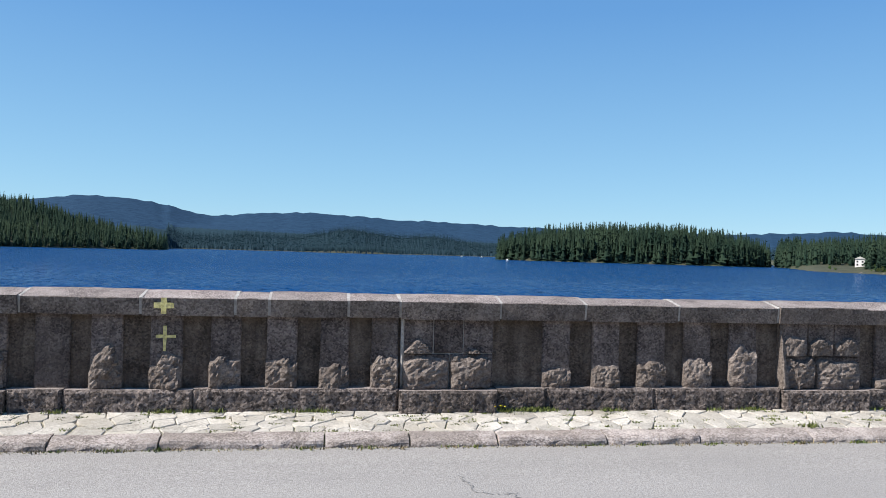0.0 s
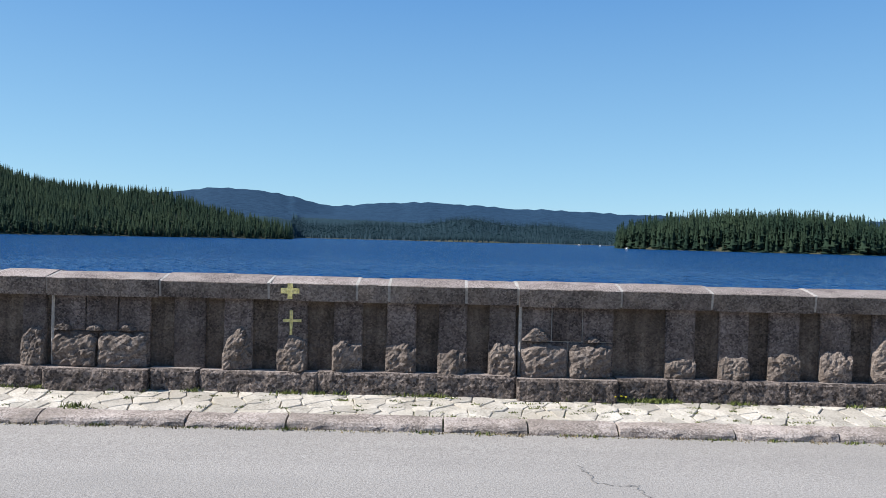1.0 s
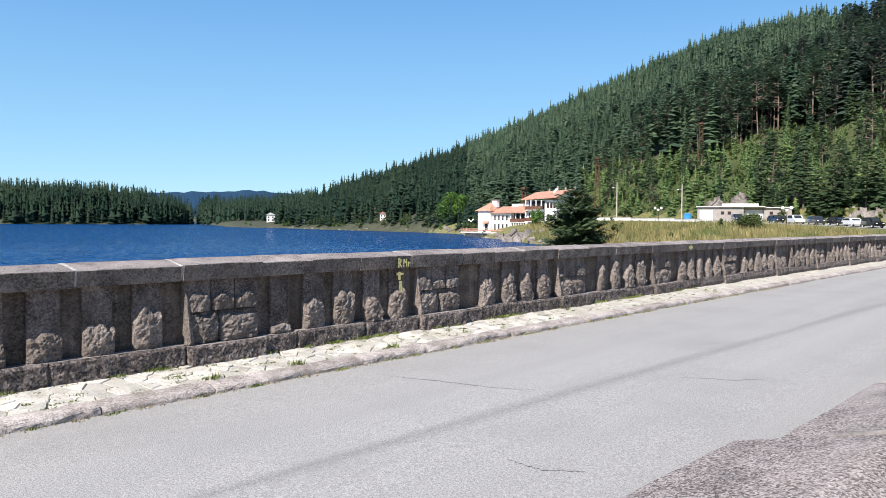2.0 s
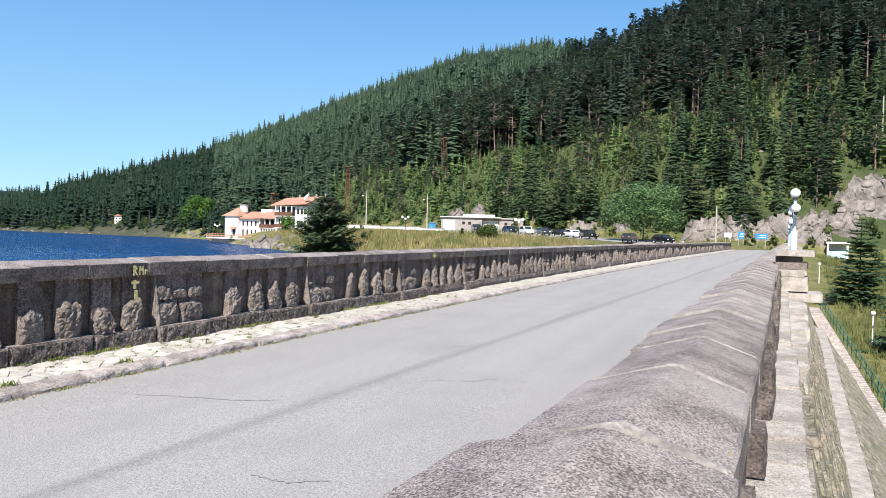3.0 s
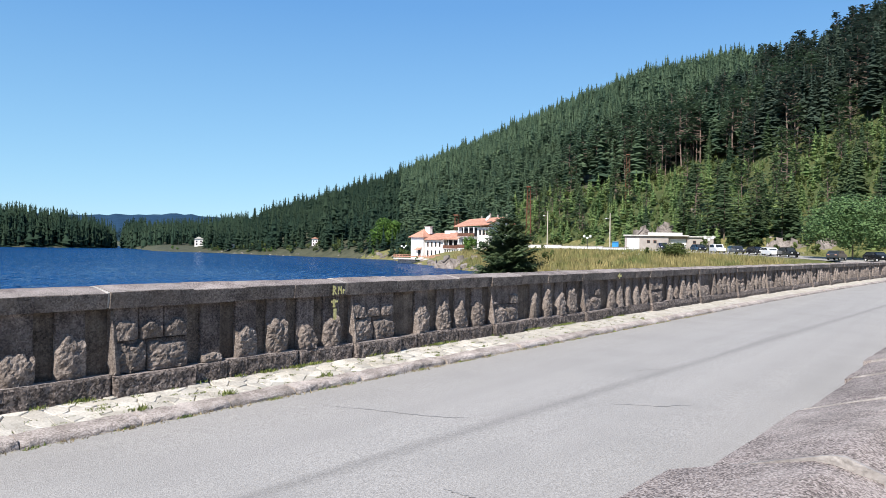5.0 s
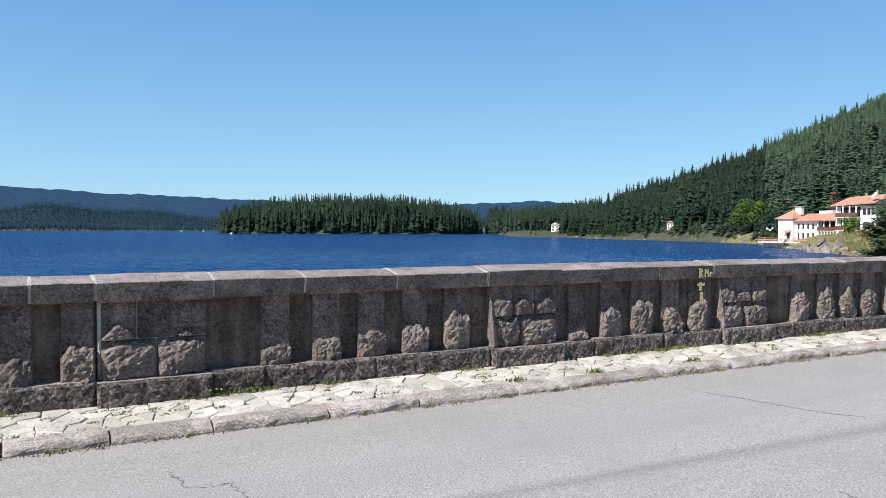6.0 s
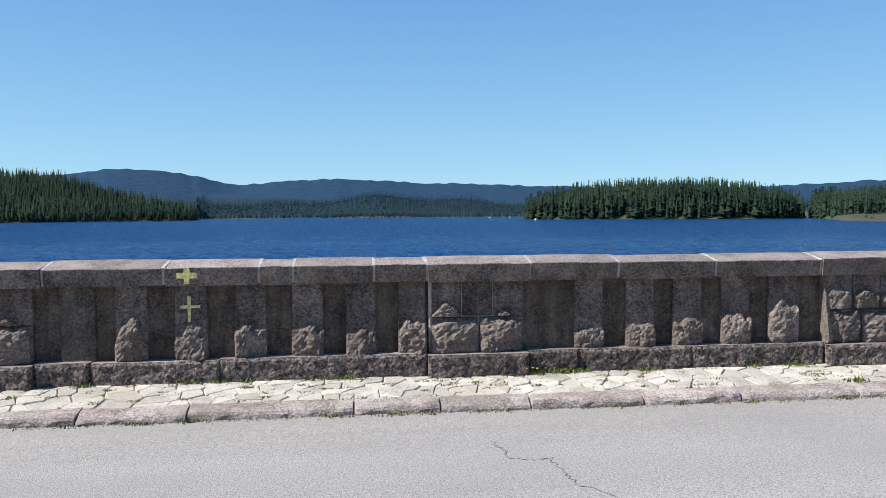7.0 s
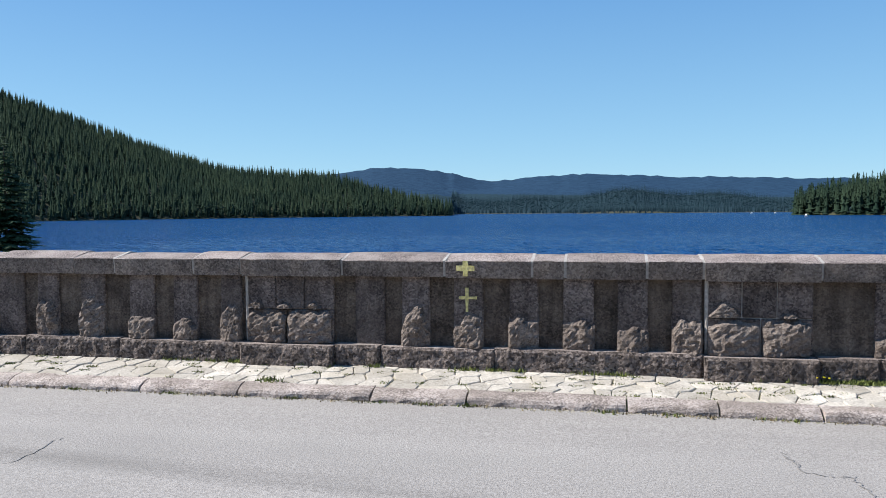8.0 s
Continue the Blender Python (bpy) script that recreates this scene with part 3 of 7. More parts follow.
def ground(x, y):
    """The height of the ground; arrays in, array out."""
    x, y = np.asarray(x, float), np.asarray(y, float)
    az, r = np.degrees(np.arctan2(x, y)), np.hypot(x, y)
    B, P, zP, D, H = (np.interp(az, LAND_T[:, 0], LAND_T[:, k]) for k in range(1, 6))
    lake = (az > -100) & (az < 93)
    foot = np.where(lake, WATER, zP - 1.0)
    bank = np.clip((r - B) / np.maximum(np.minimum(28, (P - B) * 0.75), 3), 0, 1)
    plateau = np.clip((r - B - 28) / np.maximum(P - B - 28, 1), 0, 1)
    zP0 = np.where(lake & (P - B > 45), np.minimum(zP, zP * 0.35 + 0.1), zP)
    z = np.where(r < B, np.maximum(foot - 0.12 * (B - r), np.where(lake, -9.0, -11.0)), foot + (zP0 - foot) * bank ** 0.75 + (zP - zP0) * plateau)
    up = np.clip((r - P) / np.maximum(D - P, 1), 0, 1)
    z = np.where(r > P, zP + (H - zP) * up ** 0.92, z)
    z = np.where(r > D, H - 0.04 * (r - D), z)
    # the promontory across the water, one wooded rise
    a2, d2 = (az - 22.6) / 9.6, (r - 640.0) / 60.0
    z = np.maximum(z, WATER + 14 * (1 - (a2 * a2) ** 1.5 - np.abs(d2) ** 3))
    # low wooded spits further back
    a3, d3 = (az - 2.0) / 4.2, (r - 1180.0) / 60.0
    z = np.maximum(z, WATER + 4 * (1 - a3 * a3 - d3 * d3))
    # the wooded knoll beside the left end of the dam
    z = np.maximum(z, np.maximum(np.minimum(0.6, WATER + 5.5 - np.hypot(x + 102, y - 54) / 7.0), WATER + 2.2 - np.hypot(x + 52, y - 50) / 5.0))
    # distant ridges
    top = np.interp(az, FAR[:, 0], FAR[:, 1]) + 7
    uneven = np.sin(az * 41.3) * np.sin(az * 17.7 + 1) * 2.2 + 1.5 * np.sin(az * 93.1)
    far = (top + uneven + 2) * np.clip((r - 1900) / 600, 0, 1) ** 0.85 - 2
    low = 34 + 9 * np.sin(az * 0.33 + 0.6) + 5 * np.sin(az * 0.9) + 1.3 * np.sin(az * 57.0)
    far = np.maximum(far, low * np.clip(1 - ((r - 1680) / 330) ** 2, 0, 1) - 2)
    far = np.where(np.abs(az - 5) < 60, far, -50)
    z = np.where(r > 1340, np.maximum(z, far), z)
    # the valley floor below the dam, climbing towards its end
    floor = np.clip(-9.2 + 0.083 * (x - 45), -12.0, -1.2)
    z = np.where((y < -1.5) & (x < 128) & (x > -60), np.where(r < P, floor, z), z)
    rough = np.sin(x * 0.13 + 1.3) * np.sin(y * 0.11) + 0.6 * np.sin(x * 0.29 + y * 0.21)
    return z + np.where((r > P) & (r < 1200), 0.7 * rough * np.clip((r - P) / 20, 0, 1), 0)


def build_ground():
    az = np.unique(np.concatenate([np.arange(-180, -60, 3.0), np.arange(-60, 105, 0.5), np.arange(105, 180.1, 3.0), [-10.9, -10.7, 32.2, 32.5]]))
    rr = np.concatenate([np.arange(0, 100, 10.0), np.arange(100, 260, 6.0), np.arange(260, 430, 5.0), np.arange(430, 1000, 14.0), np.arange(1000, 1400, 50.0), np.arange(1400, 2600, 50.0), [2700, 3000, 3600, 4600]])
    A, R = np.meshgrid(np.radians(az), rr, indexing="ij")
    X, Y = R * np.sin(A), R * np.cos(A)
    Z = ground(X, Y)
    Z = np.where((R < 16) , np.minimum(Z, -8), Z)
    n, m = A.shape
    idx = np.arange(n * m).reshape(n, m)
    q = np.stack([idx[:-1, :-1], idx[:-1, 1:], idx[1:, 1:], idx[1:, :-1]], -1).reshape(-1, 4)
    tris = np.concatenate([q[:, [0, 1, 2]], q[:, [0, 2, 3]]])[:, ::-1]
    ob = arrays("ground", np.stack([X, Y, Z], -1).reshape(-1, 3), tris, M_GRASS)
    ob.data.materials.append(M_FLOOR)
    ob.data.materials.append(M_LITTER)
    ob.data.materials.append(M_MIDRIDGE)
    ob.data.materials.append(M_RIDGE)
    mid = np.stack([X, Y, Z], -1).reshape(-1, 3)[tris].mean(1)
    ma, mr = np.degrees(np.arctan2(mid[:, 0], mid[:, 1])), np.hypot(mid[:, 0], mid[:, 1])
    P = np.interp(ma, LAND_T[:, 0], LAND_T[:, 2])
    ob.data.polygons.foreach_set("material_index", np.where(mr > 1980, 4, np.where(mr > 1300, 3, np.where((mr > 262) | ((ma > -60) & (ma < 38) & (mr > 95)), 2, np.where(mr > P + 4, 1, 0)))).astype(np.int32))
    ob.data.polygons.foreach_set("use_smooth", np.ones(len(tris), bool))
    tagged(ob, "grassy banks and forest floor rising to wooded hills", "ground", kind="structure")


build_ground()


def wave(x, y, far):
    """Height of the wind waves, dying out to flat water far away."""
    rs = np.random.RandomState(5)
    z = np.zeros_like(x)
    for k in range(34):
        length = 0.65 * 1.032 ** k
        a = 0.35 + rs.normal(0, 0.55)
        z += length * 0.014 * np.sin((x * math.sin(a) + y * math.cos(a)) * 6.2832 / length + rs.uniform(0, 6.28))
    return z * np.clip(1.15 - far / 200.0, 0, 1)


def build_water():
    az = np.radians(np.linspace(-62, 72, 520))
    steps = [0.0]
    while steps[-1] < 240:
        steps.append(steps[-1] + max(0.26, (steps[-1] + 9) ** 2 * 0.00009))
    steps = np.array(steps + [420, 600, 1000, 1800, 3600])
    X, Y = [], []
    for a in az:
        # from the foot of the dam outwards along each bearing
        r0 = 9.2 / max(math.cos(a), 0.12)
        X.append((r0 + steps) * math.sin(a))
        Y.append((r0 + steps) * math.cos(a))
    X, Y = np.array(X), np.array(Y)
    R = np.hypot(X, Y)
    Y = np.maximum(Y, 8.75 - np.interp(X, np.arange(-90, 131, 5.0), [bend(v) for v in np.arange(-90, 131, 5.0)]))
    Z = WATER + wave(X, Y, R)
    n, m = X.shape
    idx = np.arange(n * m).reshape(n, m)
    q = np.stack([idx[:-1, :-1], idx[:-1, 1:], idx[1:, 1:], idx[1:, :-1]], -1).reshape(-1, 4)
    tris = np.concatenate([q[:, [0, 1, 2]], q[:, [0, 2, 3]]])[:, ::-1]
    ob = arrays("water", np.stack([X, Y, Z], -1).reshape(-1, 3), tris, water_mat)
    ob.data.polygons.foreach_set("use_smooth", np.ones(len(tris), bool))
    tagged(ob, "deep blue rippled reservoir water", "water", kind="structure")


build_water()

# ---- road, kerb and pavement ----
S0, S1 = -70.0, 142.0
ROAD_EDGE = 7.07       # foot of the kerb at the lake side
stations = np.concatenate([np.arange(S0, -10, 4.0), np.arange(-10, 30, 1.0), np.arange(30, S1 + 1, 4.0)])


def strip(name, lines, material, label, category, kind="structure", stations=stations):
    """A sheet swept along the dam. lines: functions of the station that give (y, z), in order across."""
    verts, tris, n = [], [], len(lines)
    for i, s in enumerate(stations):
        verts += [(s, *f(s)) for f in lines]
        if i:
            for k in range(n - 1):
                a, b = (i - 1) * n + k, i * n + k
                tris += [(a, b, b + 1), (a, b + 1, a + 1)]
    return tagged(arrays(name, verts, tris, material), label, category, kind=kind)


def lake(d, z):
    return lambda s: (d - bend(s), z)


def near(d, z):
    return lambda s: (d - bend_near(s), z)


def at_road(f, z):
    return lambda s: (ROAD_EDGE - bend(s) + f * (0.35 - bend_near(s) - ROAD_EDGE + bend(s)), z)


strip("road", [at_road(-0.02, -0.3), at_road(-0.02, 0.034), at_road(0.25, 0.05), at_road(0.5, 0.06), at_road(0.75, 0.035), at_road(1.0, 0.0), at_road(1.0, -0.3)], M_ROAD,
      "worn pale grey asphalt road along the dam crest", "road")
# the body of the dam: lake face, and the stepped masonry face over the valley
strip("dam_lake_face", [lake(8.0, 0.1), lake(8.6, 0.1), lake(9.2, -12.0)], M_MASONRY, "rough stone face of the dam on the lake side", "dam")
def berm_at(s):
    return float(np.interp(s, [20, 30, 62, 90], [-2.35, -2.65, -3.1, -3.2]))


strip("dam_valley_face", [near(-0.6, 0.1), near(-0.74, 0.1), lambda s: (berm_at(s) - bend_near(s), -5.9)], M_MASONRY, "steep weathered stone face of the dam", "dam")
strip("berm", [lambda s: (berm_at(s) + 0.06 - bend_near(s), -5.95), lambda s: (berm_at(s) + 0.05 - bend_near(s), -5.86), lambda s: (berm_at(s) - 0.65 - bend_near(s), -5.86), lambda s: (berm_at(s) - 0.69 - bend_near(s), -6.1)], M_LEDGE, "pale concrete strip along the dam face", "berm")
strip("lower_dam_face", [lambda s: (berm_at(s) - 0.6 - bend_near(s), -5.95), lambda s: (berm_at(s) - 7.5 - bend_near(s), -12.5)], M_MASONRY, "weathered lower stone face with grass", "dam")
strip("pavement_bed", [lake(7.1, 0.06), lake(7.28, 0.1), lake(8.0, 0.178)], M_SOIL, "earth and moss between the flagstones", "pavement")

CRACKS = [[(7.62, 6.3), (7.7, 5.9), (7.78, 5.5), (7.84, 5.1), (8.05, 4.7)], [(2.3, 6.15), (2.33, 5.95), (2.36, 5.75), (2.5, 5.68), (2.67, 5.71)], [(2.6, 5.72), (2.63, 5.5), (2.65, 5.2), (2.9, 4.8)],
          [(-2.86, 5.55), (-2.9, 5.45), (-2.8, 5.0), (-3.1, 4.6)], [(6.0, 3.64), (5.99, 3.34), (6.2, 3.1)], [(9.6, 3.9), (9.9, 3.4), (10.3, 3.1)], [(12.0, 4.6), (12.6, 4.2)], [(16.0, 4.4), (17.2, 4.1)]]
for pts in CRACKS:
    bm = bmesh.new()
    dense = []
    for (ax, ay), (bx, by) in zip(pts, pts[1:]):
        for k in range(8):
            f = k / 8
            dense.append((ax + (bx - ax) * f + rng.uniform(-0.02, 0.02), ay + (by - ay) * f + rng.uniform(-0.02, 0.02)))
    pairs = []
    for k, (px, py) in enumerate(dense):
        half = 0.002 + 0.003 * math.sin(math.pi * k / len(dense)) + rng.uniform(0, 0.003)
        frac = (ROAD_EDGE - bend(px) - py) / (ROAD_EDGE - bend(px) - 0.35 + bend_near(px))
        zz = float(np.interp(frac, [0, 0.25, 0.5, 0.75, 1], [0.034, 0.05, 0.06, 0.035, 0])) + 0.004
        pairs.append((bm.verts.new((px - half, py, zz)), bm.verts.new((px + half, py + half, zz))))
    for p, q in zip(pairs, pairs[1:]):
        bm.faces.new((p[0], p[1], q[1], q[0]))
    bmesh.ops.recalc_face_normals(bm, faces=bm.faces)
    tagged(part("road_crack", bm, M_CRACK), "thin dark crack in the asphalt", "crack", kind="structure")

# ---- forests ----


def spruce(seed, tiers, arms, width=0.2, bare=0.03, power=0.9, droop=0.35, ragged=0.25, core=0.5, trunk=0.011):
    """Corners and triangles of a spruce one metre tall, and how many of them are trunk: whorls of drooping boughs round a shaded core."""
    r = random.Random(seed)
    v, f = [], []
    for k in range(3):
        v.append((trunk * math.cos(k * 2.094), trunk * math.sin(k * 2.094), -0.05))
    v.append((0, 0, 0.96))
    f += [(0, 1, 3), (1, 2, 3), (2, 0, 3)]
    if core:
        b = len(v)
        for k in range(5):
            v.append((core * width * math.cos(k * 1.2566), core * width * math.sin(k * 1.2566), bare + 0.06))
        v.append((0, 0, 0.95))
        f += [(b + k, b + (k + 1) % 5, b + 5) for k in range(5)]
    for t in range(tiers):
        up = (t + r.uniform(-0.3, 0.3)) / tiers
        up = max(0.0, up)
        h = bare + (1 - bare) * up
        reach = width * (1 - up) ** power + 0.006
        n = max(4, int(round(arms * (1 - 0.55 * up))))
        turn = r.uniform(0, 6.28)
        for k in range(n):
            h = bare + (1 - bare) * min(0.98, max(0.0, up + r.uniform(-0.55, 0.55) / tiers))
            a = turn + 6.2832 * (k + r.uniform(-0.3, 0.3)) / n
            ca, sa = math.cos(a), math.sin(a)
            lumpy = noise.noise(Vector((ca * 1.4, sa * 1.4 + seed * 3.1, h * 6)))
            L = reach * r.uniform(0.75, 1.2) * (1 + ragged * 1.8 * lumpy)
            w = L * min(0.62, 3.6 / n) * r.uniform(0.75, 1.15)
            fall = droop * r.uniform(0.6, 1.5)
            root, tip = (0.08 * L * ca, 0.08 * L * sa, h + 0.012), (L * ca, L * sa, h - fall * L)
            m = r.uniform(0.5, 0.68)
            low, low2 = h - fall * L * m - w * r.uniform(-0.1, 0.6), h - fall * L * m - w * r.uniform(-0.1, 0.6)
            b = len(v)
            v += [root, (m * L * ca - w * sa, m * L * sa + w * ca, low), tip, (m * L * ca + w * sa, m * L * sa - w * ca, low2)]
            f += [(b, b + 1, b + 2), (b, b + 2, b + 3)]
    b = len(v)
    v += [(0.016, 0, 0.9), (-0.008, 0.014, 0.9), (-0.008, -0.014, 0.9), (0, 0, 0.995)]
    f += [(b, b + 1, b + 3), (b + 1, b + 2, b + 3), (b + 2, b, b + 3)]
    return np.array(v, np.float32), np.array(f, np.int32), 3


def pine(seed, pads, bare=0.4, width=0.17, size=0.05, tufts=9, trunk=0.013):
    """A pine one metre tall with a long bare trunk: flat, uneven pads of needle tufts on short limbs."""
    r = random.Random(seed)
    v, f = [], []
    bow = (r.uniform(-0.02, 0.02), r.uniform(-0.02, 0.02))
    for z, rad in ((-0.05, trunk), (0.5, trunk * 0.75), (0.96, trunk * 0.2)):
        for k in range(4):
            v.append((rad * math.cos(k * 1.571) + bow[0] * math.sin(z * 3), rad * math.sin(k * 1.571) + bow[1] * math.sin(z * 3), z))
    for ring in (0, 4):
        for k in range(4):
            i, j = ring + k, ring + (k + 1) % 4
            f += [(i, j, j + 4), (i, j + 4, i + 4)]
    dead = r.randint(3, 7)
    for k in range(pads + dead):
        snag = k < dead
        up = r.uniform(-0.35, 0.0) if snag else (k - dead + r.random()) / pads
        h = bare + (0.97 - bare) * up
        a = r.uniform(0, 6.28)
        ca, sa = math.cos(a), math.sin(a)
        L = width * (0.55 if snag else (1 - max(up, 0.0) ** 1.8) * r.uniform(0.5, 1.25) + 0.03)
        b = len(v)
        v += [(0, 0, h - 0.012), (0, 0, h + 0.002), (L * ca, L * sa, h + 0.02)]
        f.append((b, b + 1, b + 2))
    trunk_faces = len(f)
    for k in range(pads):
        up = (k + r.random()) / pads
        h = bare + (0.97 - bare) * up
        a = r.uniform(0, 6.28)
        L = width * ((1 - up ** 1.8) * r.uniform(0.3, 1.1) + 0.02)
        cx, cy, cz = L * math.cos(a), L * math.sin(a), h
        spread = size * r.uniform(0.8, 1.4)
        for _ in range(tufts):
            px, py, pz = cx + r.gauss(0, spread * 0.6), cy + r.gauss(0, spread * 0.6), cz + r.gauss(0, spread * 0.28)
            t, w = r.uniform(0, 6.28), spread * r.uniform(0.45, 0.8)
            dx, dy = math.cos(t) * w, math.sin(t) * w
            tip = r.uniform(-0.35, 0.5) * w
            b = len(v)
            v += [(px + dx, py + dy, pz + tip), (px - dx * 0.5 - dy * 0.55, py - dy * 0.5 + dx * 0.55, pz - 0.15 * w), (px - dx * 0.5 + dy * 0.55, py - dy * 0.5 - dx * 0.55, pz + 0.25 * w)]
            f.append((b, b + 1, b + 2))
    return np.array(v, np.float32), np.array(f, np.int32), trunk_faces


def layered(seed, tiers, arms, width=0.25, bare=0.0, power=0.9, droop=0.2, twigs=11, ragged=0.3, lift=0.15):
    """A conifer seen near: every bough carries pairs of needle sprays along its length."""
    r = random.Random(seed)
    v, f = [], []
    for t in range(tiers):
        up = max(0.0, (t + r.uniform(-0.4, 0.4)) / tiers)
        h = bare + (1 - bare) * up
        reach = width * (1 - up) ** power * min(1.0, 0.7 + up * 3) + 0.012
        n = max(4, int(round(arms * (1 - 0.5 * up))))
        turn = r.uniform(0, 6.28)
        for k in range(n):
            a = turn + 6.2832 * (k + r.uniform(-0.35, 0.35)) / n
            ca, sa = math.cos(a), math.sin(a)
            L = reach * r.uniform(0.7, 1.15) * (1 + ragged * 1.6 * noise.noise(Vector((ca * 1.3, sa * 1.3 + seed, h * 7))))
            fall = droop * r.uniform(0.5, 1.6)
            for j in range(twigs + 1):
                q = 0.22 + 0.78 * j / twigs
                x, y, z = q * L * ca, q * L * sa, h - fall * L * q + lift * L * q * q
                s = (0.3 - 0.13 * q) * L * r.uniform(0.7, 1.25) + 0.006
                for side in ((0,) if j == twigs else (-1, 1)):
                    b2 = a + side * r.uniform(0.55, 1.1)
                    cx, sx = math.cos(b2), math.sin(b2)
                    w = s * r.uniform(0.22, 0.36)
                    dz = -s * r.uniform(0.05, 0.45)
                    b = len(v)
                    v += [(x, y, z + 0.004), (x + 0.55 * s * cx - w * sx, y + 0.55 * s * sx + w * cx, z + 0.5 * dz - 0.3 * w), (x + s * cx, y + s * sx, z + dz), (x + 0.55 * s * cx + w * sx, y + 0.55 * s * sx - w * cx, z + 0.5 * dz - 0.1 * w)]
                    f += [(b, b + 1, b + 2), (b, b + 2, b + 3)]
    return np.array(v, np.float32), np.array(f, np.int32)


def broadleaf(clumps, leaves, seed, size=0.055, tall=1.0, spread=0.3, low=0.3, clump=(0.12, 0.2)):
    """Leaves of a broad crown one metre tall: small tilted quads gathered in uneven clumps."""
    r = random.Random(seed)
    v, f = [], []
    for c in range(clumps):
        a, h = r.uniform(0, 6.28), r.uniform(low, 0.85)
        d = r.uniform(0.05, spread) * (1.15 - abs(h - 0.5))
        cx, cy, cz, cr = d * math.cos(a), d * math.sin(a), h, r.uniform(*clump)
        for _ in range(leaves):
            p = Vector((r.gauss(0, 1), r.gauss(0, 1), r.gauss(0, 1))).normalized() * cr * r.uniform(0.65, 1.05)
            n = (p.normalized() + Vector((r.uniform(-0.7, 0.7), r.uniform(-0.7, 0.7), r.uniform(-0.3, 0.9)))).normalized()
            t1 = n.orthogonal().normalized()
            t1.rotate(Matrix.Rotation(r.uniform(0, 6.28), 3, n))
            t2 = n.cross(t1)
            s = size * r.uniform(0.6, 1.3)
            o = Vector((cx, cy, cz)) + p
            b = len(v)
            v += [tuple(o + t1 * s), tuple(o + t2 * s * 0.6), tuple(o - t1 * s), tuple(o - t2 * s * 0.6)]
            f += [(b, b + 1, b + 2), (b, b + 2, b + 3)]
    v = np.array(v, np.float32)
    v[:, 2] *= tall
    return v, np.array(f, np.int32)


def plant(name, templates, places, material, label, category="forest", bark=None, smooth=True):
    """places: rows of x, y, z, height, fatness. Many plants joined into one object."""
    VV, FF, BB, base = [], [], [], 0
    r = np.random.RandomState(len(places))
    for x, y, z, h, fat in places:
        v, f, *stem = templates[r.randint(len(templates))]
        a = r.uniform(0, 6.28)
        c, s = math.cos(a), math.sin(a)
        lean = r.uniform(-0.03, 0.03, 2)
        w = np.empty_like(v)
        w[:, 0] = (v[:, 0] * c - v[:, 1] * s) * h * fat + v[:, 2] * h * lean[0] + x
        w[:, 1] = (v[:, 0] * s + v[:, 1] * c) * h * fat + v[:, 2] * h * lean[1] + y
        w[:, 2] = v[:, 2] * h + z
        VV.append(w)
        FF.append(f + base)
        BB.append(np.arange(len(f)) < (stem[0] if stem else 0))
        base += len(v)
    ob = arrays(name, np.concatenate(VV), np.concatenate(FF), material, smooth=smooth)
    if bark:
        ob.data.materials.append(bark)
        ob.data.polygons.foreach_set("material_index", np.concatenate(BB).astype(np.int32))
    return tagged(ob, label, category, kind="stuff")


def scatter(az0, az1, r0, r1, spacing, seed, keep, wide=1.0):
    """Uneven points of a sector; keep(x, y, az, r, u) says the height of the plant there, 0 for none."""
    rs = np.random.RandomState(seed)
    x0, x1, y0, y1 = 1e9, -1e9, 1e9, -1e9
    for az in np.linspace(az0, az1, 30):
        for r in (r0, r1):
            px, py, _ = polar(az, r)
            x0, x1, y0, y1 = min(x0, px), max(x1, px), min(y0, py), max(y1, py)
    gx, gy = np.meshgrid(np.arange(x0, x1, spacing), np.arange(y0, y1, spacing))
    x = (gx + rs.uniform(-0.5, 0.5, gx.shape) * spacing).ravel()
    y = (gy + rs.uniform(-0.5, 0.5, gy.shape) * spacing).ravel()
    az, r = np.degrees(np.arctan2(x, y)), np.hypot(x, y)
    u = rs.uniform(0, 1, x.shape)
    ok = (az > az0) & (az < az1) & (r > r0) & (r < r1)
    x, y, az, r, u = x[ok], y[ok], az[ok], r[ok], u[ok]
    h = keep(x, y, az, r, u)
    ok = h > 0.1
    z = ground(x, y)
    fat = rs.uniform(0.62, 1.05, x.shape) * wide
    return np.stack([x, y, z - 0.2, h, fat], -1)[ok]


def col(az, k):
    return np.interp(az, LAND_T[:, 0], LAND_T[:, k])


def clearing(x, y):
    return np.sin(x * 0.071 + 2.0) * np.sin(y * 0.083 + 0.7) + 0.55 * np.sin(x * 0.19 + y * 0.13)


def stand_edge(az):
    """The distance at which the tall pines begin above the open slope."""
    return np.interp(az, [60, 63.3, 69.5, 77.8, 84, 90, 105], [288, 276, 256, 239, 227, 221, 221]) + 6 * np.sin(az * 0.7)


def in_stand(az, r):
    depth = np.interp(az, [64.5, 66, 72, 77, 79], [10, 26, 55, 95, 400])
    return (az > 64.5) & (r > stand_edge(az)) & (r < stand_edge(az) + depth)


def on_open_slope(az, r):
    return (az > 60.5) & (r <= stand_edge(az))


def before_rocks(az, r):
    return (az > 86.3) & (az < 101) & (r < np.where(az > 94.5, 176, 159)) & ~((az > 89.3) & (az < 90.9))


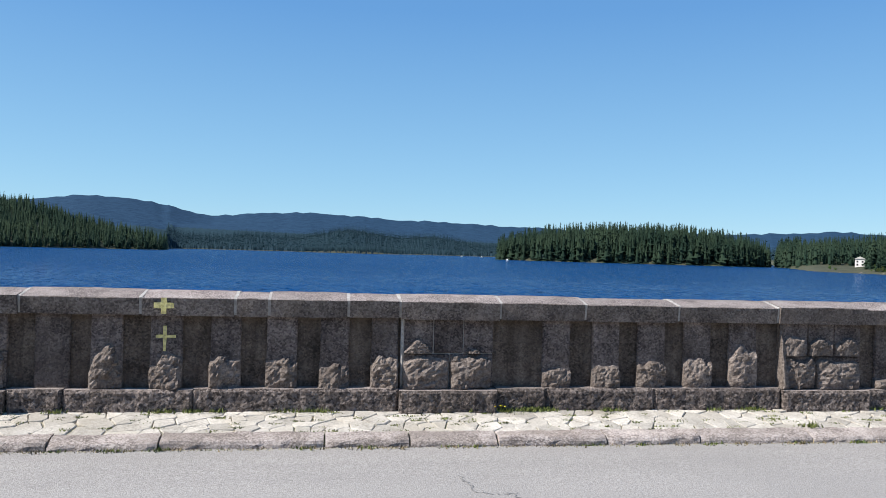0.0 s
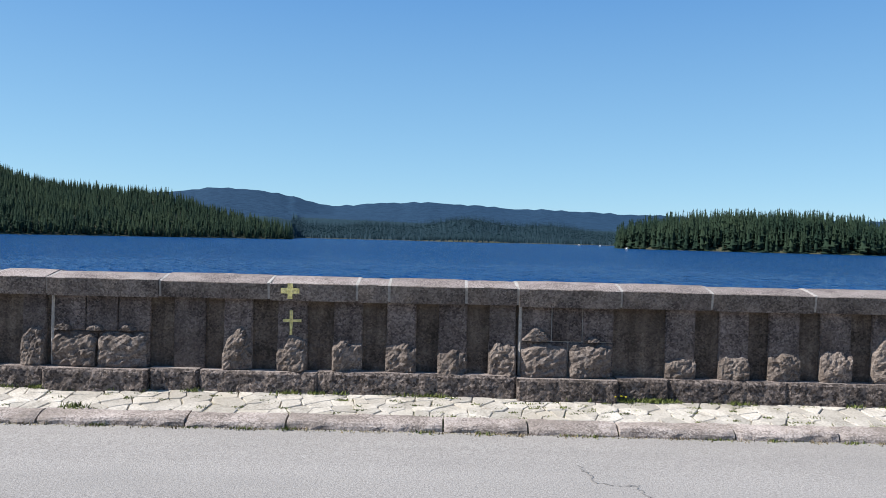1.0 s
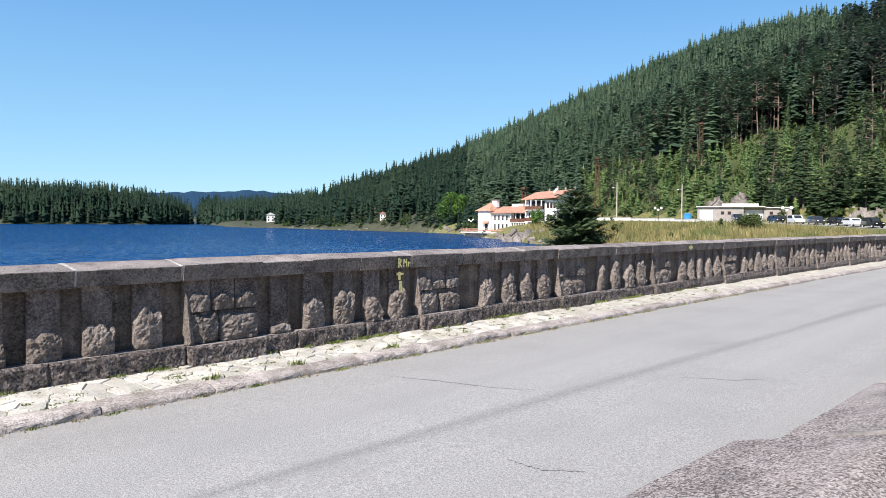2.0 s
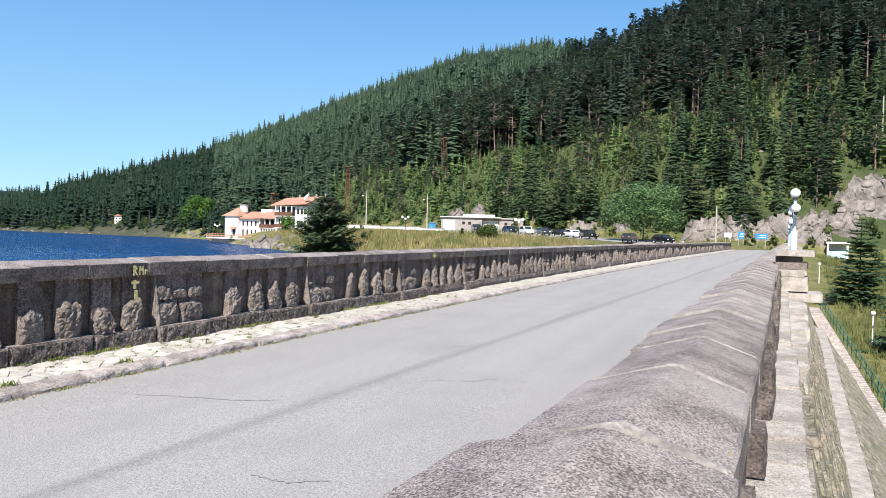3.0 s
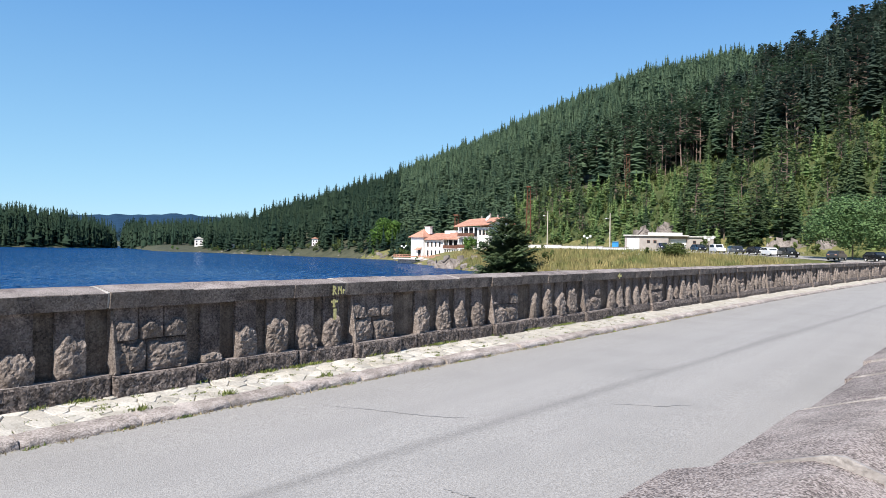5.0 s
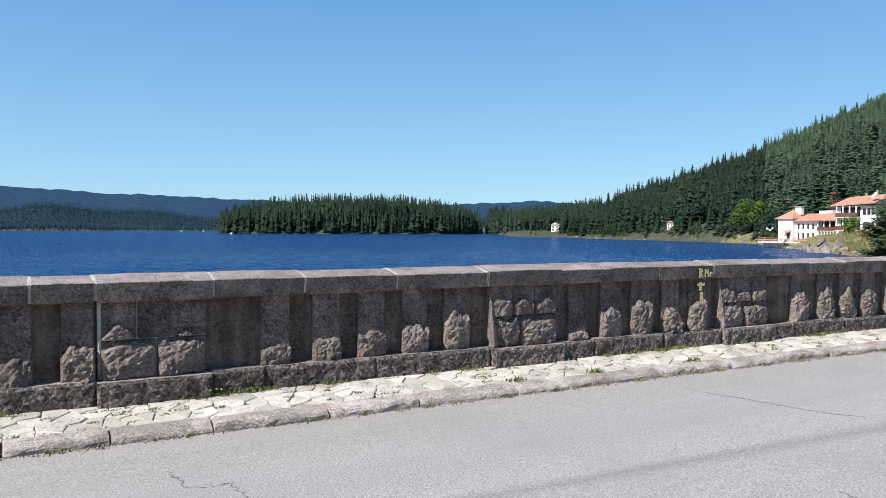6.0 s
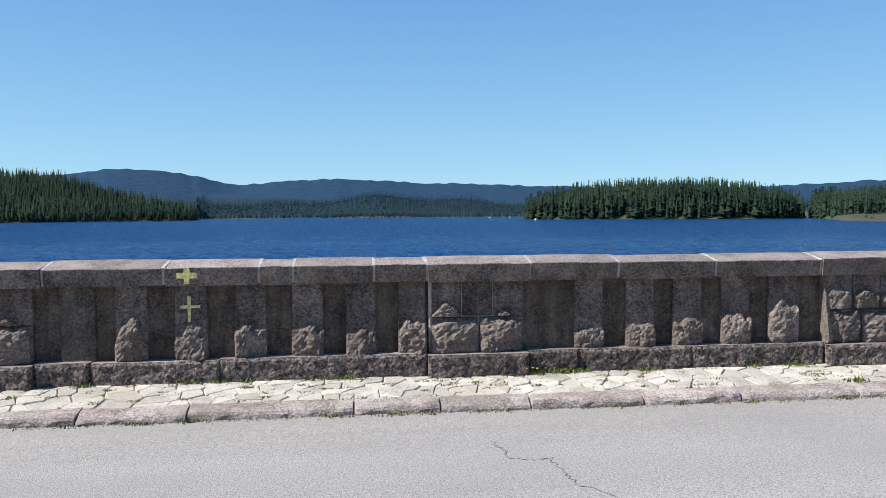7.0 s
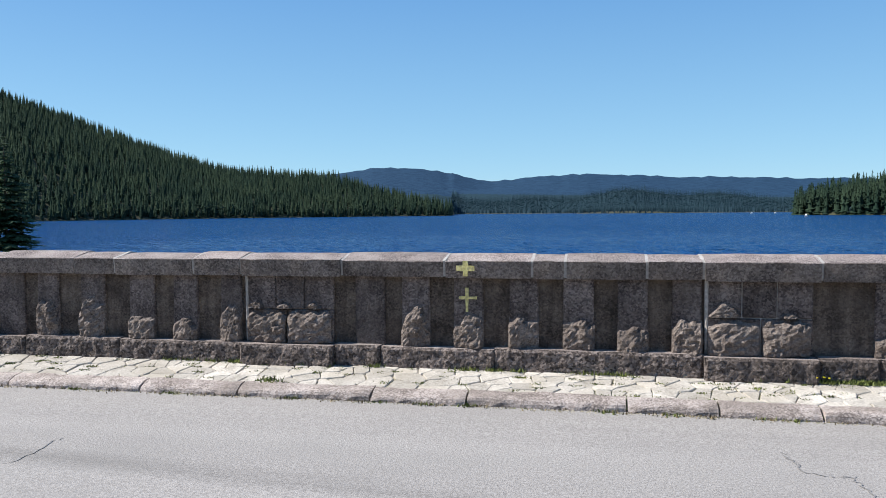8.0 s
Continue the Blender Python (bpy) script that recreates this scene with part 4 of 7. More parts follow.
def slope_trees(x, y, az, r, u):
    """Scattered taller conifers of the regrown lower slope."""
    ok = on_open_slope(az, r) & ~before_rocks(az, r) & (r > col(az, 2) + 3) & (u < np.interp(az, [60, 72, 78, 85, 88], [0.08, 0.2, 0.42, 0.5, 0.8])) & (clearing(x, y) < 1.25)
    return np.where(ok, 7.5 + 8 * ((u * 61.7) % 1.0) * np.clip((az - 55) / 20, 0.5, 1), 0)


def stand_trees(x, y, az, r, u):
    return np.where(in_stand(az, r) & (r < col(az, 4) + 25), 16 + 7 * u, 0)


def ridge_trees(x, y, az, r, u):
    ok = (r > col(az, 2) + 2) & (r < col(az, 4) + 14) & ~in_stand(az, r) & ~on_open_slope(az, r) & ~((az > 76) & (r < 330))
    return np.where(ok, 8 + 4.5 * u + 4 * (u > 0.93), 0)


def young_trees(x, y, az, r, u):
    ok = on_open_slope(az, r + 4) & ~before_rocks(az, r) & (r > col(az, 2) + 2) & (clearing(x, y) < 1.3)
    return np.where(ok, 1.8 + 5.0 * u * u, 0)


near_firs = [spruce(n, t + 9, a + 2, width=w, power=p, bare=b, droop=d, ragged=0.35) for n, t, a, w, p, b, d in ((1, 22, 12, 0.2, 0.85, 0.04, 0.3), (2, 24, 12, 0.23, 0.95, 0.02, 0.4), (3, 20, 11, 0.17, 0.8, 0.08, 0.25), (4, 22, 12, 0.21, 0.8, 0.05, 0.35))]
slope_pines = [pine(s, 34, bare=b, width=w, size=0.055, tufts=10) for s, b, w in ((5, 0.25, 0.19), (6, 0.18, 0.2), (7, 0.3, 0.17))]
stand_pines = [pine(s, 30, bare=b, width=w, size=0.052, tufts=9) for s, b, w in ((15, 0.42, 0.15), (16, 0.3, 0.16), (17, 0.5, 0.14), (18, 0.36, 0.15))]
stand_firs = [spruce(s, 27, 11, width=w, power=0.8, bare=b, ragged=0.4, droop=0.3) for s, w, b in ((11, 0.15, 0.12), (12, 0.17, 0.08), (13, 0.14, 0.2))]
ridge_firs = [spruce(s, 9, 7, width=w, bare=0.02, power=p, ragged=0.3) for s, w, p in ((21, 0.2, 0.85), (22, 0.17, 0.8), (23, 0.22, 0.9), (24, 0.18, 0.7))]
mid_firs = [spruce(k, 20, 9, width=w, bare=0.02, power=p, ragged=0.35) for k, w, p in ((27, 0.2, 0.85), (28, 0.17, 0.8), (29, 0.22, 0.9))]
far_firs = [spruce(s, 6, 5, width=w, bare=0.0, power=0.8, ragged=0.3) for s, w in ((31, 0.19), (32, 0.16), (33, 0.22))]
tiny_firs = [spruce(s, 3, 4, width=0.22, bare=0.0, power=0.8, core=0.0) for s in (34, 35, 36)]
young_firs = [spruce(s, 11, 8, width=w, bare=0.01, power=0.8, ragged=0.3, droop=0.15) for s, w in ((24, 0.26), (25, 0.22), (26, 0.3))]
plant("slope_conifers", near_firs + slope_pines, scatter(60.5, 102, 140, 300, 4.9, 1, slope_trees, 1.1), M_NEEDLE, "scattered dark conifers on the lower slope", bark=M_PINEBARK)
stand = scatter(64, 103, 200, 380, 4.4, 11, stand_trees, 1.15)
pick = np.random.RandomState(8).uniform(size=len(stand)) < 0.62
outer = np.degrees(np.arctan2(stand[:, 0], stand[:, 1])) + 4 * np.sin(stand[:, 0] * 0.09) < 77
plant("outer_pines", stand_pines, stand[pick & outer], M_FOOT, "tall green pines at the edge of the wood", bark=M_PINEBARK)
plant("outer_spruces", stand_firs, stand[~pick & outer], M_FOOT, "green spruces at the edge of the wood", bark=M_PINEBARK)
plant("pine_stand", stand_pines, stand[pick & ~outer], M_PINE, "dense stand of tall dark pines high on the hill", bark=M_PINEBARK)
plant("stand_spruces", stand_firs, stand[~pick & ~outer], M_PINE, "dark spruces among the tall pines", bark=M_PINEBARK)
ridge = scatter(52, 80, 200, 760, 5.0, 2, ridge_trees, 1.5)
close = np.hypot(ridge[:, 0], ridge[:, 1]) < 400
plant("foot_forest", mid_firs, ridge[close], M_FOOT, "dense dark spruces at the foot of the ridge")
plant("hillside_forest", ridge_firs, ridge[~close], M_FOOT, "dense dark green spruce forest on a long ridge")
plant("young_wood", young_firs, scatter(60.5, 102, 140, 300, 2.9, 17, young_trees, 1.2), M_YOUNG, "young green conifers on the cleared slope")
plant("shore_forest", ridge_firs, np.concatenate([scatter(38, 52, 200, 760, 5.4, 3, ridge_trees, 1.5), scatter(38, 53, 200, 640, 4.6, 12, lambda x, y, az, r, u: np.where((r > col(az, 1) + 6) & (r < col(az, 2) + 3), 4 + 5 * u, 0), 1.5)]), M_NEEDLE_FAR, "dark conifer forest along the far shore")
plant("headland_forest", far_firs, np.concatenate([scatter(-47, -10.6, 400, 930, 4.0, 13, lambda x, y, az, r, u: np.where((r > col(az, 1) - 1.5) & (r < col(az, 1) + 14), 4 + 6 * u, 0), 1.5), scatter(-47, -10.6, 430, 930, 5.3, 3, lambda x, y, az, r, u: np.where((r > col(az, 1) + 1) & (r < col(az, 4) + 15), 9 + 5 * u, 0), 1.4)]), M_NEEDLE_FAR,
      "dark spruce forest on the headland across the lake")
plant("promontory_forest", far_firs, scatter(12, 34, 570, 715, 3.7, 4, lambda x, y, az, r, u: np.where(ground(x, y) > WATER + 0.1, 11 + 10 * u, 0), 1.3), M_NEEDLE_FAR, "green conifer wood on a low promontory")
plant("low_shore_wood", far_firs, scatter(31, 41, 480, 900, 6.2, 5, lambda x, y, az, r, u: np.where((r > col(az, 2) + 8), 12 + 6 * u, 0)), M_NEEDLE_FAR, "conifer wood behind the far bay")
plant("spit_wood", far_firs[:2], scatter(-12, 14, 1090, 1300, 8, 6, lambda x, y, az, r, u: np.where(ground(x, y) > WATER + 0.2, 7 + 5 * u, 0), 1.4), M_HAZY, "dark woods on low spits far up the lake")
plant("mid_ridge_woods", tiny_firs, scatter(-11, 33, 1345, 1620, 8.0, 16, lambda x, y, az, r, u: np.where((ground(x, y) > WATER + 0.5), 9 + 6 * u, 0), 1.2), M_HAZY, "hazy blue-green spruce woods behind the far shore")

# ---- lake parapet ----
def capped(x0, x1, front, back, z0, z_edge, z_ridge, seed, way, ridge=0.5, worn=0.012):
    """A saddle-backed coping stone with worn edges, slightly uneven."""
    n = max(3, int((x1 - x0) / 0.16))
    prof = []
    for f, z in ((0.0, z0), (0.0, z_edge - 0.007), (0.012, z_edge), (ridge * 0.55, z_edge + (z_ridge - z_edge) * 0.57), (ridge - 0.03, z_ridge - 0.003), (ridge + 0.03, z_ridge - 0.003),
                 (ridge + (1 - ridge) * 0.45, z_edge + (z_ridge - z_edge) * 0.56), (0.98, z_edge), (1.0, z_edge - 0.014), (1.0, z0)):
        prof.append((front + (back - front) * f, z))
    bm = bmesh.new()
    rows = []
    for i in range(n + 1):
        s = x0 + (x1 - x0) * i / n
        end = worn if i in (0, n) else 0.0
        row = []
        for k, (y, z) in enumerate(prof):
            q = noise.noise(Vector((s * 5 + seed, y * 7, z * 7 + seed))) * 0.004 + noise.noise(Vector((s * 17, y * 19, seed))) * 0.004
            zz = z + (q if k not in (0, 9) else 0) - (end if 1 < k < 8 else 0)
            yy = y + q * (0.6 if k in (1, 2, 7, 8) else 0) + (end if k < 3 else -end if k > 6 else 0) * (front < back or -1) + (0.02 if k == 0 and front < back else 0)
            row.append(bm.verts.new((s, yy - way(s), zz)))
        rows.append(row)
    for a, b in zip(rows, rows[1:]):
        for k in range(len(prof) - 1):
            bm.faces.new((a[k], b[k], b[k + 1], a[k + 1]))
        bm.faces.new((a[-1], b[-1], b[0], a[0]))
    bm.faces.new(rows[0])
    bm.faces.new(rows[-1][::-1])
    bmesh.ops.recalc_face_normals(bm, faces=bm.faces)
    return bm


Z_BASE, Z_BTOP, Z_CAP0, Z_EDGE, Z_RIDGE = 0.15, 0.395, 1.082, 1.255, 1.312
Y_CAP, Y_BASE, Y_RIB, Y_PANEL, Y_BACK = 7.90, 7.88, 7.975, 8.012, 8.5
lake_wall = thing("wall_lake", "dark granite parapet with ribs and rough bosses", "parapet", kind="structure")
strip_wall = strip("panel_wall", [lake(Y_PANEL, 0.1), lake(Y_PANEL, 1.1), lake(Y_BACK - 0.06, 1.1), lake(Y_BACK - 0.06, -0.5)], M_PANEL, "", "", kind="")
strip_wall.parent = lake_wall

# (start, end, kind): ribs with a boss of that height, "p" pilaster, plain ribs 0
RIBS = [(-5.54, -5.22, 0), (-5.05, -4.79, 0.42), (-4.51, -4.22, 0.46), (-3.92, -3.62, 0.24), (-3.4, -3.12, 0.26), (-2.85, -2.62, 0.4), (-1.37, -1.06, 0), (-0.88, -0.6, 0.42),
        (-0.35, -0.06, 0.36), (0.2, 0.48, 0.3), (0.72, 1.01, 0.29), (1.23, 1.51, 0.24), (1.73, 1.99, 0.32), (3.47, 3.76, 0.2), (4.0, 4.29, 0.25), (4.49, 4.79, 0.28), (5.0, 5.3, 0.31), (5.51, 5.82, 0.46),
        (7.22, 7.5, 0.1), (7.72, 8.05, 0.38), (8.22, 8.55, 0.45), (8.74, 9.06, 0.34), (9.24, 9.56, 0.42), (11.3, 11.65, 0.4), (11.9, 12.25, 0.5), (12.42, 12.75, 0.42), (12.95, 13.3, 0.4),
        (15.05, 15.38, 0.5), (15.6, 15.95, 0.5), (16.15, 16.5, 0.46), (16.7, 17.05, 0.5)]
PILASTERS = [(-2.54, -1.6), (2.04, 2.95), (6.1, 7.03), (9.8, 10.75), (13.56, 14.55), (17.4, 18.35)]
CAPS = [-6.6, -5.55, -4.54, -4.05, -3.13, -2.59, -1.49, -0.435, 0.425, 0.74, 1.495, 2.0, 3.01, 3.9, 4.91, 6.03, 7.06, 7.82, 8.64, 9.62, 10.78, 11.6, 12.46, 13.5, 14.6, 15.7, 16.5, 17.3, 18.4]
WIDE_JOINTS = {-4.05, -3.13, -2.59, -1.49, -0.435, 0.425, 0.74, 1.495, 2.0, 3.01, 3.9, 4.91, 6.03, 9.62, 10.78, 14.6}
UPPER = {-2.54: (0.08, 0.06, 0.07), 2.04: (0.13, 0, 0.05), 6.1: (0.22, 0.19, 0.2), 9.8: (0.21, 0.15, 0.17)}  # heights of the upper rough patches
r2 = random.Random(3)
s = 18.4
while s < 128:                 # the same bay repeated to the end of the dam
    for k in range(5):
        a = s + 0.42 + k * 0.53
        RIBS.append((a, a + 0.3, r2.uniform(0.36, 0.6)))
    PILASTERS.append((s + 3.05, s + 4.0))
    CAPS += [s + 1.0, s + 2.05, s + 3.0, s + 4.05]
    s += 4.05
s = -5.6
while s > -52:
    PILASTERS.append((s - 1.0, s - 0.05))
    for k in range(5):
        a = s - 1.45 - k * 0.53
        RIBS.append((a - 0.3, a, r2.uniform(0.25, 0.45)))
    CAPS = [s - 4.05, s - 3.0, s - 2.0] + ([s - 1.0] if s < -5.7 else []) + CAPS
    s -= 4.05
CAPS = sorted(set(round(c, 3) for c in CAPS))

for i, (a, b, h) in enumerate(RIBS):
    rib = part("rib", curve(box(bmesh.new(), a, b, Y_RIB, Y_PANEL + 0.05, Z_BTOP - 0.02, Z_CAP0 + 0.02, bevel=0.012), bend), M_STONE, lake_wall)
    if h and a < 115:
        part("boss", curve(boss(a - 0.005, b + 0.005, Y_RIB, Z_BTOP, h * (1.0 if a < 10 else 1.12), 0.085 if a < 8 else 0.1, i * 3.7, point=0.08 + 0.2 * ((i * 37) % 10) / 10 if 0 < a < 8 else 0.15 + 0.4 * ((i * 37) % 10) / 10), bend), M_ROUGH, rib)
for i, (a, b) in enumerate(PILASTERS):
    w = b - a
    body = part("pilaster", curve(box(bmesh.new(), a + 0.004, b - 0.004, Y_RIB + 0.008, Y_PANEL + 0.05, Z_BTOP - 0.02, Z_CAP0 + 0.02), bend), M_MORTAR if i % 2 else M_STONE, lake_wall)
    half = a + w * (0.47 + 0.05 * math.sin(i * 2.1))
    for p, q, z0, z1 in [(a, half - 0.005, Z_BTOP, Z_BTOP + 0.335), (half + 0.005, b, Z_BTOP, Z_BTOP + 0.335)] + [(a + k * w / 3 + (0.005 if k else 0), a + (k + 1) * w / 3 - (0.005 if k < 2 else 0), Z_BTOP + 0.345, Z_CAP0 + 0.01) for k in range(3)]:
        part("dressed_block", curve(box(bmesh.new(), p, q, Y_RIB - 0.012 + r2.uniform(-0.004, 0.004), Y_PANEL + 0.03, z0, z1, bevel=0.008), bend), M_STONE, body)
    if a < 60:
        split = a + w * (0.47 + 0.05 * math.sin(i * 2.1))
        for k, (p, q) in enumerate(((a + 0.005, split - 0.012), (split + 0.012, b - 0.02))):
            part("rough_block", curve(boss(p, q, Y_RIB - 0.01, Z_BTOP, 0.31 + 0.03 * math.sin(i + k), 0.095, i * 5.1 + k, point=0.12), bend), M_ROUGH, body)
        for k, top in enumerate(UPPER.get(round(a, 2)) or [r2.choice((0, 0.06, 0.12, 0.16, 0.2)) for _ in range(3)]):
            p = a + 0.01 + k * w / 3
            if top:
                part("upper_boss", curve(boss(p, p + (w / 3 - 0.03) * (1 if top > 0.1 else 0.6), Y_RIB - 0.01, Z_BTOP + 0.345, top, 0.06, i * 2.3 + k * 9, point=0.3 if top > 0.14 else 0.75), bend), M_ROUGH, body)
        # mortar smeared down the side of the pilaster
        joint = rough_block(a - 0.022, a + 0.006, Y_RIB - 0.02, Y_PANEL + 0.02, Z_BTOP, Z_CAP0, 0.006, 0.04, i * 0.7)
        batter = 0.0 if a < 5 else 0.1
        for v in joint.verts:
            down = max(0.0, 1 - (v.co.z - Z_BTOP) / (Z_CAP0 - Z_BTOP))
            v.co.x += 0.012 * noise.noise(Vector((v.co.z * 14, i, 0))) + (0.4 * batter * down if v.co.x > a else 0)
            v.co.y -= batter * down * (v.co.y < Y_RIB)
        part("flank" if batter else "mortar_joint", curve(joint, bend), M_ROUGH if batter else M_MORTAR, body)
edges = sorted({-54.0, 128.0} | {c for a, b in PILASTERS for c in (a - 0.04, b + 0.03)} | {a + 1.45 for a, b in PILASTERS if b < 20} | {a + 2.6 for a, b in PILASTERS if b < 20})
for i, (a, b) in enumerate(zip(edges, edges[1:])):
    if b - a < 0.2:
        continue
    proud = 0.06 if any(abs(a + 0.04 - p) < 0.01 for p, _ in PILASTERS) else 0.0
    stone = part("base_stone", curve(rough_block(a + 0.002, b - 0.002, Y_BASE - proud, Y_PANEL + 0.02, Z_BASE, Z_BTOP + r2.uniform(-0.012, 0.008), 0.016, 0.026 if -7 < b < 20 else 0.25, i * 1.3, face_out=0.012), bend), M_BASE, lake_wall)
    stone.data.materials.append(M_CAP)       # upper ledge paler: its sunlit line is put into the colour
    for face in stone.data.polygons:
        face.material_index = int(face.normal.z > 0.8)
for i, (a, b) in enumerate(zip(CAPS, CAPS[1:])):
    wide = a in WIDE_JOINTS
    step = r2.uniform(-0.008, 0.008) - (0.02 if any(abs(a - p) < 0.1 for p, _ in PILASTERS) else 0)
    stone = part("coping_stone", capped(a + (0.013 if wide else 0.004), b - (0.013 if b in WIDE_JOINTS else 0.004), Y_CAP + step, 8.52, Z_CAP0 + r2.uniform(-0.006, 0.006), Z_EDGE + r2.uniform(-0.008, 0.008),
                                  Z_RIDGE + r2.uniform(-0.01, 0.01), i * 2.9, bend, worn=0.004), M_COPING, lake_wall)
    stone.data.materials.append(M_CAP)       # tops in paler weathered granite, sunlit brightness put into the colour
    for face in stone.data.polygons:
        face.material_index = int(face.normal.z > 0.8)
    if wide or r2.random() < 0.35:
        half = r2.uniform(0.012, 0.02) if wide else 0.006
        part("mortar_joint", capped(a - half, a + half, Y_CAP + 0.012, 8.51, Z_CAP0 + 0.01, Z_EDGE - 0.002, Z_RIDGE - 0.002, i * 1.1, bend, worn=0), M_MORTAR, lake_wall)

# yellow painted crosses and marks on the parapet


def painted(strokes, y, label):
    bm = bmesh.new()
    for x0, z0, x1, z1, w in strokes:
        n = 6
        ax = Vector((x1 - x0, 0, z1 - z0))
        side = Vector((ax.z, 0, -ax.x)).normalized() * w / 2
        last = None
        for k in range(n + 1):
            p = Vector((x0, 0, z0)) + ax * k / n
            j = 1 + r2.uniform(-0.25, 0.2)
            yy = y - bend(p.x)
            pair = (bm.verts.new((p.x - side.x * j, yy, p.z - side.z * j)), bm.verts.new((p.x + side.x * j, yy, p.z + side.z * j)))
            if last:
                bm.faces.new((last[0], last[1], pair[1], pair[0]))
            last = pair
    for f in bm.faces:
        if f.normal.y > 0:
            f.normal_flip()
    return tagged(part("painted_mark", bm, M_YELLOW), label, "paint mark")


painted([(-0.22, 1.1, -0.22, 1.25, 0.055), (-0.31, 1.178, -0.13, 1.178, 0.055)], Y_CAP - 0.018, "yellow painted cross on a coping stone")
painted([(-0.22, 0.74, -0.22, 0.98, 0.03), (-0.3, 0.88, -0.12, 0.88, 0.03)], Y_RIB - 0.004, "faint yellow painted cross on a rib")
painted([(19.3, 1.09, 19.3, 1.23, 0.06), (19.18, 1.16, 19.42, 1.16, 0.06)], Y_CAP - 0.018, "yellow painted cross on a coping stone")
painted([(9.33 + (x0 - 9.35) * 0.7, z0, 9.33 + (x1 - 9.35) * 0.7, z1, w) for x0, z0, x1, z1, w in [(9.35, 1.09, 9.35, 1.225, 0.028), (9.35, 1.215, 9.43, 1.19, 0.025), (9.43, 1.19, 9.36, 1.16, 0.025), (9.37, 1.16, 9.44, 1.095, 0.025), (9.49, 1.1, 9.5, 1.21, 0.025), (9.5, 1.21, 9.55, 1.15, 0.022),
         (9.55, 1.15, 9.58, 1.21, 0.022), (9.58, 1.21, 9.58, 1.1, 0.022), (9.63, 1.1, 9.63, 1.16, 0.02), (9.63, 1.16, 9.69, 1.15, 0.02)]], Y_CAP - 0.018, "yellow scrawled letters on a coping stone")
painted([(9.38, 0.92, 9.38, 1.03, 0.05), (9.32, 1.0, 9.46, 1.0, 0.03), (9.4, 0.6, 9.4, 0.9, 0.07)], Y_RIB - 0.062, "yellow paint smear down a rib")

# ---- kerb and flagstones ----
kerb = thing("kerb", "worn pinkish granite kerb stones beside the road", "kerb", kind="structure")
joints = [-54.0]
while joints[-1] < -3:
    joints.append(joints[-1] + r2.uniform(0.9, 1.7))
joints = [j for j in joints if j < -1.6] + [-0.95, -0.08, 1.29, 2.03, 2.82, 3.83, 4.74, 5.88]
while joints[-1] < 126:
    joints.append(joints[-1] + r2.uniform(0.8, 1.5))
for i, (a, b) in enumerate(zip(joints, joints[1:])):
    step = r2.uniform(-0.02, 0.02)
    sunk, leaning = r2.uniform(-0.03, 0.006), r2.uniform(-0.02, 0.02)
    bm = bmesh.new()
    n = max(3, int((b - a) / 0.07)) if b < 30 else 2
    rows = []
    for k in range(n + 1):
        x = a + 0.008 + (b - a - 0.016) * k / n
        e = 0.009 if k in (0, n) else 0.0
        row = []
        for y, z in ((ROAD_EDGE, -0.05), (ROAD_EDGE, 0.05), (ROAD_EDGE + 0.004, 0.08), (ROAD_EDGE + 0.02, 0.104), (ROAD_EDGE + 0.045, 0.116), (ROAD_EDGE + 0.12, 0.123), (ROAD_EDGE + 0.21, 0.128), (ROAD_EDGE + 0.23, 0.02)):
            q = noise.noise(Vector((x * 6, y * 9 + i, z * 9))) * 0.018 + noise.noise(Vector((x * 19, y * 14 + i, z * 17))) * 0.012
            row.append(bm.verts.new((x, y + step + q + (e if y < ROAD_EDGE + 0.05 else 0) - bend(x), z + (q * 0.6 - e * 0.6 + sunk + leaning * (k / n - 0.5) if z > 0.03 and y < ROAD_EDGE + 0.1 else q * 0.4 if z > 0.03 else 0))))
        rows.append(row)
    for p, q in zip(rows, rows[1:]):
        for k in range(7):
            bm.faces.new((p[k], q[k], q[k + 1], p[k + 1]))
    bm.faces.new(rows[0])
    bm.faces.new(rows[-1][::-1])
    bmesh.ops.recalc_face_normals(bm, faces=bm.faces)
    part("kerb_stone", bm, M_KERB, kerb)

pavement = thing("pavement", "pale irregular flagstones with grass in the joints", "pavement", kind="structure")


def clip_cell(poly, p, q):
    """Keep the side of the polygon that is nearer to p than to q."""
    mx, my, nx, ny = (p[0] + q[0]) / 2, (p[1] + q[1]) / 2, q[0] - p[0], q[1] - p[1]
    out = []
    for a, b in zip(poly, poly[1:] + poly[:1]):
        da, db = (a[0] - mx) * nx + (a[1] - my) * ny, (b[0] - mx) * nx + (b[1] - my) * ny
        if da <= 0:
            out.append(a)
        if da * db < 0:
            t = da / (da - db)
            out.append((a[0] + (b[0] - a[0]) * t, a[1] + (b[1] - a[1]) * t))
    return out


def flag(poly, thick, tilt):
    cx, cy = sum(p[0] for p in poly) / len(poly), sum(p[1] for p in poly) / len(poly)
    verts, faces = [], []

    def height(x, y):
        return 0.105 + 0.085 * (y - 7.28) / 0.66 + tilt[0] * (x - cx) + tilt[1] * (y - cy)
    for f, dz in ((1.0, -0.03), (0.985, thick - 0.006), (0.93, thick)):
        for x, y in poly:
            px, py = cx + (x - cx) * f, cy + (y - cy) * f
            verts.append((px, py - bend(px), height(px, py) + dz))
    n = len(poly)
    for ring in (0, 1):
        for k in range(n):
            a, b = ring * n + k, ring * n + (k + 1) % n
            faces.append((a, b, b + n, a + n))
    faces.append(tuple(range(2 * n, 3 * n)))
    return verts, faces


rp = random.Random(12)
sites = []
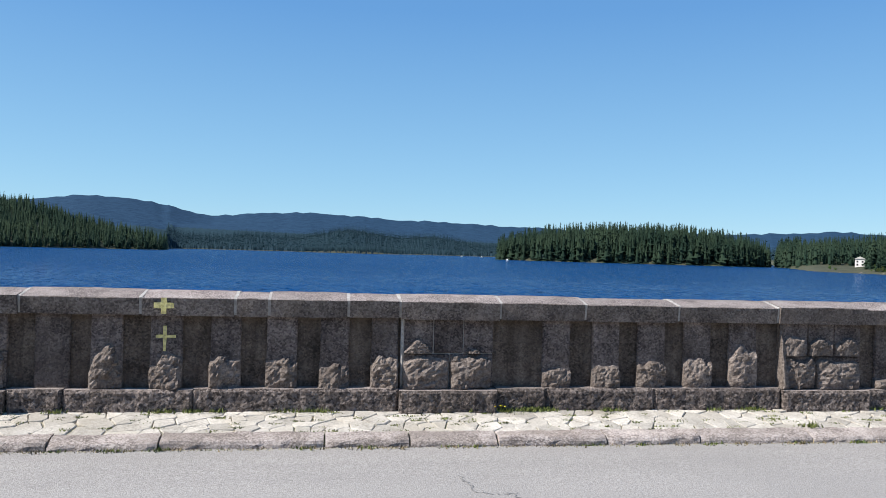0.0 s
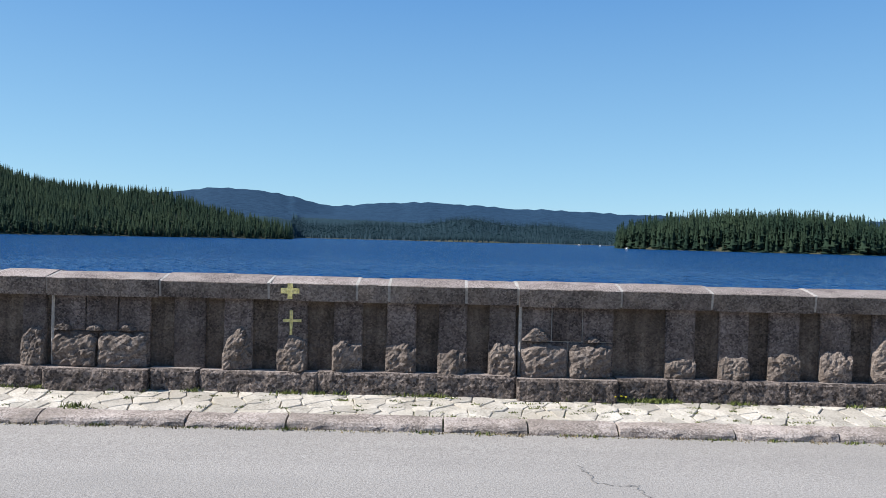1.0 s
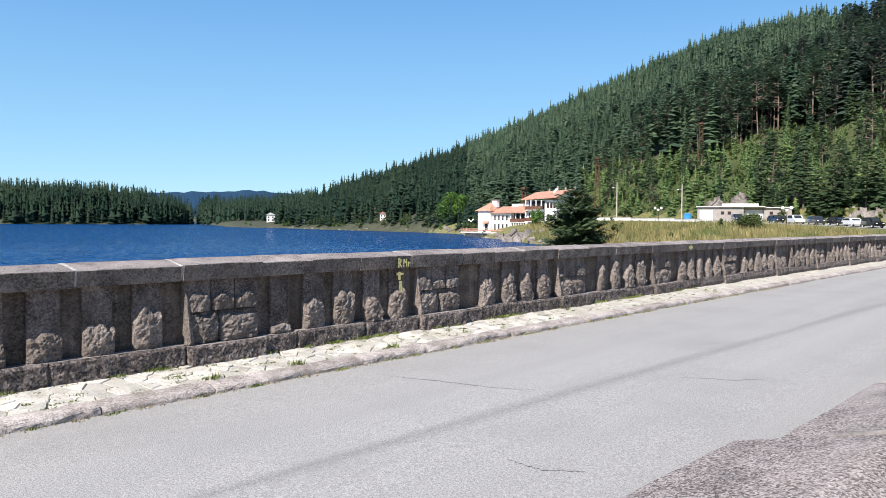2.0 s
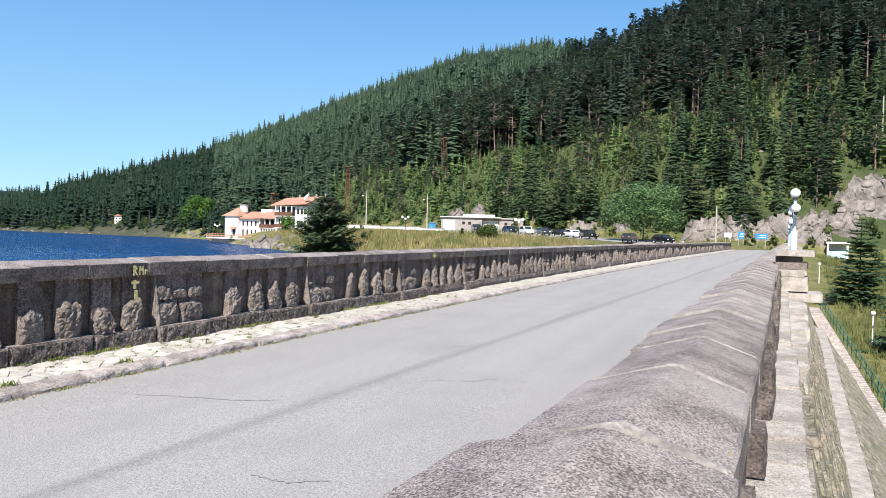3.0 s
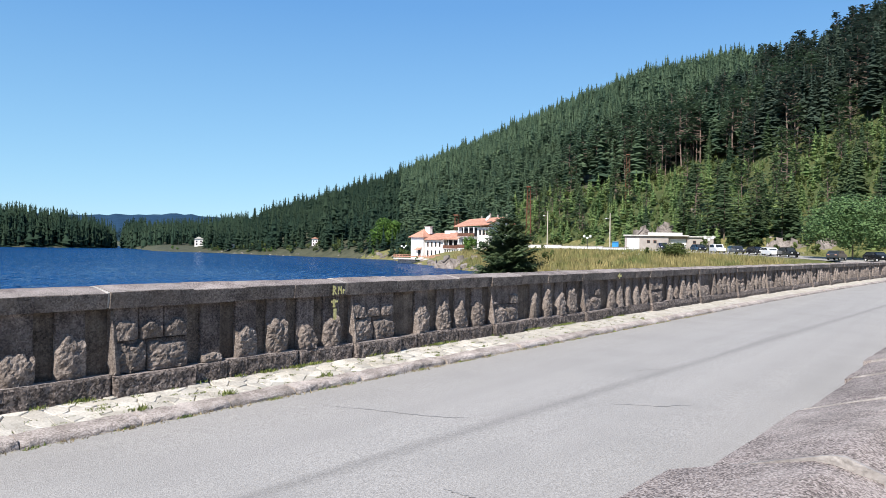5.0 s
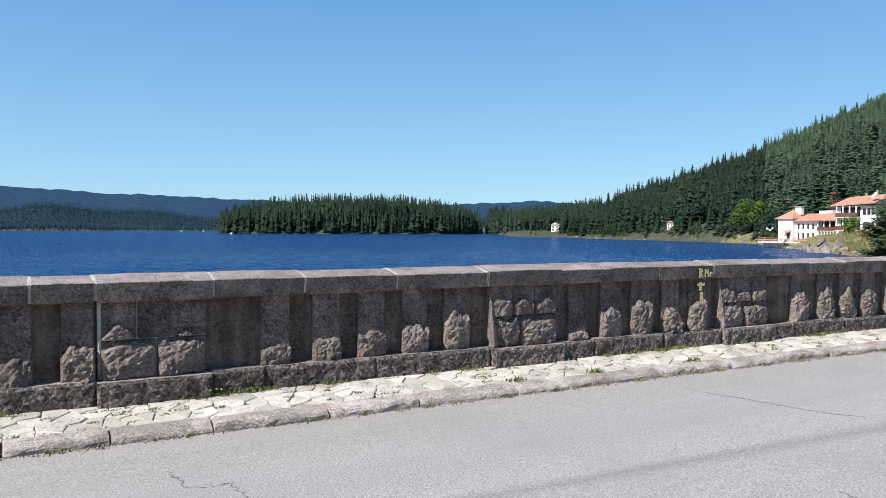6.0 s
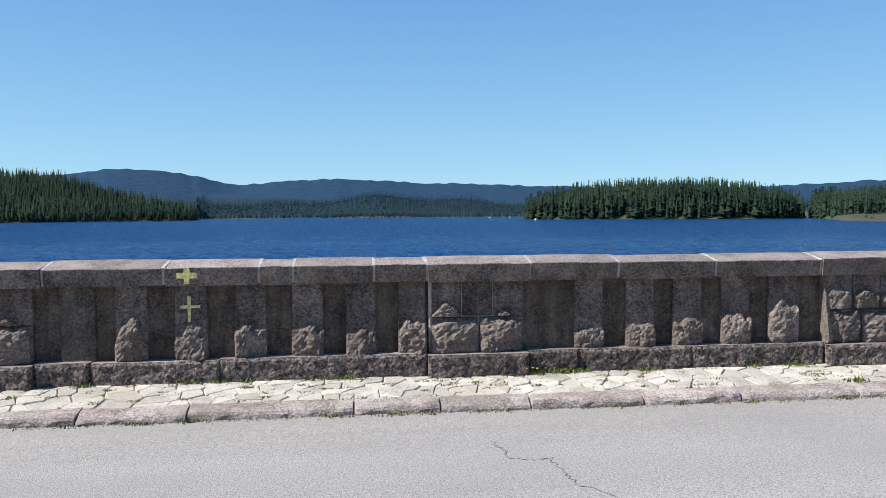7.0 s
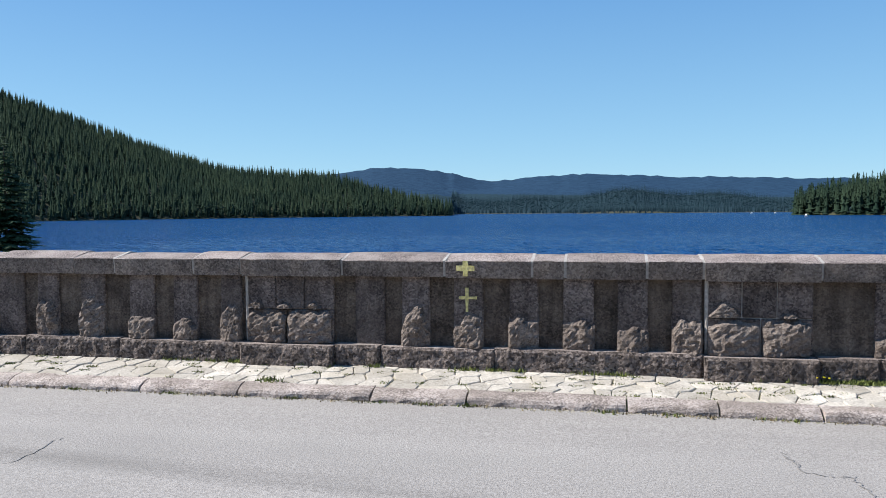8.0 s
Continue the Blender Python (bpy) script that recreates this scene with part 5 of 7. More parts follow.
for k in range(9000):
    p = (rp.uniform(-24, 60), rp.uniform(7.31, 7.92))
    gap = rp.choice((0.08, 0.13, 0.2, 0.3))
    if all((p[0] - q[0]) ** 2 * 0.6 + (p[1] - q[1]) ** 2 > gap * gap for q in sites):
        sites.append(p)
    if len(sites) > 1500:
        break
sites.sort()
loose_v, loose_f = [], []
for i, p in enumerate(sites):
    poly = [(p[0] - 0.45, 7.305), (p[0] + 0.45, 7.305), (p[0] + 0.45, 7.925), (p[0] - 0.45, 7.925)]
    for q in sites[max(0, i - 22):i + 23]:
        if q is not p and poly:
            poly = clip_cell(poly, p, q)
    if len(poly) < 3:
        continue
    cx, cy = sum(v[0] for v in poly) / len(poly), sum(v[1] for v in poly) / len(poly)
    shrink = rp.uniform(0.95, 1.0)
    poly = [(cx + (vx - cx) * shrink + rp.uniform(-0.008, 0.008), cy + (vy - cy) * shrink + rp.uniform(-0.008, 0.008)) for vx, vy in poly]
    # rounded corners
    poly = [((1 - f) * p0[0] + f * p1[0], (1 - f) * p0[1] + f * p1[1]) for p0, p1 in zip(poly, poly[1:] + poly[:1]) for f in (0.1, 0.9)]
    fv, ff = flag(poly, rp.uniform(-0.002, 0.009), (rp.uniform(-0.025, 0.025), rp.uniform(-0.03, 0.03)))
    if -3.4 < p[0] < 13:
        me = bpy.data.meshes.new("flagstone")
        me.from_pydata(fv, [], ff)
        me.materials.append(M_FLAG)
        new("flagstone", me).parent = pavement
    else:
        b0 = len(loose_v)
        loose_v += fv
        loose_f += [tuple(k + b0 for k in f) for f in ff]
me = bpy.data.meshes.new("more_flagstones")
me.from_pydata(loose_v, [], loose_f)
me.materials.append(M_FLAG)
rest = new("more_flagstones", me)
rest.parent = pavement
tagged(rest, kind="stuff")
strip("far_pavement", [lake(7.28, 0.12), lake(7.94, 0.2)], M_FLAG, "pale stone footway far along the dam", "pavement", stations=np.arange(60, 129, 3.0))

# ---- parapet over the valley side ----
near_wall = thing("wall_valley", "broad weathered granite parapet over the valley", "parapet", kind="structure")
ob = strip("core", [near(0.24, -0.1), near(0.24, 1.0), near(-0.33, 1.0), near(-0.33, -0.2)], M_STONE, "", "", kind="")
ob.parent = near_wall
s, i = -40.0, 0
NEAR_JOINTS = [-6.4, -4.9, -3.6, -2.2, -0.9, 0.4, 1.65, 2.75, 3.93, 5.12, 6.3, 7.2, 8.3, 9.5, 10.8, 12.1]
NEAR_LEFT = {2.75: 0.43, 3.93: 0.32, 5.12: 0.3, 6.3: 0.34, 7.2: 0.385, 8.3: 0.36, 9.5: 0.31}
while NEAR_JOINTS[-1] < 126:
    NEAR_JOINTS.append(NEAR_JOINTS[-1] + r2.uniform(1.0, 1.4))
tops = [r2.uniform(-0.012, 0.012) for _ in NEAR_JOINTS]
for i, (a, b) in enumerate(zip(NEAR_JOINTS, NEAR_JOINTS[1:])):
    shift = r2.uniform(-0.035, 0.035)
    front, back = NEAR_LEFT.get(a, 0.37 + shift), -0.39 + r2.uniform(-0.02, 0.02)
    part("coping_stone", capped(a + 0.004, b - 0.004, front, back, 0.93, 1.09 + tops[i], 1.19 + tops[i], i * 4.1, bend_near, ridge=0.54, worn=0.005), M_CAP, near_wall)
    if i and (a < 16 or r2.random() < 0.5):
        high, half = max(tops[i], tops[i - 1]) + 0.004, r2.uniform(0.005, 0.008)
        part("mortar_joint", capped(a - half, a + half, min(front, NEAR_LEFT.get(NEAR_JOINTS[i - 1], 0.36)) - 0.004, back + 0.02, 0.94, 1.09 + high, 1.19 + high, i * 1.9, bend_near, ridge=0.54, worn=0), M_CAPJOINT, near_wall)
part("lichen_spot", ball(bmesh.new(), (4.09, 0.59, 1.096), 0.022, 2, (1.3, 0.8, 0.4)), M_LICHEN, near_wall)
# ledge slabs outside the parapet, broken edge stones and consoles
s = -2.0
while s < 60:
    L = r2.uniform(0.5, 1.0)
    outer = -0.68 if s < 12 else -0.63
    part("ledge_slab", curve(rough_block(s + 0.008, s + L - 0.008, outer - r2.uniform(0, 0.03), -0.3, 0.16, 0.36 + r2.uniform(-0.02, 0.02), 0.012, 0.1, s), bend_near), M_LEDGE, near_wall)
    s += L
s = 11.5
while s < 45:
    L = r2.uniform(0.45, 0.75)
    out = float(np.interp(s, [11, 16, 21, 40], [-0.82, -0.92, -1.0, -1.05]))
    part("console_stone", curve(rough_block(s, s + L - r2.uniform(0.06, 0.22), out + r2.uniform(-0.05, 0.05), -0.6, -0.15 + r2.uniform(-0.05, 0.05), 0.24 + r2.uniform(-0.05, 0.03), 0.03, 0.1, s * 2), bend_near), M_LEDGE, near_wall)
    s += L
s = 2.0
while s < 30:
    L = r2.uniform(0.25, 0.7)
    if r2.random() < 0.72 and not 5.2 < s + L / 2 < 6.6:
        part("facing_stone", curve(rough_block(s, s + L, -0.40 - r2.uniform(0, 0.07), -0.3, 0.36, r2.choice((0.62, 0.8, 0.93)), 0.03, 0.06, s * 3), bend_near), M_STONE, near_wall)
    s += L

# piers of the valley parapet, each with a lamp


def pier(s):
    p = thing("lamp_pier", "stacked granite pier with projecting slabs", "pier", (s, -bend_near(s), 0), -2.6, "piers along the valley parapet")
    part("top_slab", rough_block(-0.1, 1.3, -1.28, -0.3, 1.34, 1.5, 0.02, 0.09, s), M_LEDGE, p)
    part("neck", rough_block(0.12, 1.1, -0.98, -0.3, 1.16, 1.36, 0.02, 0.1, s + 5), M_STONE, p)
    for k, (z0, z1, reach) in enumerate(((0.98, 1.17, -1.1), (0.78, 0.97, -1.02), (0.56, 0.77, -1.12))):
        x0 = 0.0
        for j in range(3):
            x1 = x0 + (0.42, 0.36, 0.44)[(j + k) % 3]
            part("face_stone", rough_block(x0 + 0.01, x1 - 0.01, reach - 0.03 * ((j + k) % 2), -0.3, z0, z1, 0.025, 0.08, s + 7 * k + j), M_LEDGE if (j + k) % 3 else M_ROUGH, p)
            x0 = x1
    part("band_slab", rough_block(0.0, 1.25, -1.15, -0.3, 0.38, 0.56, 0.02, 0.1, s + 2), M_LEDGE, p)
    part("foot_slab", rough_block(-0.2, 1.3, -1.5, -0.6, 0.12, 0.34, 0.02, 0.1, s + 3), M_LEDGE, p)
    part("corbel", rough_block(0.15, 1.2, -1.05, -0.6, -1.2, 0.13, 0.03, 0.12, s + 4), M_STONE, p)
    return p


def promenade_lamp(s):
    lamp = thing("street_lamp", "pale blue post lamp with white globes on a stone pier", "street lamp", (s + 0.6, -0.75 - bend_near(s + 0.6), 1.49), 0, "lamps along the dam")
    part("base", boxed(-0.085, 0.085, -0.085, 0.085, 0, 0.55, bevel=0.025, segments=2), M_BLUEPAINT, lamp)
    part("post", tubed((0, 0, 0.5), (0, 0, 1.46), 0.045, 0.038, 12), M_BLUEPAINT, lamp)
    part("globe", ball(bmesh.new(), (0, 0, 1.6), 0.135, 3), M_GLOBE, lamp, "white opal globe", smooth=True)
    part("collar", tubed((0, 0, 1.42), (0, 0, 1.5), 0.07, 0.05, 12), M_DARK, lamp, "dark metal collar")
    for sgn in (-1, 1):
        part("arm", tubed((0, 0, 0.92), (sgn * 0.38, 0, 1.0), 0.022), M_BLUEPAINT, lamp)
        part("cup", tubed((sgn * 0.4, 0, 0.98), (sgn * 0.4, 0, 1.06), 0.03, 0.06), M_DARK, lamp, "dark metal cup")
        part("globe", ball(bmesh.new(), (sgn * 0.4, 0, 1.17), 0.125, 3), M_GLOBE, lamp, "white opal globe", smooth=True)
    return lamp


for s in (24.5, 41.0, 58.0, 76.0, 95.0):
    pier(s)
    promenade_lamp(s)


# stones of the dam's valley face, laid in uneven courses


def face_stones(name, s0, s1, top, foot, seed):
    """Courses between two swept lines; returns the stones as corner and face lists."""
    rs = random.Random(seed)
    stones = []
    a0, b0 = np.array(top(20.0)), np.array(foot(20.0))
    height = float(np.hypot(*(a0 - b0)))
    z = 0.0
    while z < height - 0.1:
        course = rs.uniform(0.2, 0.36)
        s = s0 + rs.uniform(0, 0.4)
        while s < s1:
            L = rs.uniform(0.25, 0.6) * (1 + s / 60)
            f0, f1 = z / height, min(1.0, (z + course - 0.025) / height)
            e0, e1 = s + rs.uniform(0, 0.03), s + L - rs.uniform(0.015, 0.05)
            out = rs.uniform(0.01, 0.06)
            corners = []
            for e, f in ((e0, f0), (e1, f0), (e1, f1), (e0, f1)):
                p, q = np.array(top(e)), np.array(foot(e))
                y, zz = p + (q - p) * (f + rs.uniform(-0.002, 0.002))
                corners.append(Vector((e, y, zz)))
            n = (corners[1] - corners[0]).cross(corners[3] - corners[0]).normalized()
            if n.y > 0:
                n = -n
            mid = sum(corners, Vector()) / 4
            verts = [c - n * 0.05 for c in corners] + [c + (mid - c) * 0.1 + n * out * rs.uniform(0.7, 1.3) for c in corners]
            stones.append([tuple(v) for v in verts])
            s += L
        z += course
    return stones


STONE_FACES = [(4, 5, 6, 7), (0, 1, 5, 4), (1, 2, 6, 5), (2, 3, 7, 6), (3, 0, 4, 7)]
for name, s0, s1, top, foot, seed, owner in (("upper", 8, 70, near(-0.74, 0.1), lambda s: (berm_at(s) - bend_near(s), -5.9), 3, "dam_valley_face"),
                                             ("lower", 22, 75, lambda s: (berm_at(s) - 0.7 - bend_near(s), -6.05), lambda s: (berm_at(s) - 5.0 - bend_near(s), -10.3), 4, "lower_dam_face")):
    stones = sorted(face_stones(name, s0, s1, top, foot, seed), key=lambda st: st[0][0])
    owner = bpy.data.objects[owner]
    for st in stones[:280]:
        me = bpy.data.meshes.new("face_stone")
        me.from_pydata(st, [], STONE_FACES)
        me.materials.append(M_MASONRY)
        new("face_stone", me).parent = owner
    vv, ff = [], []
    for st in stones[280:]:
        b0 = len(vv)
        vv += st
        ff += [tuple(k + b0 for k in f) for f in STONE_FACES]
    me = bpy.data.meshes.new("more_face_stones")
    me.from_pydata(vv, [], ff)
    me.materials.append(M_MASONRY)
    rest = new("more_face_stones", me)
    rest.parent = owner
    tagged(rest, kind="stuff")
# loose grit and dead grass swept against the kerb
rg = random.Random(9)
gv, gf = [], []
for k in range(2600):
    x = rg.uniform(-9, 26)
    y = ROAD_EDGE - abs(rg.gauss(0, 0.035)) - bend(x)
    w = rg.uniform(0.004, 0.014)
    b0 = len(gv)
    gv += [(x - w, y, 0.036), (x + w, y - w * 0.5, 0.036), (x + rg.uniform(-w, w), y + w, 0.038 + w * 0.5)]
    gf.append((b0, b0 + 1, b0 + 2))
tagged(arrays("kerb_litter", gv, gf, M_SOIL), "brown grit and dead grass along the kerb", "litter", kind="stuff")

# ---- buildings across the water ----
def window(x, y, z, w, h, parent, depth=0.12, face="x"):
    """A framed window in a wall that faces -x (face "x") or -y (face "y")."""
    def span(a, b, c, d, e, f):
        return (a, b, c, d, e, f) if face == "x" else (c, d, a, b, e, f)
    u, v = (x, y) if face == "x" else (y, x)
    win = part("window", boxed(*span(u - 0.04, u + depth, v - w / 2, v + w / 2, z, z + h), bevel=0.02), M_WOOD, parent, "brown framed window")
    part("pane", boxed(*span(u - 0.055, u - 0.03, v - w / 2 + 0.08, v + w / 2 - 0.08, z + 0.08, z + h - 0.08)), M_WINDOW, win)
    return win


def roof_slab(pts, thick=0.25):
    """A sloping roof plane with thickness, from four corners."""
    bm = bmesh.new()
    top = [bm.verts.new(p) for p in pts]
    low = [bm.verts.new((p[0], p[1], p[2] - thick)) for p in pts]
    bm.faces.new(top)
    bm.faces.new(low[::-1])
    n = len(pts)
    for k in range(n):
        bm.faces.new((top[(k + 1) % n], top[k], low[k], low[(k + 1) % n]))
    bmesh.ops.recalc_face_normals(bm, faces=bm.faces)
    return bm


def hotel():
    """The white lakeside house; local u runs along its front, away from the lake's tip."""
    h = thing("lakeside_house", "white rendered house with red tiled roofs beside the lake", "house", (157.5, 119.0, -0.9), -100)
    h.scale = (1.08, 1.0, 0.94)
    # local x along the front, local y into the depth, the front faces -y
    def wall(x0, x1, y0, y1, z0, z1):
        return part("wall", boxed(x0, x1, y0, y1, z0, z1), M_RENDER, h)
    wall(0, 4.2, 0, 6, 0, 5.7)
    wall(4.2, 10.2, 0.8, 7, 0, 5.2)
    wall(10.2, 15.2, 1.6, 7, 0, 5.4)
    wall(15.2, 24.0, 0.6, 9, 0, 8.2)
    hip = bmesh.new()
    a = [hip.verts.new(p) for p in ((-0.6, -0.6, 5.6), (4.6, -0.6, 5.6), (4.6, 6.6, 5.6), (-0.6, 6.6, 5.6))]
    b = [hip.verts.new(p) for p in ((2.0, 2.4, 7.9), (2.0, 3.6, 7.9))]
    for f in ((a[0], a[1], b[0]), (a[1], a[2], b[1], b[0]), (a[2], a[3], b[1]), (a[3], a[0], b[0], b[1])):
        hip.faces.new(f)
    hip.faces.new(a[::-1])
    bmesh.ops.recalc_face_normals(hip, faces=hip.faces)
    part("roof", hip, M_TILE, h)
    ch = part("chimney", boxed(2.2, 3.9, 2.6, 3.5, 6.6, 8.5, bevel=0.05), M_RENDER, h)
    part("chimney_cap", boxed(2.05, 4.05, 2.45, 3.65, 8.5, 8.7), M_GREYREND, ch)
    part("roof", roof_slab([(3.8, 0.0, 5.2), (10.4, 0.0, 5.2), (10.4, 5, 6.9), (3.8, 5, 6.9)]), M_TILE, h)
    part("roof", roof_slab([(9.4, -0.4, 5.3), (15.6, -0.4, 5.3), (15.6, 4.5, 7.0), (9.4, 4.5, 7.0)]), M_TILE, h)
    part("roof", roof_slab([(14.4, -0.5, 8.5), (24.7, -0.5, 8.9), (24.7, 5.0, 10.9), (14.4, 5.0, 10.5)]), M_TILE, h)
    part("roof", roof_slab([(14.4, 5.0, 10.5), (24.7, 5.0, 10.9), (24.7, 9.6, 9.2), (14.4, 9.6, 8.8)]), M_TILE, h)
    gable = prism([(0.6, 8.5), (9, 8.5), (5.0, 10.5)], 0.3)
    gable.transform(Matrix.Translation((24.0, 0, 0)) @ Matrix.Rotation(radians(90), 4, "Z") @ Matrix.Diagonal((1, 1, 1, 1)))
    part("gable", gable, M_RENDER, h)
    part("roof_lantern", boxed(7.0, 10.5, 4.5, 6.5, 6.4, 7.5, bevel=0.05), M_RENDER, h)
    for x in (5.0, 6.3, 7.6, 8.9):
        window(x, 0.8, 3.1, 0.5, 1.3, h, face="y")
        window(x, 0.8, 0.5, 0.5, 1.7, h, face="y")
    window(2.9, 0.0, 0.3, 0.9, 2.0, h, face="y")
    part("awning", roof_slab([(2.0, -0.9, 2.3), (3.8, -0.9, 2.3), (3.8, 0, 2.9), (2.0, 0, 2.9)], 0.08), M_TILE, h)
    for x0, x1, z0, y in ((10.5, 15.0, 2.7, 1.6), (16.0, 20.6, 2.9, 0.6), (16.0, 20.6, 5.8, 0.6)):
        b = part("balcony", boxed(x0 - 0.2, x1 + 0.2, y - 1.3, y, z0 - 0.15, z0, bevel=0.02), M_RENDER, h)
        # flat dark panel on the wall, painting the shade behind the balcony
        part("recess", boxed(x0, x1, y - 0.02, y + 0.1, z0, z0 + 2.2), M_DARK, b)
        part("balustrade", boxed(x0 - 0.2, x1 + 0.2, y - 1.3, y - 1.2, z0, z0 + 0.9), M_WOOD, b)
        for k in range(4):
            xx = x0 + (x1 - x0) * k / 3
            part("post", boxed(xx - 0.1, xx + 0.1, y - 1.25, y - 1.05, z0 + 0.9, z0 + 2.4), M_RENDER, b)
    for x in (21.5, 22.5, 23.4):
        window(x, 0.6, 6.2, 0.7, 1.4, h, face="y")
        window(x, 0.6, 3.2, 0.7, 1.4, h, face="y")
    for k in range(7):
        part("pillar", boxed(10.4 + 0.75 * k, 10.65 + 0.75 * k, 0.5, 0.75, 0, 2.5), M_RENDER, h)
    # veranda shade painted as a dark panel on the wall
    part("veranda_recess", boxed(10.3, 15.2, 1.5, 1.62, 0, 2.4), M_DARK, h)
    t = part("terrace", boxed(-2.5, 18.5, -3.6, 0.2, -0.35, 0.0, bevel=0.03), M_CONCRETE, h)
    part("terrace_wall", boxed(-2.2, 14.0, -2.3, 0, -2.6, -0.35), M_LEDGE, t)
    for k in range(22):
        part("rail_post", boxed(-2.4 + 0.98 * k, -2.32 + 0.98 * k, -3.55, -3.47, 0, 0.9), M_TILE, t)
    part("rail", boxed(-2.45, 18.3, -3.56, -3.46, 0.85, 0.95), M_TILE, t)
    part("lower_rail", boxed(-2.45, 18.3, -3.54, -3.48, 0.3, 0.6), M_TILE, t)
    dish = part("satellite_dish", ball(bmesh.new(), (0, 0, 0), 0.8, 2, (1, 1, 0.25)), M_WHITE, h)
    dish.matrix_local = pose(23.9, 0.2, 10.4, 60, 0, -30)
    for x, z in ((17.5, 11.5), (20.0, 12.2), (22.2, 11.8)):
        part("flue", boxed(x, x + 0.3, 5.6, 5.9, 9.5, z - 0.3), M_GREYREND, h)
    return h


hotel()


def garages():
    g = thing("garage_row", "low grey garage block with white doors and flat roof", "garage", (167.0, 65.6, 2.3), -71)
    for x0, x1, y0, z1 in ((0, 9.5, 0, 2.9), (9.5, 13.5, 1.0, 2.9), (13.5, 19.0, 0.2, 2.7)):
        part("wall", boxed(x0, x1, y0, 6, -1.5, z1), M_GREYREND, g)
    part("roof", boxed(-0.3, 13.8, -0.5, 6.3, 2.9, 3.15, bevel=0.03), M_CONCRETE, g)
    part("roof", boxed(13.5, 19.4, -0.2, 6.3, 2.7, 2.95, bevel=0.03), M_CONCRETE, g)
    part("upper_roof", boxed(5.0, 12.5, 1.5, 6.0, 3.15, 3.75, bevel=0.03), M_CONCRETE, g)
    for x0, x1, y in ((0.5, 3.2, 0.0), (9.7, 13.3, 1.0)):
        door = part("garage_door", boxed(x0, x1, y - 0.06, y + 0.05, 0, 2.3), M_WHITE, g)
        for k in range(4):
            part("door_groove", boxed(x0 + 0.05, x1 - 0.05, y - 0.075, y - 0.055, 0.4 + 0.5 * k, 0.45 + 0.5 * k), M_GREYREND, door)
    for x in (5.2, 6.6, 15.0):
        window(x, 0.0 if x < 10 else 0.2, 1.3, 0.7, 0.7, g, face="y")


garages()


def car(x, y, z, turn, paint, tall=1.5, length=4.3, colour_word="dark"):
    c = thing("parked_car", f"{colour_word} car parked on the verge above the lake", "car", (x, y, z), turn, "cars parked by the road")
    L, W = length, 1.75
    prof = [(0, 0.35), (0, 0.75), (0.12, 0.9), (L * 0.24, 1.0), (L * 0.36, tall - 0.05), (L * 0.5, tall), (L * 0.8, tall - 0.04), (L * 0.96, 1.05), (L, 0.9), (L, 0.4), (L * 0.9, 0.28), (L * 0.1, 0.28)]
    body = prism(prof, W)
    bmesh.ops.bevel(body, geom=[e for e in body.edges if abs(e.verts[0].co.y - e.verts[1].co.y) < 0.01], offset=0.09, segments=2, affect="EDGES")
    shell = part("body", body, paint, c, smooth=False)
    for y0, y1 in ((-0.012, 0.02), (W - 0.02, W + 0.012)):
        glass = prism([(L * 0.31, 1.02), (L * 0.385, tall - 0.14), (L * 0.5, tall - 0.1), (L * 0.78, tall - 0.13), (L * 0.88, 1.04)], y1 - y0)
        glass.transform(Matrix.Translation((0, y0, 0)))
        part("side_window", glass, M_WINDOW, shell)
    for a, b in (((L * 0.25, 1.03), (L * 0.355, tall - 0.1)), ((L * 0.955, 1.08), (L * 0.83, tall - 0.09))):
        bm = bmesh.new()
        off = -0.03 if a[0] < L / 2 else 0.03
        vs = [bm.verts.new(p) for p in ((a[0] + off, 0.2, a[1]), (a[0] + off, W - 0.2, a[1]), (b[0] + off, W - 0.28, b[1]), (b[0] + off, 0.28, b[1]))]
        bm.faces.new(vs)
        bmesh.ops.recalc_face_normals(bm, faces=bm.faces)
        part("windscreen", bm, M_WINDOW, shell)
    for wx in (L * 0.19, L * 0.81):
        for wy in (0.02, W - 0.22):
            wheel = part("wheel", tubed((wx, wy, 0.31), (wx, wy + 0.2, 0.31), 0.31, sides=16), M_TYRE, c)
            part("rim", tubed((wx, wy - 0.01, 0.31), (wx, wy + 0.21, 0.31), 0.19, sides=12), M_GLOBE, wheel)
    for ly in (0.2, W - 0.5):
        part("headlight", boxed(-0.03, 0.04, ly, ly + 0.3, 0.66, 0.78, bevel=0.02), M_GLOBE, c)
        part("tail_light", boxed(L - 0.04, L + 0.03, ly, ly + 0.3, 0.75, 0.9, bevel=0.02), M_TILE, c)
    return c


for az, r, turn, paint, word, tall in ((71.6, 170, 30, "navy", "navy blue", 1.6), (74.2, 158, 38, "black", "black", 1.5), (75.45, 153, 36, "white", "white", 1.65), (76.7, 148, 36, "grey", "dark grey", 1.5),
                                       (78.1, 145, 42, "black", "black", 1.45), (78.95, 142, 40, "white", "white", 1.45), (80.1, 139, 40, "black", "black", 1.65), (82.2, 136, 170, "grey", "dark grey", 1.5),
                                       (85.4, 133, 40, "black", "black", 1.5)):
    x, y, _ = polar(az, r)
    car(x, y, float(ground(x, y)) + 0.12, turn, CAR_PAINTS[paint], tall, colour_word=word)


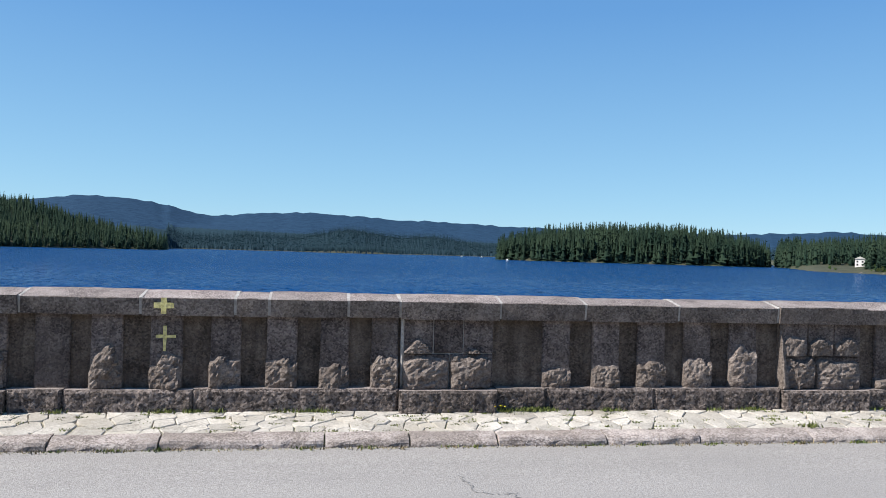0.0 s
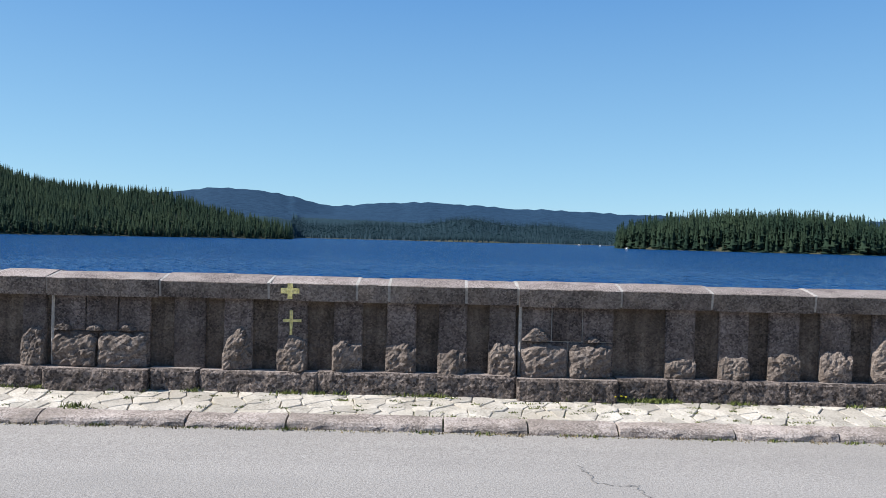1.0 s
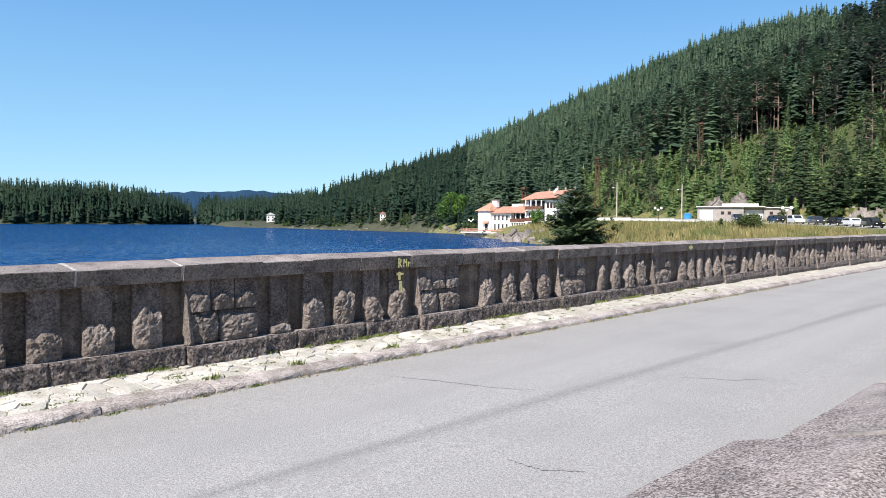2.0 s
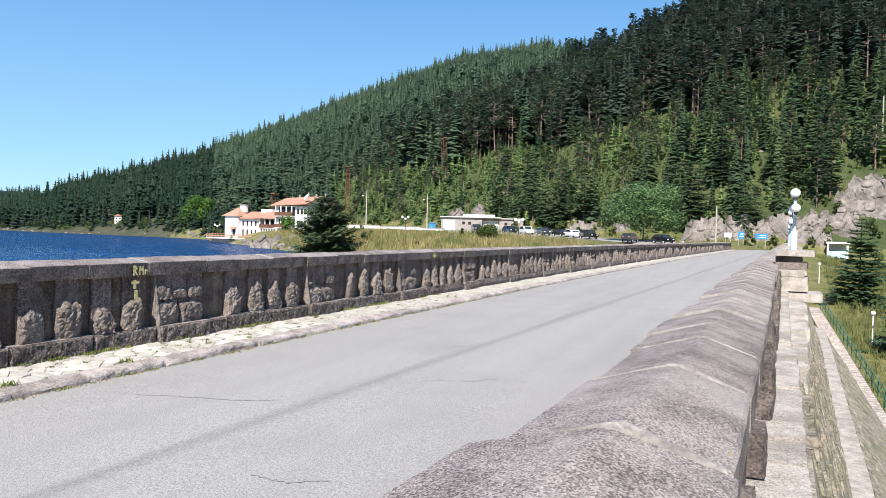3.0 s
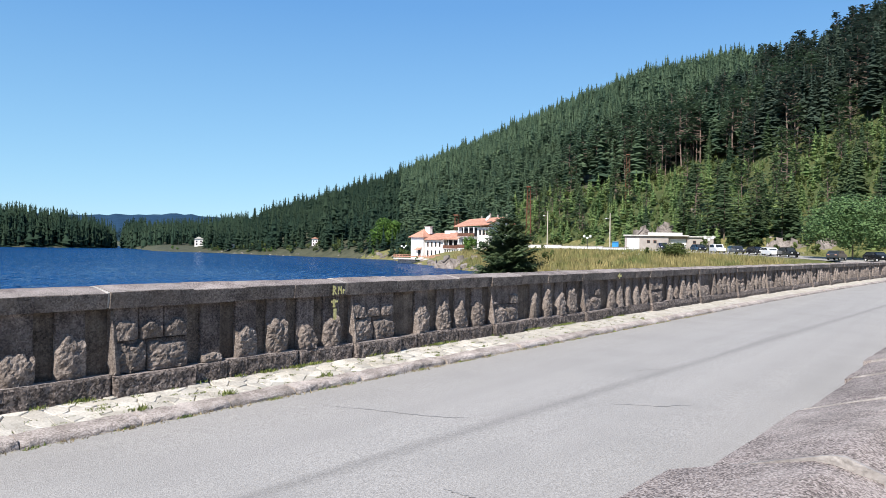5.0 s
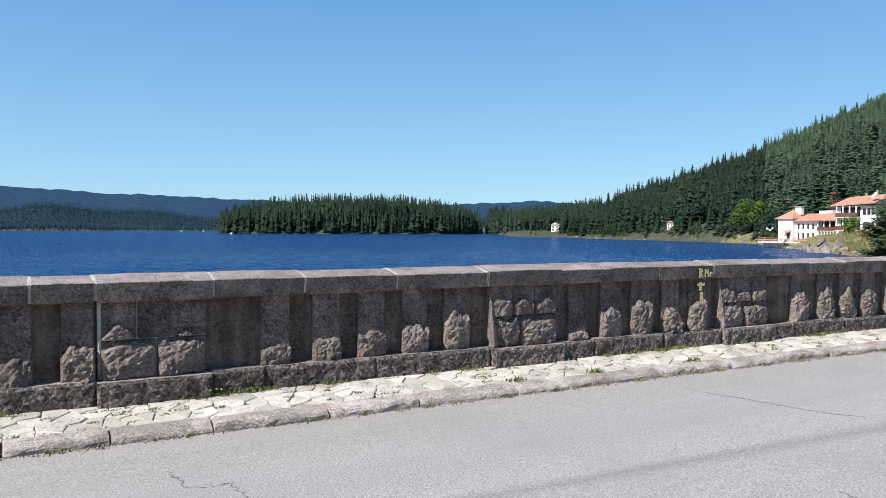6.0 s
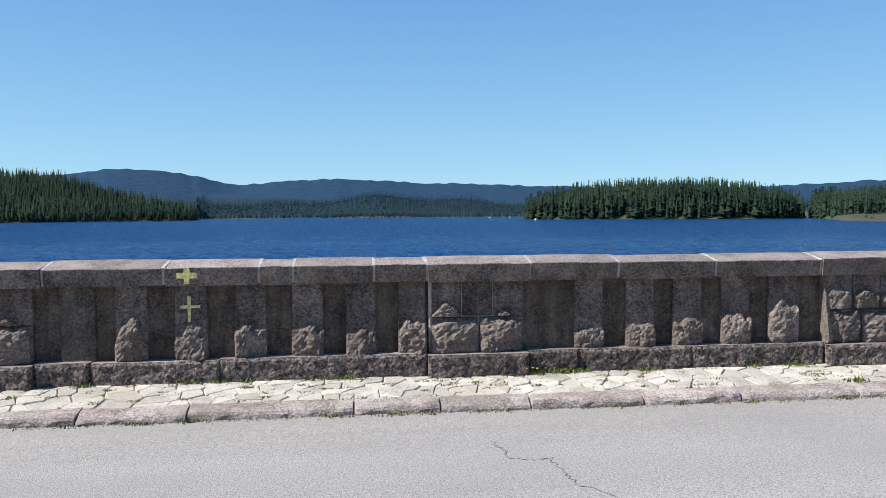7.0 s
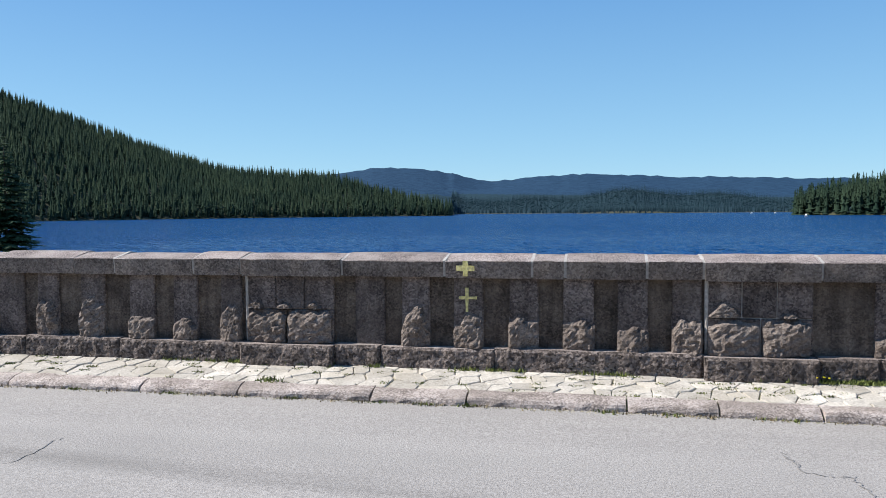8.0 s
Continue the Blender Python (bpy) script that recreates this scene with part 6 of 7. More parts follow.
def utility_pole(az, r, h, label="weathered utility pole with a lamp arm", lamp=True):
    x, y, _ = polar(az, r)
    p = thing("utility_pole", label, "utility pole", (x, y, float(ground(x, y)) - 0.3), 0, "utility poles")
    part("post", tubed((0, 0, 0), (0, 0, h), 0.17, 0.12, 10), M_POLEWOOD, p)
    if lamp:
        part("lamp_arm", tubed((0, 0, h - 1.4), (-0.9, 0.5, h - 1.2), 0.05), M_POLEWOOD, p)
        part("lamp_head", ball(bmesh.new(), (-1.0, 0.55, h - 1.25), 0.25, 2, (1.2, 1, 0.5)), M_GLOBE, p)
    return p


utility_pole(63.0, 200, 9.8)
utility_pole(67.5, 184, 8.7)
utility_pole(60.0, 215, 9.5)
utility_pole(88.1, 138, 7.2, lamp=False)
utility_pole(99.3, 140, 8.0, lamp=False)
utility_pole(98.1, 190, 10.0, "bare grey pole on the hillside", lamp=False)


def pylon(az, r, h, z_off=0.0):
    x, y, _ = polar(az, r)
    p = thing("lattice_mast", "rusty brown lattice mast among the trees", "mast", (x, y, float(ground(x, y)) - 0.3 + z_off), 20)
    for sx in (-1, 1):
        for sy in (-1, 1):
            part("leg", tubed((sx * 0.7, sy * 0.7, 0), (sx * 0.45, sy * 0.45, h), 0.09, 0.07, 6), M_RUST, p)
    n = int(h / 1.4)
    for k in range(n):
        z0, z1 = h * k / n, h * (k + 1) / n
        w0, w1 = 0.7 - 0.25 * k / n, 0.7 - 0.25 * (k + 1) / n
        for (ax, ay), (bx, by) in (((-1, -1), (1, -1)), ((1, 1), (-1, 1)), ((-1, 1), (-1, -1)), ((1, -1), (1, 1))):
            part("brace", tubed((ax * w0, ay * w0, z0), (bx * w1, by * w1, z1), 0.05, sides=5), M_RUST, p)
    part("crossbar", boxed(-1.4, 1.4, -0.6, 0.6, h - 0.35, h, bevel=0.03), M_RUST, p)


pylon(61.6, 226, 16.5)
pylon(56.3, 205, 9.5)
pylon(68.7, 232, 15.0)


def twin_lamp(az, r):
    x, y, _ = polar(az, r)
    l = thing("twin_street_lamp", "dark post with two white lanterns by the road", "street lamp", (x, y, float(ground(x, y))), 15)
    part("post", tubed((0, 0, 0), (0, 0, 3.0), 0.09, 0.06), M_DARK, l)
    for sgn in (-1, 1):
        part("arm", tubed((0, 0, 2.7), (0, sgn * 0.7, 2.9), 0.04), M_WHITE, l)
        part("lantern", boxed(-0.22, 0.22, sgn * 0.7 - 0.22, sgn * 0.7 + 0.22, 2.75, 3.3, bevel=0.06), M_GLOBE, l)
    part("lantern", boxed(-0.2, 0.2, -0.2, 0.2, 2.4, 2.85, bevel=0.06), M_GLOBE, l)


for az, r in ((65.9, 182), (74.3, 150), (52.4, 218)):
    twin_lamp(az, r)


def access_road():
    """The road that climbs behind the grass bank, with its low wall."""
    bm = bmesh.new()
    last = None
    for az, r, z in ((58.5, 215, 3.2), (62, 206, 3.0), (66, 190, 2.75), (70, 172, 2.6), (74, 158, 2.5), (78, 147, 2.2), (82, 140, 1.6), (86, 135, 0.9)):
        x0, y0, _ = polar(az, r - 7)
        x1, y1, _ = polar(az, r + 7)
        xm, ym, _ = polar(az, r)
        g0, g1, g2 = (float(ground(u, v)) for u, v in ((x0, y0), (xm, ym), (x1, y1)))
        row = (bm.verts.new((x0, y0, g0 + 0.06)), bm.verts.new((xm, ym, max(g1, (g0 + g2) / 2) + 0.08)), bm.verts.new((x1, y1, g2 + 0.06)))
        if last:
            bm.faces.new((last[0], last[1], row[1], row[0]))
            bm.faces.new((last[1], last[2], row[2], row[1]))
        last = row
    bmesh.ops.recalc_face_normals(bm, faces=bm.faces)
    tagged(part("access_road", bm, M_ROAD), "pale asphalt road above the grass bank", "road", kind="structure")
    last = None
    for az, r, z in ((58.5, 207, 3.0), (61, 203, 2.9), (64, 191, 2.7), (67, 180, 2.5), (68.8, 172, 2.4)):
        if last:
            a, b = polar(last[0], last[1], last[2]), polar(az, r, z)
            d = (Vector(b) - Vector(a))
            w = thing("low_wall", "low white wall along the bank road", "wall", a, math.degrees(math.atan2(d.y, d.x)), "bank road walls")
            part("wall", boxed(0, d.length, -0.15, 0.15, -1.0, 0.0, bevel=0.03), M_RENDER, w)
            part("coping", boxed(0, d.length, -0.22, 0.22, 0.0, 0.12, bevel=0.03), M_GREYREND, w)
        last = (az, r, z)


access_road()


def bank_steps():
    x, y, _ = polar(69.0, 133)
    st = thing("bank_stairs", "straight concrete stairs up the grass bank", "stairs", (x, y, float(ground(x, y))), -10)
    x2, y2, _ = polar(69.9, 166)
    d = Vector((x2 - x, y2 - y, float(ground(x2, y2)) - float(ground(x, y)) + 0.1))
    st.matrix_world = pose(x, y, float(ground(x, y)) + 0.1, 0, 0, math.degrees(math.atan2(d.y, d.x)))
    run, rise = math.hypot(d.x, d.y), d.z
    n = 26
    for k in range(n):
        part("step", boxed(run * k / n, run * (k + 1) / n + 0.1, -1.2, 1.2, rise * k / n - 1.2, rise * (k + 1) / n, bevel=0.02), M_CONCRETE, st)
    for sgn in (-1.4, 1.4):
        part("string", roof_slab([(0, sgn - 0.15, 0.3), (run, sgn - 0.15, rise + 0.3), (run, sgn + 0.15, rise + 0.3), (0, sgn + 0.15, 0.3)], 1.4), M_CONCRETE, st)


bank_steps()

x, y, _ = polar(67.9, 178)
bin_ = thing("blue_container", "blue plastic waste container by the road", "container", (x, y, float(ground(x, y)) + 0.1), 20)
part("body", boxed(-0.8, 0.8, -0.7, 0.7, 0.1, 1.5, bevel=0.1), M_BLUE, bin_)
part("lid", boxed(-0.85, 0.85, -0.75, 0.75, 1.5, 1.7, bevel=0.08), M_BLUE, bin_)


def sign(az, r, w, h, z, mats, label):
    x, y, _ = polar(az, r)
    sg = thing("road_sign", label, "sign", (x, y, float(ground(x, y)) + 0.3), 0)
    for sy in (-w * 0.35, w * 0.35):
        part("post", tubed((0.06, sy, -0.3), (0.06, sy, z + h), 0.05), M_POLEWOOD, sg)
    b = part("board", boxed(-0.03, 0.03, -w / 2, w / 2, z, z + h, bevel=0.01), mats, sg)
    for k in range(2):
        part("text_bar", boxed(-0.045, -0.03, -w * 0.38, w * (0.25 - 0.1 * k), z + h * (0.25 + 0.35 * k), z + h * (0.37 + 0.35 * k)), M_WHITE, b)
    return sg


sign(91.05, 142, 1.9, 0.9, 1.3, M_BLUE, "blue road sign with white writing bars")
sign(89.75, 142, 1.0, 1.2, 0.9, M_BLUE, "blue notice board beside the road")
sign(88.9, 142, 1.2, 0.8, 1.0, M_RENDER, "pale notice board beside the road")


def kiosk(az, r):
    x, y, _ = polar(az, r)
    k = thing("kiosk", "small white roofed shelter at the end of the dam", "kiosk", (x, y, -0.6), -8)
    part("roof", boxed(-1.8, 1.8, -1.8, 1.8, 2.0, 2.35, bevel=0.05), M_WHITE, k)
    for px, py in ((-1.5, -1.5), (1.5, -1.5), (-1.5, 1.5), (1.5, 1.5)):
        part("post", boxed(px - 0.15, px + 0.15, py - 0.15, py + 0.15, -2.5, 2.0), M_WHITE, k)
    part("counter", boxed(-1.5, -1.3, -1.4, 1.4, -2.5, 0.8, bevel=0.02), M_BLUEPAINT, k)
    part("back", boxed(1.2, 1.4, -1.4, 1.4, -2.5, 2.0), M_WHITE, k)


kiosk(95.75, 150)

# ---- rocks ----


def crag(az, r, w, h, seed, lift=0.0):
    """A cracked granite face: jointed blocks of uneven depth and tilt, open cracks between them, leaning back into the slope."""
    rs = np.random.RandomState(seed)
    x, y, _ = polar(az, r)
    step = 0.13
    U, V = np.meshgrid(np.arange(-w / 2, w / 2 + step, step), np.arange(-1.2, h + step, step), indexing="ij")
    cells = int(w * (h + 1) / 2.4)
    sites = np.stack([rs.uniform(-w / 2, w / 2, cells), rs.uniform(-1.2, h, cells)], -1)
    slant = rs.uniform(-0.5, 0.5)
    du = (U[..., None] + slant * V[..., None]) - (sites[:, 0] + slant * sites[:, 1])
    dv = (V[..., None] - sites[:, 1]) * rs.uniform(0.7, 1.1)
    d = np.maximum(np.abs(du), np.abs(dv)) * 0.85 + np.hypot(du, dv) * 0.15
    first = d.argmin(-1)
    d.sort(-1)
    gap = d[..., 1] - d[..., 0]
    off, tu, tv = rs.uniform(-0.38, 0.38, cells), rs.uniform(-0.22, 0.22, cells), rs.uniform(-0.1, 0.35, cells)
    big = 0.25 * np.sin(U * 0.9 + seed) + 0.15 * np.sin(V * 1.1 + U * 0.4 + seed * 2)
    inner = np.clip(gap / 0.42, 0, 1)
    depth = (off[first] + tu[first] * (U - sites[first, 0]) + tv[first] * (V - sites[first, 1])) * inner - 0.16 * (1 - inner) ** 2 + big
    top = h * (1 - np.abs(2 * U / w) ** 6) * (0.84 + 0.16 * np.sin(U * 1.3 + seed) * np.sin(U * 0.55 + seed * 3)) + 0.4 * np.sign(np.sin(U * 2.3 + seed))
    over = np.maximum(V - top, 0)
    Z = np.minimum(V, top + 0.1 * over)
    X = V * 0.32 - depth + 2.2 * over + 1.6 * np.abs(2 * U / w) ** 4 + rs.uniform(-0.02, 0.02, U.shape)
    n, m = U.shape
    idx = np.arange(n * m).reshape(n, m)
    q = np.stack([idx[:-1, :-1], idx[1:, :-1], idx[1:, 1:], idx[:-1, 1:]], -1).reshape(-1, 4)
    tris = np.concatenate([q[:, [0, 1, 2]], q[:, [0, 2, 3]]])[:, ::-1]
    ob = arrays("rock_outcrop", np.stack([X, U, Z], -1).reshape(-1, 3), tris, M_ROCK)
    ob.matrix_world = pose(x, y, float(ground(x, y)) + lift, 0, 0, 90 - az)
    return tagged(ob, "pale brown cracked granite outcrop on the slope", "rock", "roadside rock outcrops")


crag(69.9, 187, 6, 6.0, 1)
crag(71.4, 193, 5, 4.0, 2, 0.5)
crag(74.6, 186, 6, 3.5, 3)
crag(79.4, 168, 9, 3.0, 4)
crag(82.4, 164, 8, 3.0, 5)
crag(87.6, 151, 10, 5.2, 6)
crag(90.1, 150, 10, 5.6, 7)
crag(93.2, 152, 12, 6.6, 8)
crag(95.7, 156, 8, 4.6, 9, 0.5)
crag(98.0, 162, 16, 8.4, 10, 0.6)
crag(57.0, 152, 12, 1.6, 12, -0.5)
crag(59.5, 124, 10, 1.5, 13, -0.5)

def boulder(seed):
    r = random.Random(seed)
    bm = bmesh.new()
    bmesh.ops.create_icosphere(bm, subdivisions=2, radius=0.5)
    for v in bm.verts:
        v.co *= 1 + 0.35 * noise.noise(v.co * 2.3 + Vector((seed * 5.0, 0, 0))) + r.uniform(-0.05, 0.05)
    bmesh.ops.triangulate(bm, faces=bm.faces)
    v = np.array([tuple(q.co) for q in bm.verts], np.float32)
    f = np.array([[q.index for q in t.verts] for t in bm.faces], np.int32)
    bm.free()
    return v, f


boulders = [boulder(k) for k in range(5)]
plant("shore_rocks", boulders, scatter(50, 66, 95, 280, 1.7, 31, lambda x, y, az, r, u: np.where((r > col(az, 1) - 0.5) & (r < col(az, 1) + 7) & (u < 0.8), 0.5 + 1.7 * u * u, 0), 1.6), M_ROCK, "pale boulders along the waterline", "rocks", smooth=False)
plant("far_shore_rocks", boulders, scatter(34.5, 50, 200, 460, 2.2, 32, lambda x, y, az, r, u: np.where((r > col(az, 1) - 0.5) & (r < col(az, 1) + 2.5) & (u < 0.6), 0.4 + 0.8 * u, 0), 2.0), M_ROCK, "pale stones along the far waterline", "rocks", smooth=False)
plant("slope_rocks", boulders, scatter(68, 100, 140, 240, 4.5, 33, lambda x, y, az, r, u: np.where((r > col(az, 2) - 4) & (r < col(az, 2) + 45) & (u < 0.3), 0.6 + 5.0 * u * u + 0.8 * u, 0), 1.5), M_ROCK, "grey boulders scattered over the slope", "rocks", smooth=False)

# ---- single trees ----


def grown_tree(name, label, category, x, y, z, h, crown, material, fat=1.0, bare=0.12, turn=0.0, group=""):
    t = thing(name, label, category, (x, y, z - 0.2), turn, group)
    trunk = tubed((0, 0, 0), (0.0, 0.0, h * 0.9), h * 0.013, h * 0.003, 9)
    for k in range(7):
        a, zz = k * 2.4, h * (bare + 0.09 * k)
        tube(trunk, (0, 0, zz), (math.cos(a) * h * 0.12, math.sin(a) * h * 0.12, zz + h * 0.02), h * 0.006, h * 0.002, 5)
    part("trunk", trunk, M_BARK, t)
    v, f = crown
    ob = arrays("crown", v * np.array([h * fat, h * fat, h], np.float32), f, material, t)
    return t


M_WILLOW = mat("willow_leaves", (0.0845, 0.156, 0.0585), (0.169, 0.26, 0.104), 0.4, rough=0.7, bump=0, island=0.3, detail=3, thin=0.35)
rich = [layered(k, 20, 11, width=w, bare=b, power=p, droop=d, twigs=8, ragged=0.35) for k, b, w, p, d in ((51, 0.06, 0.19, 0.8, 0.3), (52, 0.1, 0.21, 0.75, 0.35), (53, 0.03, 0.23, 0.9, 0.25), (54, 0.2, 0.18, 0.6, 0.2))]
# broad dark pine at the water's edge
x, y, _ = polar(60.1, 118)
bushy = layered(77, 30, 19, width=0.42, power=0.4, droop=0.05, lift=0.3, twigs=14, ragged=0.45)
grown_tree("pine_tree", "broad dark pine on the bank before the house", "tree", x, y, -3.0, 9.9, bushy, mat("pine_tufts", (0.04, 0.066, 0.03), (0.1, 0.14, 0.06), 0.5, rough=0.7, bump=0, island=0.3, thin=0.3), 1.05)
M_SPRUCE = mat("dark_spruce_needles", (0.0378, 0.0756, 0.0378), (0.105, 0.162, 0.0783), 0.5, rough=0.7, bump=0, island=0.35, thin=0.35)
x, y, _ = polar(-40.4, 70)
grown_tree("spruce_tree", "dense dark spruce standing at the end of the dam", "tree", x, y, -1.5, 9.8, layered(63, 30, 15, width=0.26, power=0.85, droop=0.3), M_SPRUCE, 1.0)
x, y, _ = polar(96.9, 96)
grown_tree("spruce_tree", "bushy dark spruce below the dam", "tree", x, y, -5.2, 10.5, layered(61, 26, 15, width=0.3, power=0.7, droop=0.1, ragged=0.45), M_SPRUCE, 1.0)
x, y, _ = polar(99.6, 72)
grown_tree("spruce_tree", "bushy dark spruce below the dam", "tree", x, y, -8.5, 8.0, layered(62, 24, 15, width=0.36, power=0.65, droop=0.1, ragged=0.45), M_SPRUCE, 1.0)
x, y, _ = polar(83.2, 140)
grown_tree("willow_tree", "rounded grey-green tree beside the parked cars", "tree", x, y, 1.0, 11.0, broadleaf(46, 330, 78, size=0.0145), M_WILLOW, 1.55)
x, y, _ = polar(51.0, 268)
grown_tree("broadleaf_tree", "bright green broadleaf tree on the shore", "tree", x, y, 0.5, 11.5, broadleaf(26, 190, 79, size=0.026), M_LEAF, 1.3)
x, y, _ = polar(57.3, 168)
grown_tree("young_tree", "small bright green tree before the house", "tree", x, y, 0.3, 4.8, broadleaf(10, 90, 80, size=0.05), M_LEAF, 0.8)
# tall conifers behind the cars
rt = random.Random(5)
for az in (72.6, 73.4, 74.2, 75.3, 76.2, 77.0, 77.8, 79.0, 80.6, 84.8, 85.6, 86.4, 86.9, 89.9, 90.6, 88.4, 91.8, 92.5, 93.4, 94.3, 95.2, 99.6, 100.6):
    r = float(np.interp(az, LAND_T[:, 0], LAND_T[:, 2])) + (rt.uniform(2, 14) if az < 90.7 and az != 88.4 else rt.uniform(15, 26))
    x, y, _ = polar(az, r)
    grown_tree("conifer_tree", "tall dark conifer behind the road", "tree", x, y, float(ground(x, y)), rt.uniform(9, 15), rt.choice(rich), M_NEEDLE, rt.uniform(0.85, 1.15), turn=rt.uniform(0, 360), group="conifers behind the road")
x, y, _ = polar(72.0, 127)
grown_tree("round_bush", "rounded bright green bush on the grass bank", "bush", x, y, float(ground(x, y)) - 0.5, 3.6, broadleaf(30, 90, 83, size=0.03, tall=0.9), M_SHRUB, 1.9)
shrubs = [broadleaf(6, 20, s, size=0.11) for s in (91, 92, 93)]
leafy_shrubs = [broadleaf(7, 36, s, size=0.07) for s in (94, 95, 96)]
plant("shore_shrubs", leafy_shrubs, scatter(38, 53, 200, 500, 3.4, 8, lambda x, y, az, r, u: np.where((r > col(az, 1) + 2) & (r < col(az, 2) + 6) & (u < 0.6) & (np.sin(az * 3.7 + 2) > -0.3), 1.5 + 4 * u, 0)), M_SHRUB, "green shrubs along the shore", "shrub")
plant("waterline_bushes", leafy_shrubs, scatter(34.5, 54, 190, 460, 2.4, 18, lambda x, y, az, r, u: np.where((r > col(az, 1) + 0.8) & (r < col(az, 1) + 9) & (u < 0.3) & (np.sin(az * 5.3) + np.sin(az * 2.1 + 1) > 0.2), 1.0 + 6.0 * u, 0)), M_LEAF, "bright green bushes along the waterline", "shrub")
plant("slope_shrubs", shrubs, scatter(58, 102, 140, 270, 3.3, 9, lambda x, y, az, r, u: np.where((r > col(az, 2) - 6) & (r < col(az, 2) + 75) & (u < 0.6) & (clearing(x, y) < np.where(az > 84, 1.25, 0.75)), 1.0 + 4.0 * u, 0)), M_SHRUB,
      "mixed green shrubs on the cleared slope", "shrub")
plant("bank_shrubs", shrubs, scatter(60, 84, 100, 170, 4.0, 10, lambda x, y, az, r, u: np.where((r > col(az, 1) + 6) & (r < col(az, 2) - 40) & (u < 0.12), 1.0 + 8 * u, 0)), M_SHRUB, "low bushes on the grass bank", "shrub")

def tuft(seed):
    r = random.Random(seed)
    v, f = [], []
    for _ in range(14):
        a, w = r.uniform(0, 6.28), r.uniform(0.03, 0.07)
        x0, y0 = r.uniform(-0.3, 0.3), r.uniform(-0.3, 0.3)
        b = len(v)
        v += [(x0 - w * math.cos(a), y0 - w * math.sin(a), 0), (x0 + w * math.cos(a), y0 + w * math.sin(a), 0), (x0 + r.uniform(-0.4, 0.4), y0 + r.uniform(-0.4, 0.4), r.uniform(0.4, 1.0))]
        f.append((b, b + 1, b + 2))
    return np.array(v, np.float32), np.array(f, np.int32)


tufts = [tuft(k) for k in range(4)]
M_SLOPEGRASS = mat("rough_slope_grass", (0.0811, 0.0998, 0.0281), (0.162, 0.168, 0.0562), 0.2, rough=0.8, bump=0, island=0.3)
M_TUFT = mat("tall_dry_grass", (0.15, 0.14, 0.05), (0.33, 0.27, 0.12), 0.25, rough=0.8, bump=0, island=0.35, c3=(0.09, 0.13, 0.035), c3scale=0.15, c3amount=0.85)
plant("bank_grass", tufts, scatter(56, 90, 98, 172, 0.95, 21, lambda x, y, az, r, u: np.where((r > col(az, 1) + 1.5) & (r < np.minimum(col(az, 1) + 45, col(az, 2) - 45)), 0.8 + 0.9 * u, 0)), M_TUFT,
      "tall dry grass on the bank by the lake", "grass")
plant("slope_grass", tufts, scatter(58, 102, 140, 270, 1.9, 23, lambda x, y, az, r, u: np.where((r > col(az, 2) - 8) & (r < col(az, 2) + 85), 0.6 + 0.9 * u, 0)), M_SLOPEGRASS, "rough green grass on the cleared slope", "grass")
plant("valley_bushes", shrubs, scatter(94.5, 104, 50, 145, 4.0, 27, lambda x, y, az, r, u: np.where((y < -6.5 - 0.0455 * x) & (u < 0.4), 0.8 + 4.0 * u, 0)), M_SHRUB, "low green bushes on the grass below the dam", "shrub")
plant("valley_grass", tufts, scatter(93.5, 104, 45, 150, 0.85, 22, lambda x, y, az, r, u: np.where(y < -4.9 - 0.0455 * x, 0.6 + 0.8 * u, 0)), M_SLOPEGRASS, "tall green and dry grass below the dam", "grass")

# ---- below the dam ----
def stair_line(f):
    """The stairs beside the dam, from the far end (0) down to the near (1)."""
    s = 88.0 - 66.0 * f
    return Vector((s, -3.9 - 3.9 * f - bend_near(s), -5.0 - 5.2 * f ** 1.1))


def rail_run():
    g = thing("stair_rail", "green painted handrail beside the dam stairs", "railing")
    last = None
    for k in range(30):
        p = stair_line(k / 29)
        part("post", tubed(p, p + Vector((0, 0, 1.0)), 0.035), M_GREENRAIL, g)
        if last is not None:
            for z in (0.5, 1.0):
                part("rail", tubed(last + Vector((0, 0, z)), p + Vector((0, 0, z)), 0.035), M_GREENRAIL, g)
        last = p
    st = thing("dam_stairs", "long stone stairs down beside the dam face", "stairs")
    for k in range(130):
        p = stair_line(k / 129)
        part("step", boxed(p.x - 0.28, p.x + 0.26, p.y + 0.1, p.y + 1.3, p.z - 1.6, p.z, bevel=0.02), M_KERB, st)


rail_run()


def garden_lamp(az, r, z):
    x, y, _ = polar(az, r)
    l = thing("path_lamp", "slim white path lamp on the valley grass", "lamp", (x, y, z), 0, "path lamps below the dam")
    part("post", tubed((0, 0, -1), (0, 0, 2.6), 0.06, 0.05), M_WHITE, l)
    part("globe", ball(bmesh.new(), (0, 0, 2.75), 0.2, 2), M_GLOBE, l, smooth=True)


garden_lamp(97.6, 74, -6.8)
garden_lamp(94.6, 112, -3.9)

